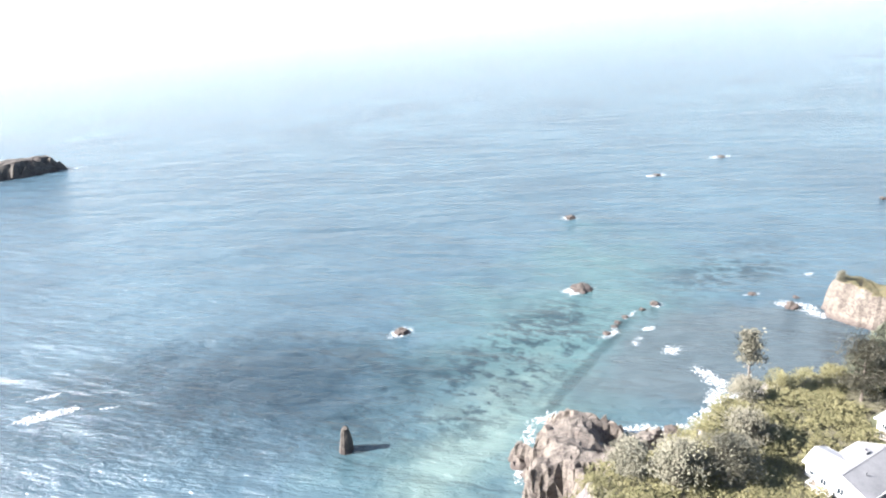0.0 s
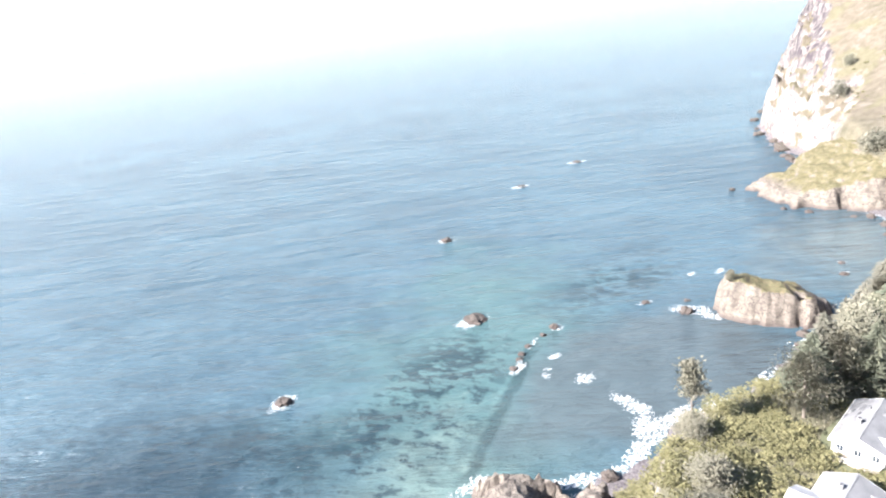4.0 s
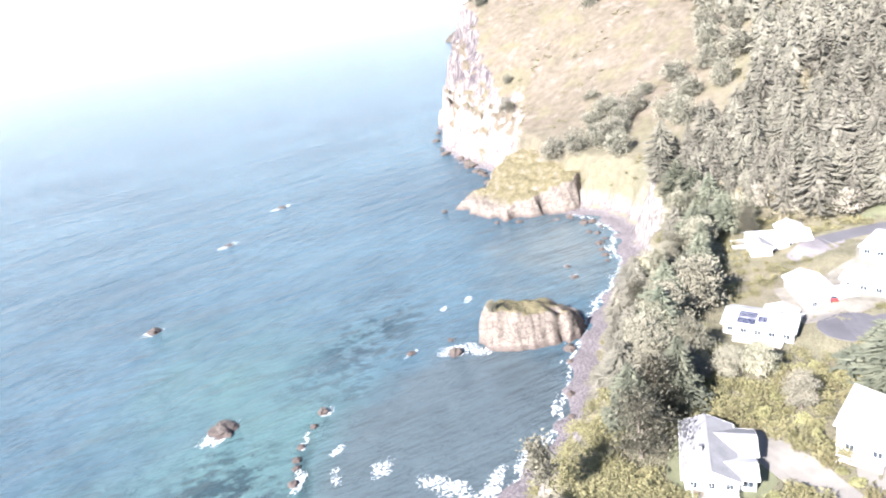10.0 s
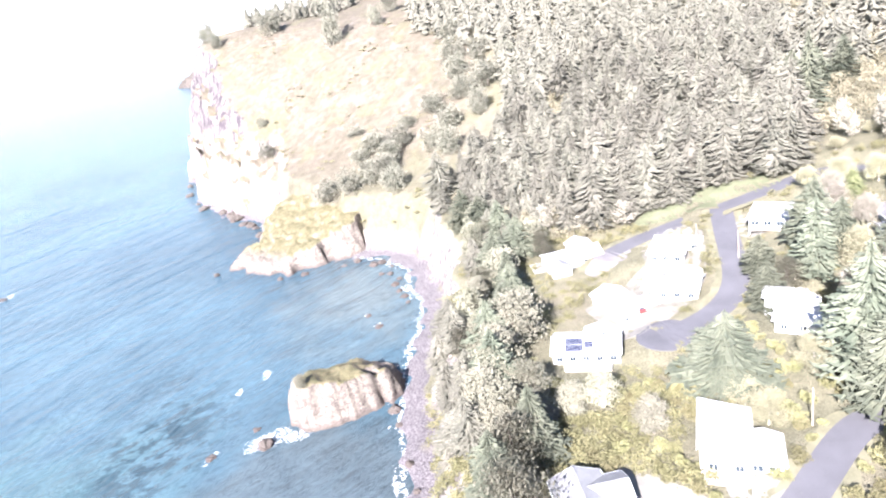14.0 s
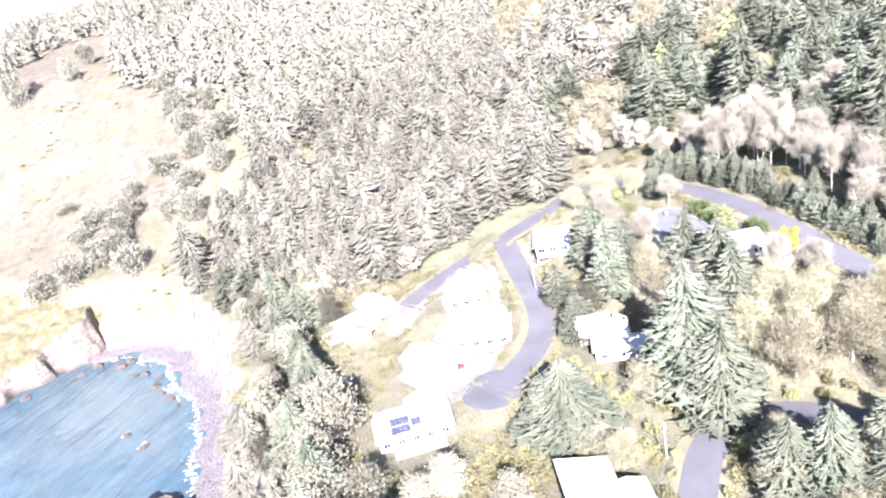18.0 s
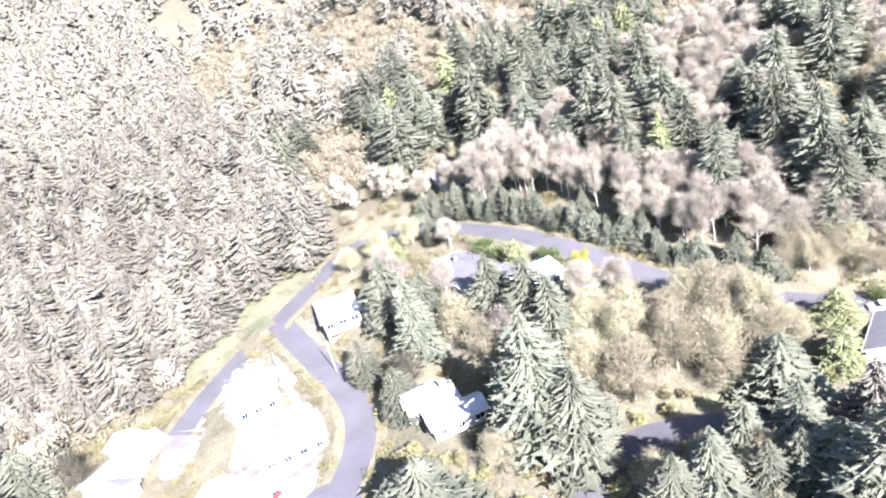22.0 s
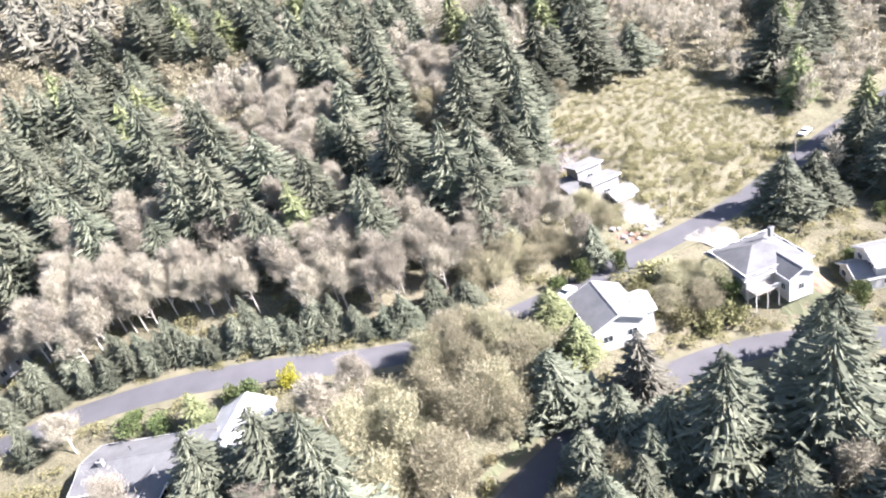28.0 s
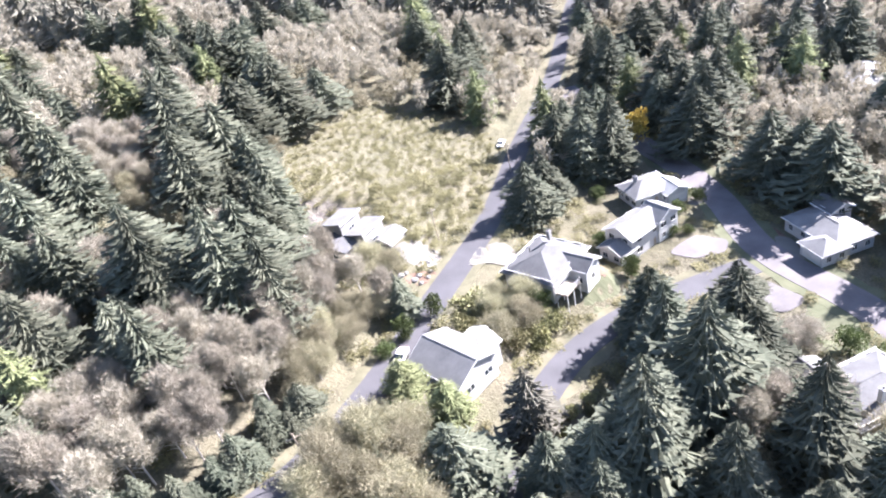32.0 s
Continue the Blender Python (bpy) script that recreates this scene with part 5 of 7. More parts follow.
# trees that stand out, space by space: x, y, height, crown radius
for _x, _y, _h, _r in ((137, -9, 25, 6.6), (147, -9, 25, 5.6), (150.5, 5, 20, 5.6), (131, -6, 20, 5), (68.8, -27.5, 16.5, 5.6), (61, -33, 14.5, 5.2), (110.3, -6.5, 10, 2.8), (80, 40, 27, 8), (73, 19.5, 17, 6.2), (76, 55, 25, 5.8), (68, 38, 17, 6.4), (147.5, -13.5, 23, 7.6), (164, -33, 18, 7), (138, 67, 27, 7.4), (131, 64, 20, 6.2), (175, 72, 19, 5.4), (190, 71, 17, 5.6), (136.5, 91.5, 17.5, 7.6), (36, -38, 22, 7), (41, -52, 18, 6), (47, -47, 19, 6), (44, -40, 20, 6), (157, 53, 18, 5.4), (88, 53, 19, 6), (58, 25, 15, 5), (84, 63, 16, 5), (70, 62, 15, 5), (110, 57, 18, 5), (99, 130, 16, 5.5), (112, 126, 17, 5.5), (133, 141, 17, 5.6), (147, 147, 17, 5.6), (157, 146, 16, 5.4), (170, 148, 16, 5.5), (180, 152, 15, 5.2), (195, 161, 16, 5.5), (205, 156, 15, 5), (216, 166, 16, 5.5), (224, 176, 16, 5.5), (232, 186, 16, 5.5), (181, 84, 11, 3.8)):
    plant("spruce", _x, _y, _h, _r)
# tall spruces known by their tips: x, y, level of the tip, crown radius
for _x, _y, _z, _r in ((235, 10.8, 82, 5.5), (227, -1.4, 74, 5.5), (217.4, -5.6, 78, 5.5), (189, -0.5, 63.5, 5.8), (154, -0.3, 63.5, 5.6), (167.4, -24, 70.5, 5.8), (278, 64.8, 76, 5.5), (144, 61, 46.5, 6.2), (150.4, 52.7, 51.5, 5.4), (209.5, 10.6, 73, 5.5), (169, 11, 63, 4.8), (164, -1.2, 70.5, 6.2), (153.8, -6.5, 61, 5.8), (148.5, -24.4, 66.5, 7), (132, -14.7, 66, 7.2), (156, -41.6, 81, 6.5), (206, -13.6, 84, 6.5), (160.7, -21, 71, 6), (93.7, 43, 48.5, 7.6), (161, -55, 89, 6.5), (136, -64.5, 77, 7.5), (129.7, -41.6, 61.5, 5), (78, 29, 44, 6.5), (64.2, 31, 40.5, 6.4)):
    plant("spruce", _x, _y, _z - ground_at(_x, _y), _r)
for _x, _y, _h, _r in ((166.3, 4.5, 17, 4.0), (118.6, 14.5, 7.5, 4), (114, 20, 9, 4), (175, 43.5, 9, 3), (208, 60, 8, 3)):
    plant("cedar", _x, _y, _h, _r)
for _x, _y, _h, _r in ((67, 127, 5.5, 4.2), (92, 124, 15, 7), (42, 102, 9, 6.5), (52, 102, 9, 6.5), (105, 128, 15, 7), (122, 140, 12, 6), (117, 135, 13, 6), (152, 141, 16, 7), 
                       (139, 142, 14, 6.5), (128, 131, 12, 5.5), (186, 156, 13, 6), (121, 104.5, 8, 4), (129, 116, 8.5, 4.4), (127, 122, 7, 4), (202, 147, 10, 3.6), (208, 152, 12, 5), (34, 106, 7, 5), (60, 112, 7, 5), (137, 207, 4.5, 1.8)):
    plant("pine", _x, _y, _h, _r)
for _x, _y, _h, _r in ((447, 361, 30, 8), (468, 335, 15, 6.5), (503, 338, 16, 8), (290, 288, 11, 9.5), (288, 273, 12, 8.5), (335, 280, 10, 10), (331, 261, 11, 10), (285, 244, 13, 8), (303, 255, 11, 9), (321, 235, 12, 9), (336, 230, 10, 9), (356, 247, 10, 10.5), (362, 231, 11, 9.5), (366, 216, 15, 12), (383, 241, 14, 9), (355, 199, 11, 8), (381, 394, 7, 4.3), (356, 377, 10, 7),
                       (477, 438, 18, 12), (324, 284, 8, 8), (353, 302, 5, 7), (402, 250, 14, 10), (316, 261, 11, 9), (336, 231, 11, 8), (296, 262, 12, 9), (278, 285, 6, 5), (276, 276, 7, 5), (346, 262, 8, 8), (342, 214, 13, 8), (312, 222, 13, 8), (378, 208, 14, 8), (396, 230, 13, 8), (430, 260, 15, 8), (455, 480, 14, 7), (468, 500, 12, 7), (486, 512, 14, 7)):
    plant("clump", _x, _y, _h * 0.95, _r * 1.05)
for _k, _x, _y, _h, _r in (("pine", 171, 78, 9, 4.5), ("alder", 202.6, 65.6, 11, 4.5), ("spruce", 179.6, 66.2, 13, 4.6), ("spruce", 166.5, 56, 15, 5.2), ("alder", 196.6, 49, 8, 3.5), ("spruce", 203.3, 50.6, 8, 2.8),
                           ("spruce", 165, 82.5, 12, 4.2), ("willow", 138.5, 75.5, 8, 4), ("alder", 178.8, 61, 10, 4), ("spruce", 101.3, 41.7, 15, 5.5), ("spruce", 111.3, 55, 15, 5), ("spruce", 105.6, 50.8, 14, 4.6),
                           ("spruce", 112.5, 62, 14, 4.6), ("spruce", 27.5, -55, 18, 6), ("willow", 12.2, -40, 10, 5), ("hedge", 47.5, -29.9, 3, 3), ("spruce", 127.5, 22.5, 6, 3), ("hill_spruce", 104, 28.5, 15, 4.8), ("shrub", 99, -1, 4.5, 5), ("shrub", 102, 3.2, 3.6, 3.6), ("shrub", 95.5, 3, 4.5, 4.5), ("willow", 88.5, 0, 6, 4), ("shrub", 91, 8.6, 3.6, 4), ("shrub", 86, 6, 3.2, 3.6), ("shrub", 96, 9, 3.4, 3.6), ("willow", 93, -3.5, 5, 3.6), ("shrub", 100.5, 8, 3.2, 3.4), ("spruce", 118.3, 30.8, 13, 5.6), ("spruce", 108, 40.5, 15, 5), ("spruce", 104, 46, 14, 5), ("spruce", 113, 46.5, 12, 4.4)):
    plant(_k, _x, _y, _h, _r)
plant("lone", 68.5, 129.5, 37.4 - ground_at(68.5, 129.5), 3.8)
# a small pine on the seaward tip of the islet
_tip = min((v.co for v in ISLET.children[0].data.vertices), key=lambda c: (c.x - 138.2) ** 2 + (c.y - 205.0) ** 2)
plant("pine", _tip.x, _tip.y, 4.6, 1.9, "small wind-cut pine on the tip of the islet", _tip.z - 0.2)
plant("yellow", 161.8, 35.4, 4.2, 2.1)
plant("gold", 22, -45, 10, 4.6)
for _x, _y, _h, _r in ((113, 0.3, 5, 2.4), (105.3, -3.2, 4.6, 2.2), (168, 38.2, 3.6, 2.4), (171, 39, 3.2, 2.2), (188, 44.6, 2.4, 3.4), (183, 44, 2.4, 3.2), (63, 2, 5, 3), (16, 27, 4.5, 3.6), (60, -12, 3.5, 2.6), (46, -5, 2.6, 2.4), (31, -13, 3, 2.6), (54, 36, 4.5, 3.2), (50, 41, 4.5, 3), (48, 47, 4, 3), (43, -3, 2, 1.6), (41, -10, 2.4, 2.2), (38, -12, 2.4, 2.4), (86, 2, 4, 3), (118, 3, 2.6, 2.4)):
    plant("hedge", _x, _y, _h, _r)
for _x, _y, _h, _r in ((216, 62, 7, 4), (219, 70, 6, 3.6), (209, 54, 7, 3.6), (124, 28, 9, 4.6), (128, 24, 9, 4.6), (131, 30, 9, 4.6), (135, 28, 10, 4.6), (122, 23, 8, 4), (127, 33, 9, 4.6), (138, 30, 9, 4), (133, 23, 8, 3.6), (96, 1, 7, 4.4), (91, 5, 6, 4), (98, 7, 5, 4), (132, 40, 11, 5), (140, 44, 11, 5.5), (137, 36, 10, 5), (129, 36, 10, 5), (147, 46, 11, 5.5), (144, 39, 9, 4.6), (134, 49, 11, 5.6), (142, 53, 10, 5), (151, 53, 9, 4.5), (125, 36, 8, 4), (170, 63, 10, 5), (163, 62, 9, 4.6), (126, 84, 7, 4), (131, 88, 6, 4), (112, 63, 8, 4.4), (117, 60, 8, 4.5), (108, 52, 9, 5), (102, 58, 8, 5), (115, 53, 7, 4), (84, 52, 8, 4.6), (64, 58, 8, 4.6), (108, 47, 9, 4.6)):
    plant("willow", _x, _y, _h, _r)
for _x, _y, _h, _r in ((154, 42, 11, 4), (149, 36.5, 10, 3.6), (158, 58, 11, 4.4), (184, 70, 10, 4), (196, 66, 10, 4.2), (74, 47, 13, 4), (71, 52, 12, 4), (79, 47, 13, 4), (66, 49, 11, 4)):
    plant("alder", _x, _y, _h, _r)


_bank = scatter(5000, (108, 262, 120, 250), 41, lambda x, y: (shore(x, y) > np.where(x > 160, 23, 14)) & (shore(x, y) < 36) & (road_gap(x, y) > 9) & (x < 235), 5.2)
for _x, _y in _bank[:100]:
    if not any(math.hypot(_x - q[0], _y - q[1]) < q[2] + 4 for q in PLOTS):
        plant(_tr.choice(("pine", "hill_spruce", "hill_spruce")), _x, _y, _tr.uniform(8, 14), _tr.uniform(3.6, 5.4))


# the planted row of young conifers above the main road, with bare alders behind
_row, _rz = ROAD_LINES["main"]
_rn = random.Random(31)
for _i in range(len(_row) - 1):
    _p3, _d3 = _row[_i], _row[_i + 1] - _row[_i]
    _d3 = _d3 / np.hypot(*_d3)
    if 109 < _p3[0] < 130:
        _o = _rn.uniform(8.0, 12)
        plant("willow", _p3[0] + _d3[1] * _o, _p3[1] - _d3[0] * _o, _rn.uniform(4.5, 8), _rn.uniform(2.6, 3.8))
        _o = _rn.uniform(12, 18)
        plant("alder", _p3[0] + _d3[1] * _o, _p3[1] - _d3[0] * _o, _rn.uniform(8, 12), _rn.uniform(2.8, 3.8))
    if 128 < _p3[0] < 216 and _p3[1] < 52:
        _o = _rn.uniform(5.8, 9.0)
        if _rn.random() < 0.92:
            plant("spruce", _p3[0] + _d3[1] * _o, _p3[1] - _d3[0] * _o, _rn.uniform(4.5, 10.0), _rn.uniform(1.7, 2.7), "young dark green conifer in a row above the road")
        _o = _rn.uniform(9.5, 20)
        if _rn.random() < 0.7:
            plant("alder", _p3[0] + _d3[1] * _o, _p3[1] - _d3[0] * _o, _rn.uniform(9, 13), _rn.uniform(2.8, 3.8))


# ---------------------------------------------------------------- woods
def far_mesh(key, rng, remote=False):
    if key == "spruce":
        return skirt_crown(rng, 18, 4.8, 14, 9) if remote else skirt_crown(rng, 18, 4.8, 22, 14)
    if key == "alder":
        return twig_crown(rng, 12, 4.2, 14, 12 if remote else 36, 1.9 if remote else 1.5, 0.28 if remote else 0.19, 0.12)
    if key == "willow":
        return broad_crown(rng, 9, 4.6, 110 if remote else 260, 1.9 if remote else 1.25, bare=0.0, slim=0.26, hollow=0.2, lumps=13)
    return broad_crown(rng, 9, 4.6, 80 if remote else 280, 1.9 if remote else 1.0, bare=-0.1, slim=0.34, hollow=0.55, lumps=14)


def in_ring(x, y, ring):
    inside = np.zeros(x.shape, bool)
    for i, (ax, ay) in enumerate(ring):
        bx, by = ring[(i + 1) % len(ring)]
        inside ^= ((ay > y) != (by > y)) & (x < (bx - ax) * (y - ay) / (by - ay + 1e-12) + ax)
    return inside


SLOPE = [(262, 215), (300, 196), (345, 196), (400, 222), (455, 300), (520, 360), (560, 700), (300, 700), (240, 260)]
KNOLL = [(50, -66), (60, -88), (78, -104), (100, -96), (113, -82), (117, -62), (124, -46), (120, -28), (108, -18), (92, -30), (70, -36), (62, -50)]
THICKET = [(118, -28), (108, -14), (112, -2), (124, 8), (138, 20), (152, 18), (142, 4), (134, 0), (126, -18)]
HOMES = [(86, 96), (60, 118), (70, 134), (88, 128), (112, 118), (136, 136), (160, 140), (200, 152), (214, 130), (222, 100), (217, 74), (200, 60), (150, 60), (134, 72), (110, 70)]
ABOVE = [(-90, -240), (-41, -177), (5, -119), (50, -70), (82, -29), (109, -4.5), (133, 16), (157, 28.8), (187, 37.3), (214, 48.5), (226, 57.5), (230, 68), (219, 95), (208, 119.5), (199, 127), (212, 150), (226, 172), (250, 205), (900, 500), (1500, 300), (1500, -1500), (-400, -1500)]


def free(x, y, margin=2.0):
    ok = (shore(x, y) > 7) & (road_gap(x, y) > margin)
    for px, py, lv, r in PLOTS:
        ok &= np.hypot(x - px, y - py) > r + margin
    for ring in PAVED:
        ok &= ~in_ring(x, y, ring)
    for px, py, r in PLANTED:
        ok &= np.hypot(x - px, y - py) > r * 0.75
    return ok


def woods_allowed(x, y):
    ok = free(x, y, 4.0) & ~in_ring(x, y, SLOPE) & ~in_ring(x, y, KNOLL) & ~in_ring(x, y, HOMES)
    above = in_ring(x, y, ABOVE)
    west = (x < 66) & (y < 62) & ((x < 18) | (y < -42) | (y > 34))
    return ok & (above | west)


def patchiness(x, y):
    return noise.noise(Vector((x / 34.0, y / 34.0, 3.0))) + 0.35 * noise.noise(Vector((x / 9.0, y / 9.0, 8.0)))


def conifer_share(x, y):
    """Where the wood is mostly spruce: the hill over the cove; elsewhere in stands."""
    if road_gap(x, y)[0] < 21 and x > 125 and -10 < y < 60:
        return False
    if in_ring(np.array([x]), np.array([y]), THICKET)[0]:
        return False
    return patchiness(x, y) > (0.07 if x < 222 or y < 70 else -0.5)


_wr = random.Random(9)
FAR = {"spruce": [], "alder": [], "willow": []}
_near_left = {"hill_spruce": 290, "spruce": 200, "alder": 150, "willow": 110, "cedar": 22}


def settle(key, x, y, h, r):
    """Near trees stand as things of their own, the rest join the woods."""
    if _near_left[key] > 0:
        _near_left[key] -= 1
        plant(key, x, y, h, r)
    else:
        FAR[key].append((x, y, h, r))


def on_hill(x, y):
    return x > 222 and y > 70


STAND = np.array([p for p in scatter(16000, (-240, 620, -420, 420), 3, lambda x, y: woods_allowed(x, y) & ((x < 222) | (y < 70)), 5.7) if conifer_share(*p)]
                 + [p for p in scatter(20000, (222, 560, 70, 420), 5, woods_allowed, 5.8) if conifer_share(*p)])
STAND = STAND[np.argsort(np.hypot(STAND[:, 0] - 125, STAND[:, 1] + 5))]
_taken = []
for _x, _y in STAND:
    if on_hill(_x, _y):
        _h = _wr.uniform(11, 23)
        _r = _h * _wr.uniform(0.25, 0.36)
        if _near_left["hill_spruce"] > 0:
            settle("hill_spruce", _x, _y, _h, _r)
        else:
            FAR["spruce"].append((_x, _y, _h, _r))
    else:
        _h = _wr.uniform(13, 23)
        _r = _h * _wr.uniform(0.29, 0.41)
        settle("cedar" if _wr.random() < 0.08 and _near_left["cedar"] > 0 else "spruce", _x, _y, _h, _r)
    _taken.append((_x, _y, _r))
_taken = np.array(_taken)
BRUSH = scatter(26000, (-200, 460, -300, 330), 4, woods_allowed, 3.7)
BRUSH = BRUSH[np.argsort(np.hypot(BRUSH[:, 0] - 135, BRUSH[:, 1] - 10))]
for _x, _y in BRUSH:
    if (np.hypot(_taken[:, 0] - _x, _taken[:, 1] - _y) < _taken[:, 2] * 0.62).any():
        continue
    _gap = float(road_gap(_x, _y)[0])
    _strip = _x > 125 and -10 < _y < 60
    if _strip and _gap < 8.5:
        continue
    if (_strip and _gap < 20) or in_ring(np.array([_x]), np.array([_y]), THICKET)[0]:
        settle("alder", _x, _y, _wr.uniform(9, 13), _wr.uniform(2.8, 4.0))
    elif patchiness(_x + 40, _y) > (-0.15 if _x < 222 else 0.4):
        settle("alder", _x, _y, _wr.uniform(7, 12), _wr.uniform(2.8, 4.2))
    else:
        settle("willow", _x, _y, _wr.uniform(3.5, 7.5), _wr.uniform(2.6, 4.2))
# the far woods over the hills
_far = scatter(9000, (420, 1400, -700, 560), 8, lambda x, y: (shore(x, y) > 25) & ~in_ring(x, y, SLOPE) & ((x > 620) | (y < -420) | (y > 420)), 9.0)
for _x, _y in _far:
    FAR["spruce"].append((_x, _y, _wr.uniform(16, 24), _wr.uniform(5, 7)))


def woods(name, key, material, label, category):
    """All the trees of one kind that nobody could count, as one mesh."""
    if not FAR[key]:
        return
    rng = random.Random(hash(len(key)) % 97)
    bases = []
    for i in range(10):
        c = far_mesh(key, rng, i >= 5)
        tris = [t for f in c.f for t in ((f[:3], (f[0], f[2], f[3])) if len(f) == 4 else (f,))]
        bases.append((np.array([tuple(p) for p in c.v]), np.array(tris)))
    spots = np.array(FAR[key])
    gz = ground(spots[:, 0], spots[:, 1])
    vs, fs, n = [], [], 0
    h0, r0 = SIZE[key]
    for i, ((x, y, h, r), z) in enumerate(zip(spots, gz)):
        v, f = bases[i % 5 + (5 if math.hypot(x - 140, y - 40) > 300 else 0)]
        a = rng.uniform(0, 6.28)
        ca, sa = math.cos(a) * r / r0, math.sin(a) * r / r0
        w = np.stack([x + v[:, 0] * ca - v[:, 1] * sa, y + v[:, 0] * sa + v[:, 1] * ca, z - 0.2 + v[:, 2] * h / h0], 1)
        vs.append(w)
        fs.append(f + n)
        n += len(v)
    v, f = np.concatenate(vs), np.concatenate(fs)
    me = bpy.data.meshes.new(name)
    me.vertices.add(len(v))
    me.vertices.foreach_set("co", v.ravel())
    me.loops.add(f.size)
    me.loops.foreach_set("vertex_index", f.ravel().astype(np.int32))
    me.polygons.add(len(f))
    me.polygons.foreach_set("loop_start", np.arange(0, f.size, 3, dtype=np.int32))
    me.update(calc_edges=True)
    me.materials.append(material)
    tagged(new(name, me), label, category, kind="stuff")


woods("spruce_woods", "spruce", M_SPRUCE_HILL, "dense grey-green spruce forest over the hillside", "forest")
woods("alder_woods", "alder", M_ALDER, "pale leafless alder woods on the hillside", "forest")
woods("willow_thickets", "willow", M_WILLOW, "yellowing thickets between the conifers", "forest")

# undergrowth: shrubs that stand apart by the houses, and scrub that covers the rest
_bush = scatter(9000, (10, 240, -60, 175), 21, lambda x, y: free(x, y, 1.2) & (shore(x, y) > 8), 2.5)
_bush = _bush[np.argsort(np.hypot(_bush[:, 0] - 110, _bush[:, 1] - 70))]
for _x, _y in _bush[:230]:
    plant("shrub", _x, _y, _wr.uniform(1.0, 2.6), _wr.uniform(1.4, 2.6))
_bluff = scatter(9000, (14, 135, 92, 165), 23, lambda x, y: free(x, y, 0.8) & (shore(x, y) > 7), 2.5)
FAR["cushion"] = [(x, y, _wr.uniform(1.3, 2.8), _wr.uniform(1.7, 3.2)) for x, y in _bluff]
SIZE["cushion"] = (9, 4.6)
woods("bluff_scrub", "cushion", M_CUSHION, "dense yellow-green cushions of scrub on the bluff", "scrub")
FAR["scrub"] = [(x, y, _wr.uniform(0.6, 2.2), _wr.uniform(1.2, 2.8)) for x, y in _bush[230:] if noise.noise(Vector((x / 14.0, y / 14.0, 5.0))) > -0.3]
_more = scatter(9000, (40, 480, -110, 480), 22, lambda x, y: (free(x, y, 1.5)) & (shore(x, y) > 14) & (in_ring(x, y, SLOPE) | in_ring(x, y, KNOLL)), 2.9)
FAR["scrub"] += [(x, y, _wr.uniform(0.5, 1.5), _wr.uniform(1.2, 2.8)) for x, y in _more if y < 0 or noise.noise(Vector((x / 26.0, y / 26.0, 1.0))) > 0.3]
_heath = scatter(12000, (48, 126, -106, -16), 27, lambda x, y: free(x, y, 1.5) & in_ring(x, y, KNOLL), 2.0)
FAR["scrub"] += [(x, y, _wr.uniform(0.25, 0.8), _wr.uniform(1.1, 2.2)) for x, y in _heath]
SIZE["scrub"] = (9, 4.6)
woods("coastal_scrub", "scrub", M_SHRUB, "low green and tan scrub between grass", "scrub")


# ---------------------------------------------------------------- houses
def wall_panel(length, z0, z1, openings, short=0.0, thick=0.2):
    """One connected wall along x, outer face at y = 0, with its openings cut through."""
    xs = sorted({short, length - short, *[v for o in openings for v in o[:2]]})
    zs = sorted({z0, z1, *[v for o in openings for v in o[2:]]})
    bm = bmesh.new()
    grid = {(i, k): bm.verts.new((x, 0, z)) for i, x in enumerate(xs) for k, z in enumerate(zs)}
    for i in range(len(xs) - 1):
        for k in range(len(zs) - 1):
            mx, mz = (xs[i] + xs[i + 1]) / 2, (zs[k] + zs[k + 1]) / 2
            if not any(o[0] < mx < o[1] and o[2] < mz < o[3] for o in openings):
                bm.faces.new((grid[i, k], grid[i + 1, k], grid[i + 1, k + 1], grid[i, k + 1]))
    bmesh.ops.delete(bm, geom=[v for v in bm.verts if not v.link_faces], context="VERTS")
    ext = bmesh.ops.extrude_face_region(bm, geom=bm.faces[:], use_keep_orig=True)
    for g in ext["geom"]:
        if isinstance(g, bmesh.types.BMVert):
            g.co.y += thick
    bmesh.ops.recalc_face_normals(bm, faces=bm.faces[:])
    return bm


def moved(bm, m):
    bm.transform(m)
    return bm


def opening_row(length, z, n, w, h):
    step = length / n
    return [(step * (i + 0.5) - w / 2, step * (i + 0.5) + w / 2, z, z + h) for i in range(n)]


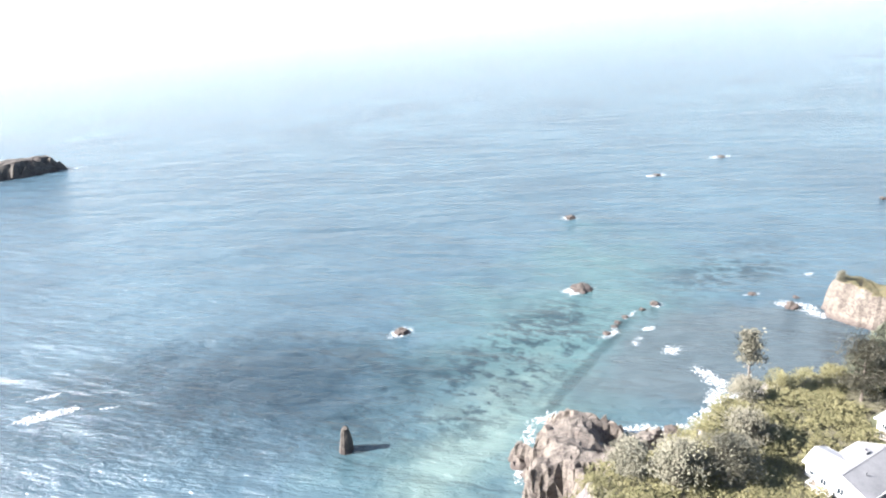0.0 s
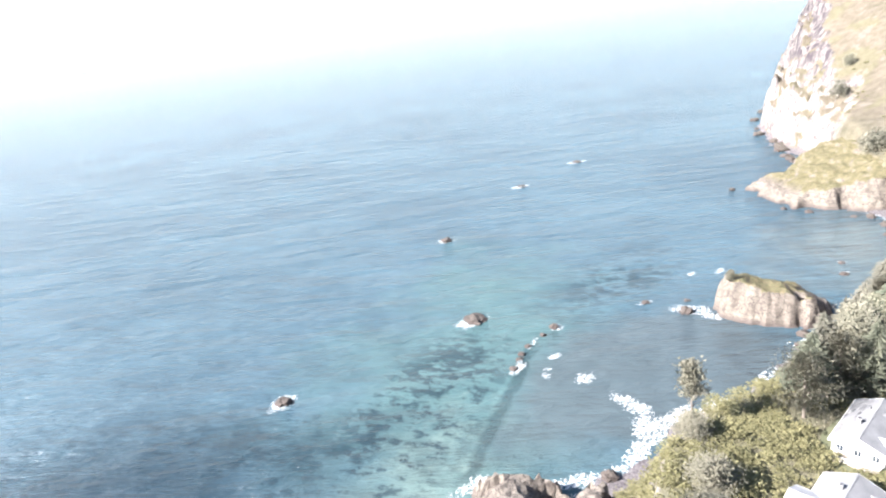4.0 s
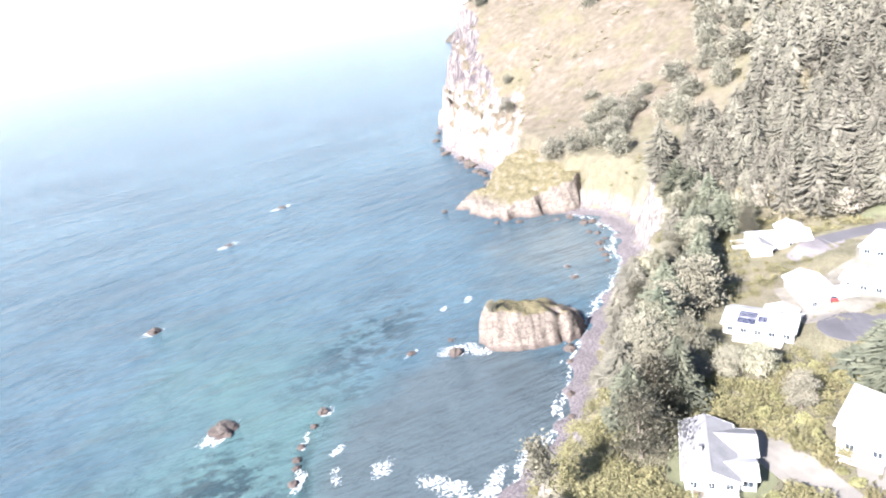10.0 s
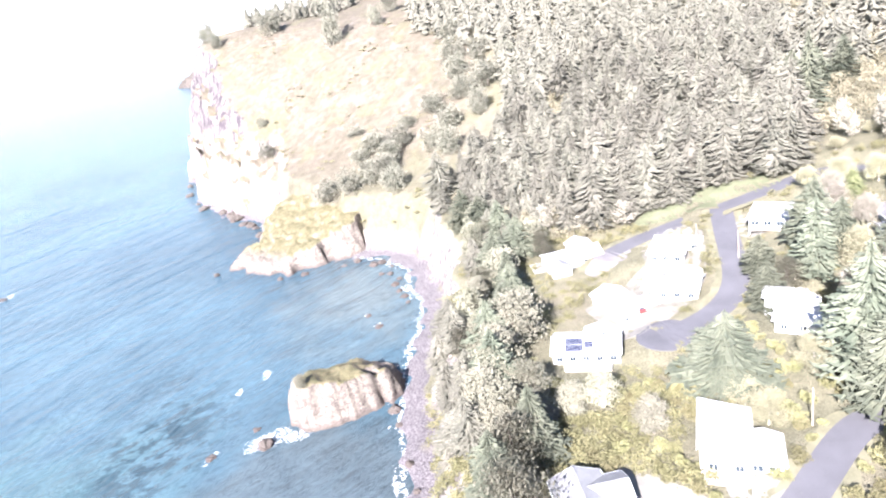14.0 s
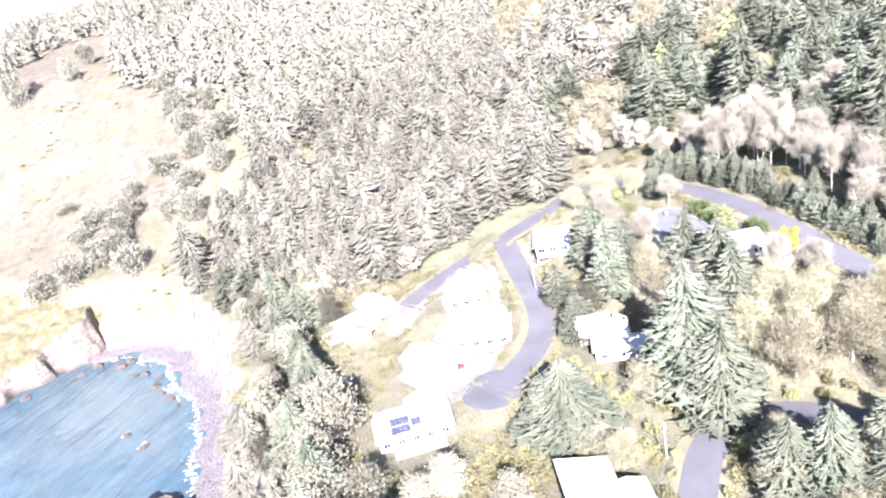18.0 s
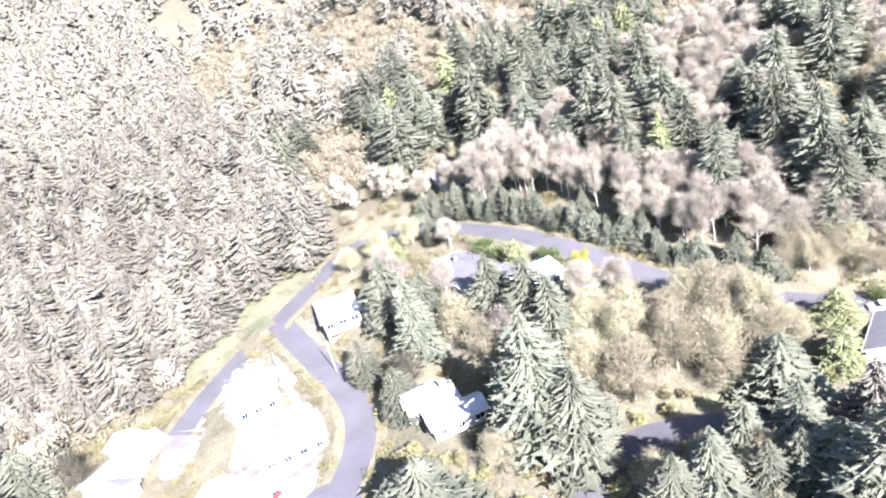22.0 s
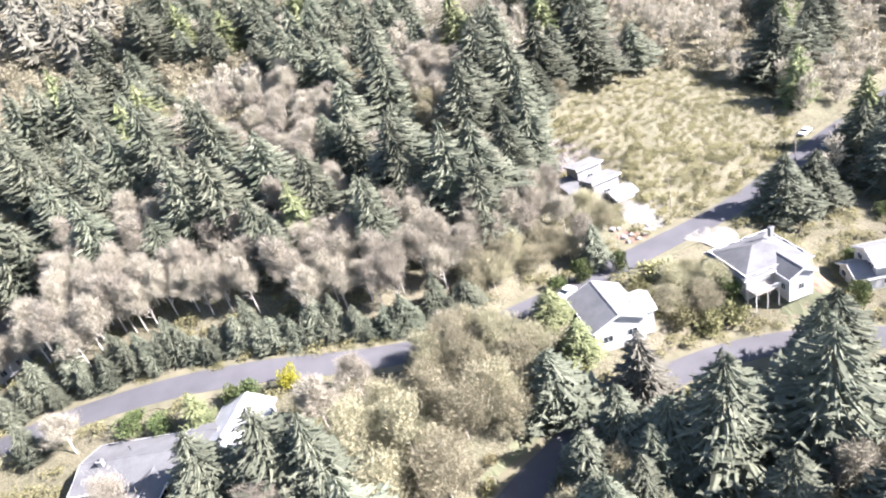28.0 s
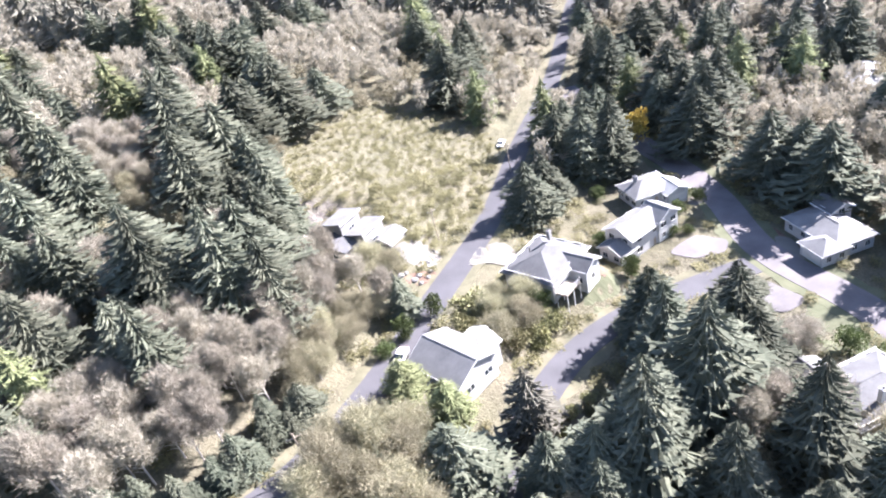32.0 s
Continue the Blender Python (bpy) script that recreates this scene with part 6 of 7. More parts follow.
def block(root, cx, cy, L, W, h, roof, wall_mat, roof_mat, pitch=0.45, turn=0, base=-1.2, windows=1.0, garage=-1, over=0.5, z0=0.0, door=-1, seed=0):
    """One wing of a house: four walls with windows, and its roof. turn: 0 for a ridge along x, 90 along y."""
    rng = random.Random(seed + int(L * 10 + W * 7))
    B = Matrix.Translation((cx, cy, z0)) @ Matrix.Rotation(radians(turn), 4, "Z")
    storeys = 2 if h > 4.4 else 1
    sides = [(L, Matrix.Translation((-L / 2, -W / 2, 0))), (W, Matrix.Translation((L / 2, -W / 2, 0)) @ Matrix.Rotation(radians(90), 4, "Z")),
             (L, Matrix.Translation((L / 2, W / 2, 0)) @ Matrix.Rotation(radians(180), 4, "Z")), (W, Matrix.Translation((-L / 2, W / 2, 0)) @ Matrix.Rotation(radians(-90), 4, "Z"))]
    for i, (ln, m) in enumerate(sides):
        ops, kinds = [], []
        if i == garage:
            ops.append((ln / 2 - 2.4, ln / 2 + 2.4, 0.05, 2.25))
            kinds.append("garage_door")
        n = max(1, round(ln / 3.4 * windows))
        for s in range(storeys):
            if i == garage and s == 0:
                continue
            for k, o in enumerate(opening_row(ln, 0.9 + 2.75 * s, n, rng.choice((1.1, 1.4, 1.8)) if ln / n > 2.4 else 0.9, 1.3)):
                if i == door and s == 0 and k == n // 2:
                    mid = (o[0] + o[1]) / 2
                    ops.append((mid - 0.5, mid + 0.5, 0.0, 2.05))
                    kinds.append("door")
                else:
                    ops.append(o)
                    kinds.append("window")
        short = 0.2 if i % 2 else 0.0
        bm = wall_panel(ln, base, h, ops, short)
        part("wall", moved(bm, B @ m), wall_mat, root)
        for (a, b, c, d), kind in zip(ops, kinds):
            if kind == "window":
                t = 0.09
                fr = part("window", moved(boxes([(a - t, b + t, -0.05, 0.08, d, d + t), (a - t - 0.05, b + t + 0.05, -0.1, 0.08, c - t, c), (a - t, a, -0.05, 0.08, c, d), (b, b + t, -0.05, 0.08, c, d),
                                                 ((a + b) / 2 - 0.03, (a + b) / 2 + 0.03, -0.01, 0.06, c, d)]), B @ m), M_TRIM, root, "white-framed window")
                part("pane", moved(boxes([(a, b, 0.07, 0.09, c, d)]), B @ m), M_GLASS, fr)
            elif kind == "door":
                dr = part("door", moved(boxes([(a, b, 0.06, 0.12, c, d), (a + 0.15, b - 0.15, 0.035, 0.06, c + 0.2, c + 0.9), (a + 0.15, b - 0.15, 0.035, 0.06, c + 1.1, d - 0.15)]), B @ m), M_WOOD, root, "panelled wooden front door")
                part("door_handle", moved(boxes([(b - 0.12, b - 0.06, 0.0, 0.06, 0.98, 1.06)]), B @ m), M_DARK, dr)
            else:
                part("garage_door", moved(boxes([(a, b, 0.05, 0.1, c + k * 0.55, c + k * 0.55 + 0.53) for k in range(4)]), B @ m), M_TRIM, root, "white sectional garage door")
    t = 0.18
    hl, hw = L / 2 + over, W / 2 + over
    rise = (W / 2) * pitch
    eave = h - over * pitch
    if roof == "gable":
        for s in (-1, 1):
            v = [(-hl, s * hw, eave), (hl, s * hw, eave), (hl, 0, h + rise), (-hl, 0, h + rise)]
            bm = solid([(x, y, z + 0.02) for x, y, z in v] + [(x, y, z + t + 0.02) for x, y, z in v], [(0, 1, 2, 3), (4, 5, 6, 7), (0, 1, 5, 4), (1, 2, 6, 5), (2, 3, 7, 6), (3, 0, 4, 7)])
            part("roof_slope", moved(bm, B), roof_mat, root)
            part("gutter", moved(boxes([(-hl, hl, s * hw - 0.07 + s * 0.08, s * hw + 0.07 + s * 0.08, eave + 0.02, eave + 0.16)]), B), M_TRIM, root, "white eaves gutter")
            g = s * (L / 2)
            bm = solid([(g, -W / 2, h), (g, W / 2, h), (g, 0, h + rise), (g - s * 0.2, -W / 2, h), (g - s * 0.2, W / 2, h), (g - s * 0.2, 0, h + rise)], [(0, 1, 2), (3, 5, 4), (0, 3, 4, 1), (1, 4, 5, 2), (2, 5, 3, 0)])
            part("gable", moved(bm, B), wall_mat, root)
            for q in (-1, 1):
                bm = solid([(s * hl, q * hw, eave - 0.12), (s * hl, 0, h + rise - 0.12), (s * hl, 0, h + rise + 0.22), (s * hl, q * hw, eave + 0.22), (s * (hl + 0.06), q * hw, eave - 0.12), (s * (hl + 0.06), 0, h + rise - 0.12), (s * (hl + 0.06), 0, h + rise + 0.22), (s * (hl + 0.06), q * hw, eave + 0.22)],
                           [(0, 1, 2, 3), (4, 5, 6, 7), (0, 1, 5, 4), (1, 2, 6, 5), (2, 3, 7, 6), (3, 0, 4, 7)])
                part("bargeboard", moved(bm, B), M_TRIM, root, "white bargeboard")
        part("ridge_cap", moved(boxes([(-hl, hl, -0.14, 0.14, h + rise + t - 0.04, h + rise + t + 0.05)], 0.02), B), roof_mat, root)
    elif roof == "hip":
        rl = max(0.3, hl - hw)
        top = h + hw * pitch - over * pitch
        c = [(-hl, -hw, eave), (hl, -hw, eave), (hl, hw, eave), (-hl, hw, eave)]
        r = [(-rl, 0, top), (rl, 0, top)]
        for f in ([c[0], c[1], r[1], r[0]], [c[1], c[2], r[1]], [c[2], c[3], r[0], r[1]], [c[3], c[0], r[0]]):
            n = len(f)
            bm = solid([(x, y, z + 0.02) for x, y, z in f] + [(x, y, z + t + 0.02) for x, y, z in f], [tuple(range(n)), tuple(range(n, 2 * n))] + [(i, (i + 1) % n, n + (i + 1) % n, n + i) for i in range(n)])
            part("roof_slope", moved(bm, B), roof_mat, root)
        bars = [(-hl - 0.12, hl + 0.12, s * hw - 0.07 + s * 0.06, s * hw + 0.07 + s * 0.06, eave + 0.02, eave + 0.17) for s in (-1, 1)]
        for q in bars:
            part("gutter", moved(boxes([q]), B), M_TRIM, root, "white eaves gutter")
        part("ridge_cap", moved(boxes([(-rl, rl, -0.14, 0.14, top + t - 0.03, top + t + 0.06)], 0.02), B), roof_mat, root)
    else:
        a, b = h + (0.35 if roof == "shed" else 0.15), h + W * (0.24 if roof == "shed" else 0.02) + 0.15
        v = [(-hl, -hw, a), (hl, -hw, a), (hl, hw, b), (-hl, hw, b)]
        bm = solid(v + [(x, y, z + 0.28) for x, y, z in v], [(0, 1, 2, 3), (4, 5, 6, 7), (0, 1, 5, 4), (1, 2, 6, 5), (2, 3, 7, 6), (3, 0, 4, 7)])
        part("roof_slope", moved(bm, B), roof_mat, root)
        for s in (-1, 1):
            g = s * (L / 2 - 0.1)
            bm = solid([(g - 0.1, -W / 2, h), (g - 0.1, W / 2, h), (g - 0.1, W / 2, b - 0.0), (g - 0.1, -W / 2, a), (g + 0.1, -W / 2, h), (g + 0.1, W / 2, h), (g + 0.1, W / 2, b), (g + 0.1, -W / 2, a)], [(0, 1, 2, 3), (4, 5, 6, 7), (0, 1, 5, 4), (1, 2, 6, 5), (2, 3, 7, 6), (3, 0, 4, 7)])
            part("gable", moved(bm, B), wall_mat, root)
        part("fascia", moved(boxes([(-hl, hl, hw - 0.04, hw + 0.04, b - 0.3, b + 0.25)]), B), M_TRIM, root, "white fascia board")
        part("clerestory_wall", moved(boxes([(-L / 2 + 0.2, L / 2 - 0.2, W / 2 - 0.2, W / 2, h, b)]), B), wall_mat, root)
    return h + rise


def chimney(root, x, y, z0, z1, material=None):
    ch = part("chimney", boxes([(x - 0.45, x + 0.45, y - 0.35, y + 0.35, z0, z1), (x - 0.52, x + 0.52, y - 0.42, y + 0.42, z1, z1 + 0.15)], 0.02), material or M_WALL_GREY, root, "square chimney")
    part("flue", boxes([(x - 0.15, x + 0.15, y - 0.15, y + 0.15, z1 + 0.15, z1 + 0.45)]), M_DARK, ch)


def vent(root, x, y, z):
    v, f = tube([(x, y, z - 0.4), (x, y, z + 0.45)], [0.09, 0.09], 8)
    o = new("vent_pipe", mesh_of("vent_pipe", v, f, M_DARK))
    o.parent = root


def skylight(root, x, y, z, tilt):
    m = Matrix.Translation((x, y, z)) @ Matrix.Rotation(tilt, 4, "X")
    sk = part("skylight", moved(boxes([(-0.6, 0.6, -0.45, -0.37, 0, 0.14), (-0.6, 0.6, 0.37, 0.45, 0, 0.14), (-0.6, -0.52, -0.37, 0.37, 0, 0.14), (0.52, 0.6, -0.37, 0.37, 0, 0.14)]), m), M_TRIM, root)
    part("pane", moved(boxes([(-0.52, 0.52, -0.37, 0.37, 0.06, 0.1)]), m), M_GLASS, sk)


def deck(root, x0, x1, y0, y1, z, rails="nsew", material=None):
    """A timber deck on posts, with a balustrade on the sides named."""
    d = part("deck", boxes([(x0, x1, y0, y1, z - 0.28, z - 0.05)]), material or M_WOOD, root, "timber deck")
    for i in range(int((y1 - y0) / 0.3)):
        part("plank", boxes([(x0 - 0.03, x1 + 0.03, y0 + i * 0.3, min(y1, y0 + i * 0.3 + 0.28), z - 0.05, z)]), material or M_WOOD, d)
    for px in (x0 + 0.1, (x0 + x1) / 2, x1 - 0.1):
        for py in (y0 + 0.1, y1 - 0.1):
            part("deck_post", boxes([(px - 0.07, px + 0.07, py - 0.07, py + 0.07, -1.5, z - 0.06)]), M_TRIM, d)
    runs = {"s": ((x0, y0), (x1, y0)), "n": ((x0, y1), (x1, y1)), "w": ((x0, y0), (x0, y1)), "e": ((x1, y0), (x1, y1))}
    for k in rails:
        (ax, ay), (bx, by) = runs[k]
        ln = math.hypot(bx - ax, by - ay)
        m = Matrix.Translation((ax, ay, z)) @ Matrix.Rotation(math.atan2(by - ay, bx - ax), 4, "Z")
        n = max(2, int(ln / 0.35))
        part("railing", moved(boxes([(0, ln, -0.04, 0.04, 0.95, 1.02), (0, ln, -0.03, 0.03, 0.1, 0.15)] + [(ln * i / n - 0.025, ln * i / n + 0.025, -0.025, 0.025, 0, 0.95) for i in range(n + 1)]), m), M_TRIM, d, "white balustrade")


def home(label, x, y, angle, level):
    root = new("house")
    root.matrix_basis = pose(x, y, level, 0, 0, angle)
    return tagged(root, label, "house", "houses above the cove")


# the white house on the bluff
r = home("white gabled house with a sea-facing deck", 98, 112, 28, 20.8)
block(r, 0, 1.2, 16, 9, 3.0, "gable", M_WALL_WHITE, M_ROOF_PALE, 0.42, door=0)
block(r, 3.2, -3.4, 7, 7, 2.9, "gable", M_WALL_WHITE, M_ROOF_PALE, 0.45, turn=90, garage=3, seed=1)
block(r, -4.4, -3.4, 5.6, 5, 2.9, "gable", M_WALL_WHITE, M_ROOF_WHITE, 0.4, turn=90, seed=2)
deck(r, -11, -8.1, -3, 4.5, 0.5, "nsw")
chimney(r, -2.2, 2.8, 2.8, 5.4)
vent(r, 4, 2.4, 4.6)
skylight(r, 2, 4.0, 3.72, -0.4)
# the house next to it, nearer the point
r = home("white gabled house with a small railed balcony", 75.5, 97.5, 28, 20.8)
block(r, 0, 0.5, 14, 9.5, 3.2, "gable", M_WALL_WHITE, M_ROOF_PALE, 0.42, seed=21)
block(r, -2.6, 4.6, 6.4, 6.6, 3.2, "gable", M_WALL_WHITE, M_ROOF_WHITE, 0.45, turn=90, seed=22)
block(r, 4.4, -4.4, 6, 6, 2.9, "gable", M_WALL_WHITE, M_ROOF_PALE, 0.4, turn=90, garage=3, seed=23)
deck(r, -9.6, -7.1, 1.5, 5.5, 0.6, "nsw")
chimney(r, 2.4, 1.8, 2.9, 5.6)
vent(r, -3, -1.5, 4.8)
# its neighbour over the lane
r = home("large white house with a flat bleached roof and deck", 118, 90, 2, 22.6)
block(r, 0, 1.5, 14, 8.5, 3.4, "shed", M_WALL_WHITE, M_ROOF_WHITE, garage=0)
block(r, -2.4, -4.8, 8, 5.4, 2.7, "gable", M_WALL_WHITE, M_ROOF_WHITE, 0.3, seed=3, door=0)
deck(r, -10.2, -7.2, -2, 5, 0.6, "nsw")
vent(r, 3, 0, 4.8)
# the house with the solar panels
r = home("white house with solar panels on its roof", 149, 123, 8, 21.2)
block(r, 1.8, 0, 16, 10, 3.0, "gable", M_WALL_WHITE, M_ROOF_WHITE, 0.36, door=0, turn=90)
block(r, 6.6, -3.0, 6, 7, 2.8, "gable", M_WALL_CREAM, M_ROOF_WHITE, 0.36, garage=0, turn=0, seed=4)
for _px, _py, _n in ((-1.9, 1.2, 4), (0.1, 1.2, 4), (-0.9, -1.2, 2)):
    for _k in range(_n):
        bm = boxes([(-0.98, 0.98, -0.52, 0.52, 0, 0.05)])
        part("solar_panel", moved(bm, Matrix.Translation((_px, _py + _k * 1.07, 3.0 + (_px + 3.2) * 0.36 + 0.3)) @ Matrix.Rotation(-math.atan(0.36), 4, "Y")), M_SOLAR, r, "dark blue solar panel")
deck(r, -6.6, -3.3, -6, 5, 0.3, "nsw")
chimney(r, 1.2, -4, 4.0, 5.8)
# the one behind it
r = home("white house with stepped gable roofs", 170, 118, 38, 23.0)
block(r, 0, 0, 15, 8.4, 3.0, "gable", M_WALL_WHITE, M_ROOF_WHITE, 0.4, door=0)
block(r, -3.6, -4.6, 7, 5.6, 2.8, "gable", M_WALL_WHITE, M_ROOF_WHITE, 0.4, turn=90, garage=3, seed=5)
skylight(r, 2, 2.2, 4.0, -0.38)
# the house at the end of the road
r = home("rambling white house at the forest edge", 199, 137, -58, 24.2)
block(r, 0, 0, 17, 9, 3.0, "gable", M_WALL_WHITE, M_ROOF_WHITE, 0.4, door=0)
block(r, 5, 5.4, 8, 7, 3.2, "gable", M_WALL_CREAM, M_ROOF_WHITE, 0.45, turn=90, seed=6)
block(r, -6, -5, 7, 6, 2.8, "gable", M_WALL_CREAM, M_ROOF_PALE, 0.45, turn=90, garage=3, seed=7)
deck(r, -13, -8.6, -2, 3, 0.3, "nsw", M_CONCRETE)
chimney(r, 2, 1.4, 4.2, 6.2)
# two more between the roads
r = home("wide white house beside a concrete forecourt", 198, 107, -4, 27.6)
block(r, -1, 0, 14, 9.5, 3.0, "hip", M_WALL_WHITE, M_ROOF_WHITE, 0.34, garage=1)
block(r, 3, -5.0, 6.6, 5, 2.8, "gable", M_WALL_WHITE, M_ROOF_WHITE, 0.4, turn=90, door=3, seed=8)
vent(r, -2, 1.4, 4.4)
r = home("white house with a broad roof by the turning circle", 176, 104.5, -6, 25.6)
block(r, 0, 0, 13.5, 9.5, 3.1, "gable", M_WALL_WHITE, M_ROOF_WHITE, 0.32, turn=90, door=1)
block(r, 5.6, -2.4, 6, 6.4, 2.8, "gable", M_WALL_WHITE, M_ROOF_WHITE, 0.32, garage=0, seed=9)
chimney(r, -1.6, 2, 4.0, 5.6)
# the white house at the junction
r = home("white house with a wrap-round railed deck", 206, 80, -10, 33.6)
block(r, 0, 0, 13, 9.4, 3.0, "hip", M_WALL_WHITE, M_ROOF_WHITE, 0.36, door=2)
deck(r, -8.6, -6.7, -4.5, 4.5, 0.4, "nsw")
vent(r, 1, 1, 4.8)
# grey and white roofs below the conifers
r = home("white house with several small grey roofs", 158, 77, -10, 27.6)
block(r, 0, 0, 12, 7.4, 3.2, "gable", M_WALL_WHITE, M_ROOF_WHITE, 0.5, door=0)
block(r, -3.4, -4.2, 6, 5, 3.0, "gable", M_WALL_WHITE, M_ROOF_WHITE, 0.5, turn=90, seed=10)
block(r, 4.0, 4.2, 5, 5, 4.8, "gable", M_WALL_WHITE, M_ROOF_PALE, 0.5, turn=90, seed=11)
chimney(r, 3, -1.5, 4.2, 6.4)
# the two beside the main road
r = home("long house with a low grey roof", 183, 51, 8, 39.3)
block(r, 0, 0.4, 17, 9.0, 2.7, "gable", M_WALL_WHITE, M_ROOF_GREY, 0.28, door=0, over=0.8)
block(r, -4.6, 5.0, 6.6, 5, 2.6, "gable", M_WALL_WHITE, M_ROOF_GREY, 0.28, turn=90, seed=12, over=0.6)
vent(r, 1.5, -1.6, 4.0)
chimney(r, 5, 1.2, 3.2, 4.8)
r = home("white-roofed house with a pillared porch", 167, 45, 2, 39.3)
block(r, 0.6, 0, 10.5, 8.6, 3.0, "gable", M_WALL_WHITE, M_ROOF_WHITE, 0.42, turn=90, door=0)
block(r, 5.4, 1.6, 4.6, 6, 2.8, "gable", M_WALL_GREY, M_ROOF_GREY, 0.45, seed=13)
deck(r, -4.2, 5.0, 5.4, 8.4, 0.1, "n")
# up among the trees
r = home("small white house among bare alders", 234, 27, -14, 44.5)
block(r, 0, 0, 14, 7.6, 3.0, "gable", M_WALL_WHITE, M_ROOF_PALE, 0.3, door=0)
# the modern house under the grassy knoll
r = home("modern grey house with stepped shed roofs", 110, -34, 32, 35.2)
block(r, -0.5, -3.4, 6.6, 5.2, 5.8, "shed", M_WALL_GREY, M_ROOF_PALE, windows=0.7)
block(r, -1.3, 1.9, 7.0, 5.4, 3.6, "shed", M_WALL_GREY, M_ROOF_PALE, windows=0.7, seed=14, base=-2.5)
block(r, 4.6, -0.5, 4.8, 6.8, 2.8, "shed", M_WALL_GREY, M_ROOF_GREY, windows=0.7, seed=15, turn=180, base=-2.5)
block(r, -3.8, 6.2, 5.4, 4.8, 2.7, "gable", M_WALL_GREY, M_ROOF_PALE, 0.35, garage=2, seed=16, base=-3, z0=-1.6)
deck(r, 1.6, 4.8, 3.1, 6.0, 0.9, "nse")
# the big hipped house below the main road
r = home("two-storey house with a broad grey hipped roof and balcony", 79.5, -4.5, 25, 27.0)
block(r, 0, 0, 13.4, 11.4, 4.5, "hip", M_WALL_WHITE, M_ROOF_GREY, 0.4, door=0, over=0.7, base=-2)
block(r, -2.0, 6.4, 6.5, 5, 4.3, "gable", M_WALL_WHITE, M_ROOF_GREY, 0.5, turn=90, seed=17)
deck(r, 2.0, 7.0, 6.4, 9.0, 2.7, "nse")
chimney(r, -4, -1, 6.6, 8.6)
vent(r, 2, -2, 7.6)
# the house between the road and the lane
r = home("white house with a pale gabled roof and terrace", 109, 11.5, 22, 29.8)
block(r, 0, 0, 11.5, 9.5, 4.2, "gable", M_WALL_WHITE, M_ROOF_PALE, 0.45, turn=90, door=2, windows=0.8)
block(r, -4.2, 1.6, 6, 6, 4.2, "gable", M_WALL_WHITE, M_ROOF_WHITE, 0.5, seed=18, windows=0.8)
block(r, 3.8, -3.6, 4.6, 5, 2.7, "hip", M_WALL_WHITE, M_ROOF_PALE, 0.35, seed=19, garage=0)
deck(r, -7.6, -4.4, -5, -1.6, 0.1, "w", M_CONCRETE)
# round the court
r = home("tall white house with a stepped gable and driveway", 53, -8, 10, 21.2)
block(r, 1.5, 0, 10, 7.6, 5.4, "gable", M_WALL_WHITE, M_ROOF_PALE, 0.5, door=2, windows=0.8)
block(r, -5.2, 1.4, 5.6, 6.4, 5.8, "gable", M_WALL_WHITE, M_ROOF_PALE, 0.55, turn=90, seed=20, windows=0.8)
block(r, 7.6, 0.6, 4.6, 6.4, 3.0, "gable", M_WALL_WHITE, M_ROOF_PALE, 0.5, seed=21, garage=2)
r = home("white-roofed house with a garage court", 38.6, -22, -8, 21.0)
block(r, 0, 0, 11, 8.6, 3.4, "hip", M_WALL_WHITE, M_ROOF_PALE, 0.42, door=2)
block(r, -4.4, 3.6, 6, 5.6, 3.0, "gable", M_WALL_WHITE, M_ROOF_WHITE, 0.45, turn=90, seed=22, garage=1)
chimney(r, 2.4, -1, 4.4, 6.2)
r = home("pale blue-grey house with low hipped roofs", 24.5, 17, 80, 20.4)
block(r, 0, 0, 14, 9, 3.2, "hip", M_WALL_WHITE, M_ROOF_PALE, 0.36, door=0)
block(r, 4.6, -5.0, 6, 6, 3.0, "hip", M_WALL_WHITE, M_ROOF_PALE, 0.38, seed=23, garage=0)
block(r, -4, 4.4, 5, 5, 4.8, "gable", M_WALL_WHITE, M_ROOF_GREY, 0.5, seed=24)
vent(r, 1, 1, 4.6)
r = home("large house with grey roofs and a white chimney", 59, 50.5, -6, 21.5)
block(r, 0, 0, 14, 10, 4.6, "hip", M_WALL_CREAM, M_ROOF_GREY, 0.42, door=0)
block(r, 4.2, -5.4, 6.4, 6, 4.2, "gable", M_WALL_CREAM, M_ROOF_GREY, 0.5, turn=90, seed=25)
block(r, -4.6, 5.6, 5.6, 5.4, 3.4, "gable", M_WALL_CREAM, M_ROOF_PALE, 0.5, turn=90, seed=26)
chimney(r, 1.4, 3.2, 5.4, 8.0, M_WALL_WHITE)
skylight(r, 2, -2.2, 6.1, 0.4)
# far ones along the main road and at the western edge
r = home("white house beside the far end of the road", -6, -152, 40, ground_at(-6, -152) + 0.2)
block(r, 0, 0, 12, 8, 3.2, "gable", M_WALL_WHITE, M_ROOF_PALE, 0.4, garage=0)
r = home("white house with a steep roof by the far road", -24, -170, 40, ground_at(-24, -170) + 0.2)
block(r, 0, 0, 10, 8, 5.0, "gable", M_WALL_WHITE, M_ROOF_PALE, 0.6, door=0)
r = home("long low house with a pale roof in the trees", -44, -26, 40, ground_at(-44, -26) + 0.4)
block(r, 0, 0, 18, 9, 3.0, "gable", M_WALL_WHITE, M_ROOF_PALE, 0.25, door=0, over=0.9)
r = home("white house with a grey roof at the street's end", 16, 33, 75, ground_at(16, 33) + 0.2)
block(r, 0, 0, 11, 8, 3.0, "hip", M_WALL_WHITE, M_ROOF_PALE, 0.4, door=0)


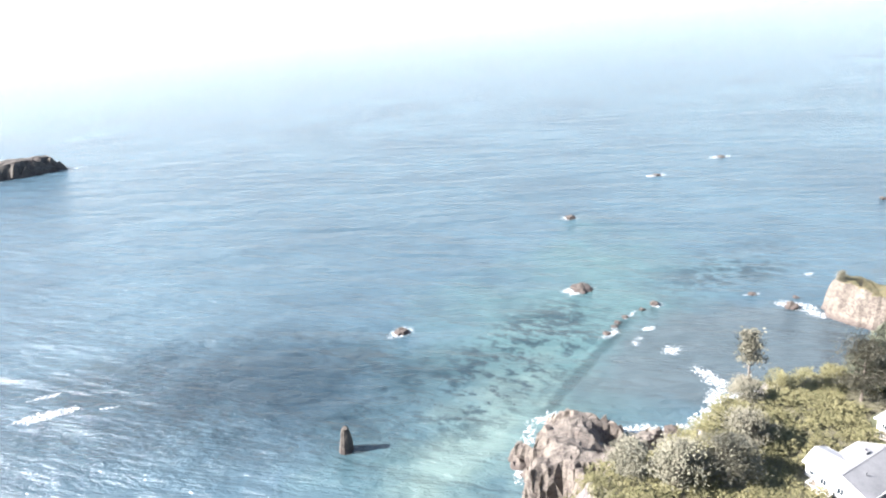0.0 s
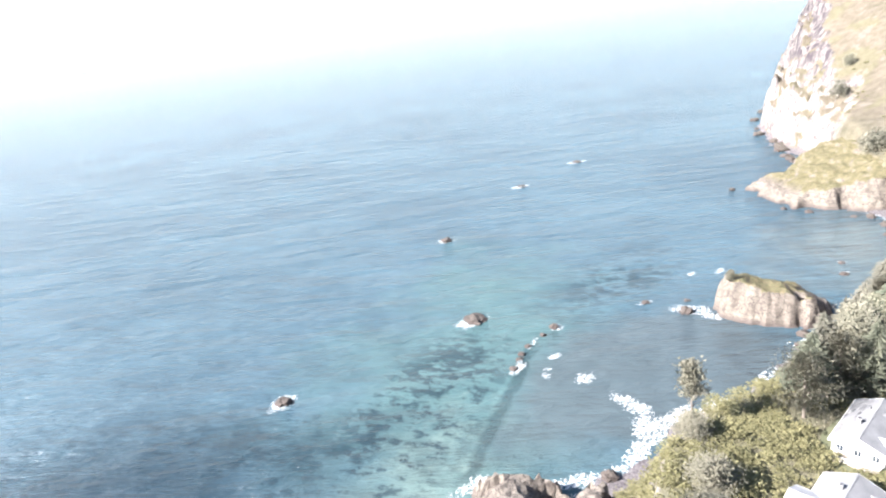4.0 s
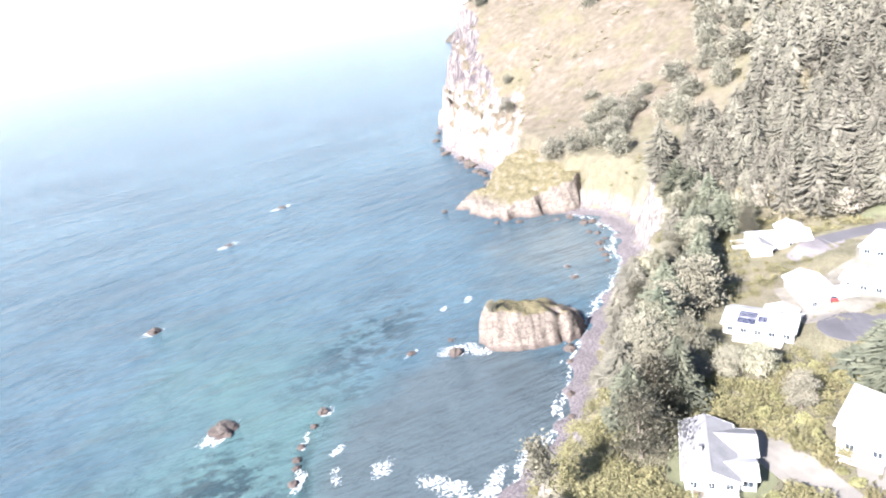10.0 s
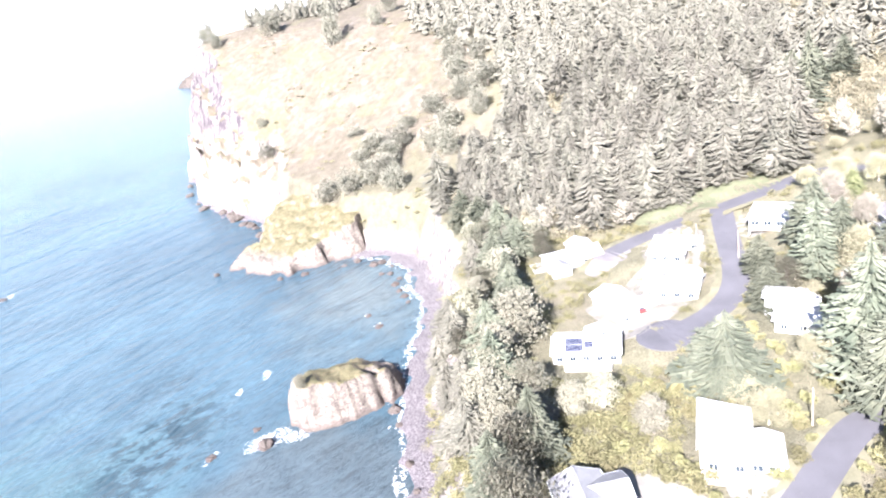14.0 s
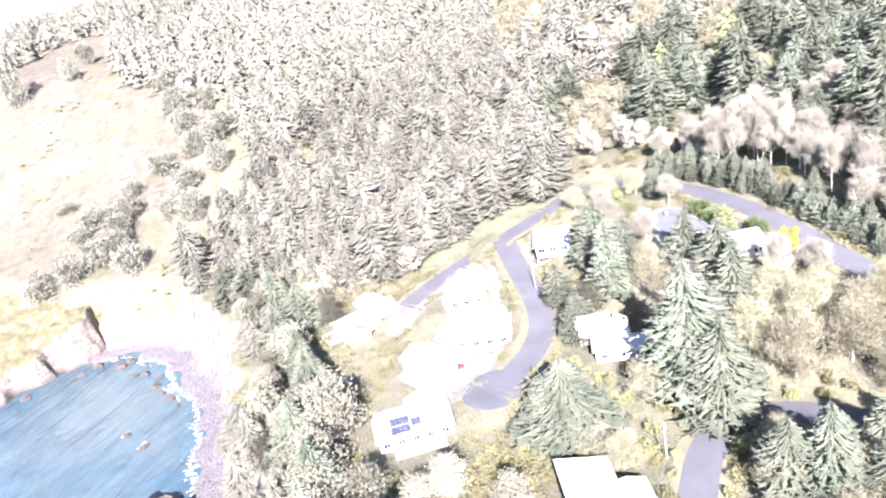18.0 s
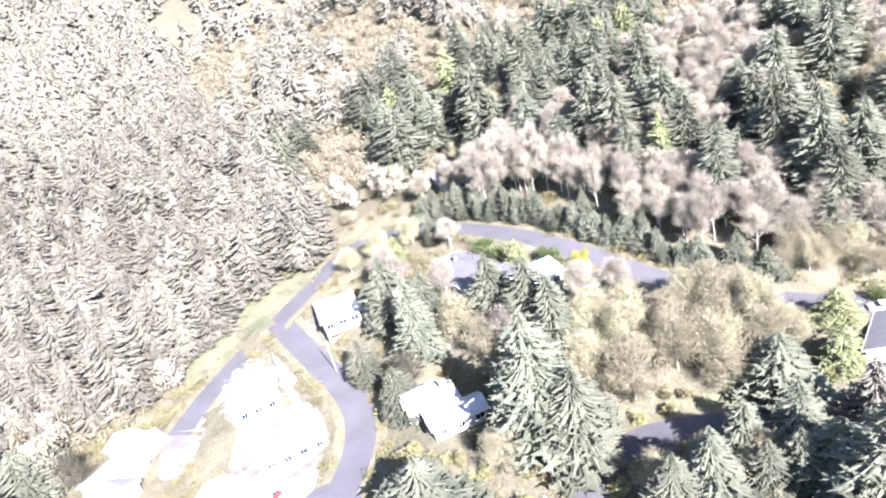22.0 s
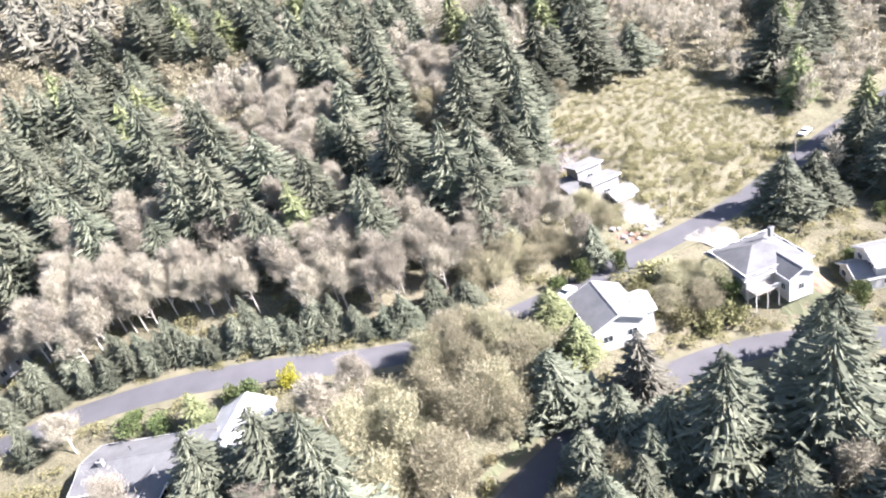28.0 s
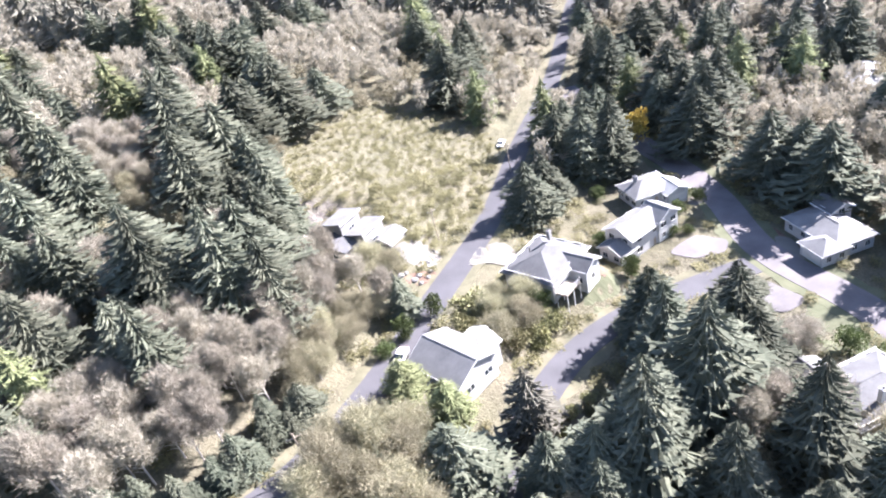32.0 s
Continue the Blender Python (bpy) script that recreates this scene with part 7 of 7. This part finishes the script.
# ---------------------------------------------------------------- drives, lawns and forecourts
for _i, (_x, _y) in enumerate(((101, -17.5), (102.5, -18.8), (104, -17.6), (105, -19.2), (99.6, -19.6), (106.4, -18.4), (103.2, -16.2), (98.6, -22.6))):
    bm = bmesh.new()
    bmesh.ops.create_icosphere(bm, subdivisions=2, radius=0.55 + 0.25 * (_i % 3) / 2)
    for v in bm.verts:
        v.co *= 1 + 0.3 * noise.noise(v.co * 2 + Vector((_i, 0, 0)))
        v.co.z *= 0.7
    o = tagged(part("garden_stone", bm, M_WALL_GREY), "rough grey garden stone on a bank", "stone", "garden stones")
    o.location = (_x, _y, ground_at(_x, _y) + 0.2)


# ---------------------------------------------------------------- cars, poles and wires
def car(paint, label, x, y, heading):
    root = tagged(new("car"), label, "car")
    z = ground_at(x, y) + 0.1
    root.matrix_basis = pose(x, y, z, 0, 0, heading)
    prof = [(-2.15, 0.35), (-2.2, 0.75), (-1.9, 0.92), (-0.9, 0.98), (1.2, 0.98), (2.05, 0.86), (2.2, 0.6), (2.15, 0.35)]
    w = 0.88
    n = len(prof)
    bm = solid([(a, -w, b) for a, b in prof] + [(a, w, b) for a, b in prof], [tuple(range(n)), tuple(range(n, 2 * n))] + [(i, (i + 1) % n, n + (i + 1) % n, n + i) for i in range(n)])
    bmesh.ops.bevel(bm, geom=bm.edges[:], offset=0.06, segments=2, affect="EDGES")
    part("body", bm, paint, root)
    cab = [(-1.75, 0.93), (-1.25, 1.42), (0.45, 1.45), (1.15, 0.97)]
    bm = solid([(a, -0.76, b) for a, b in cab] + [(a, 0.76, b) for a, b in cab], [(0, 1, 2, 3), (4, 5, 6, 7), (0, 1, 5, 4), (1, 2, 6, 5), (2, 3, 7, 6), (3, 0, 4, 7)])
    part("windows", bm, M_GLASS, root)
    part("roof", boxes([(-1.2, 0.42, -0.72, 0.72, 1.425, 1.49)], 0.03), paint, root)
    for sx in (-1.35, 1.35):
        for sy in (-1, 1):
            v, f = tube([(sx, sy * 0.68, 0.32), (sx, sy * 0.9, 0.32)], [0.32, 0.32], 16)
            wv = new("wheel", mesh_of("wheel", v, f + [tuple(range(15, -1, -1)), tuple(range(16, 32))], M_TYRE))
            wv.parent = root
            v, f = tube([(sx, sy * 0.9, 0.32), (sx, sy * 0.915, 0.32)], [0.2, 0.18], 12)
            rv = new("rim", mesh_of("rim", v, f + [tuple(range(11, -1, -1)), tuple(range(12, 24))], M_TRIM))
            rv.parent = wv
    for sy in (-0.6, 0.6):
        part("headlight", boxes([(2.12, 2.2, sy - 0.18, sy + 0.18, 0.62, 0.76)]), M_TRIM, root)
        part("tail_light", boxes([(-2.21, -2.14, sy - 0.16, sy + 0.16, 0.65, 0.8)]), M_CARRED, root)
    return root


car(M_CARRED, "small red car parked by a white house", 166.5, 112.2, 30)
car(M_CARWHITE, "white car parked on the road's edge", 53.0, -69.2, 46)
car(M_CARWHITE, "white car parked beside the gabled house", 116.2, 5.6, 50)


def pole(x, y, height, label="weathered wooden utility pole with a crossarm"):
    root = tagged(new("utility_pole"), label, "utility pole", "utility poles")
    root.location = (x, y, ground_at(x, y))
    v, f = tube([(0, 0, -1), (0, 0, height)], [0.16, 0.11], 8)
    o = new("pole", mesh_of("pole", v, f + [tuple(range(8, 16))], M_WOOD))
    o.parent = root
    part("crossarm", boxes([(-1.1, 1.1, -0.06, 0.06, height - 0.9, height - 0.76)]), M_WOOD, root)
    for k in (-0.95, 0, 0.95):
        part("insulator", boxes([(k - 0.05, k + 0.05, -0.05, 0.05, height - 0.76, height - 0.58)], 0.015), M_TRIM, root)
    return Vector((x, y, ground_at(x, y) + height - 0.6))


def wire(a, b, sag=0.8):
    pts = [a.lerp(b, i / 12) - Vector((0, 0, sag * 4 * (i / 12) * (1 - i / 12))) for i in range(13)]
    v, f = tube(pts, [0.025] * 13, 4)
    tagged(new("overhead_wire", mesh_of("overhead_wire", v, f, M_DARK)), "thin overhead wire between poles", "wire", "overhead wires")


_tops = [pole(137.0, 23.0, 8.5), pole(189, 88.6, 8), pole(198, 99.5, 7), pole(124, 77, 8), pole(104.5, 13.5, 8), pole(60, -52, 8.5), pole(92.5, -30, 8.5)]
wire(_tops[1], _tops[2])
wire(_tops[5], _tops[6])
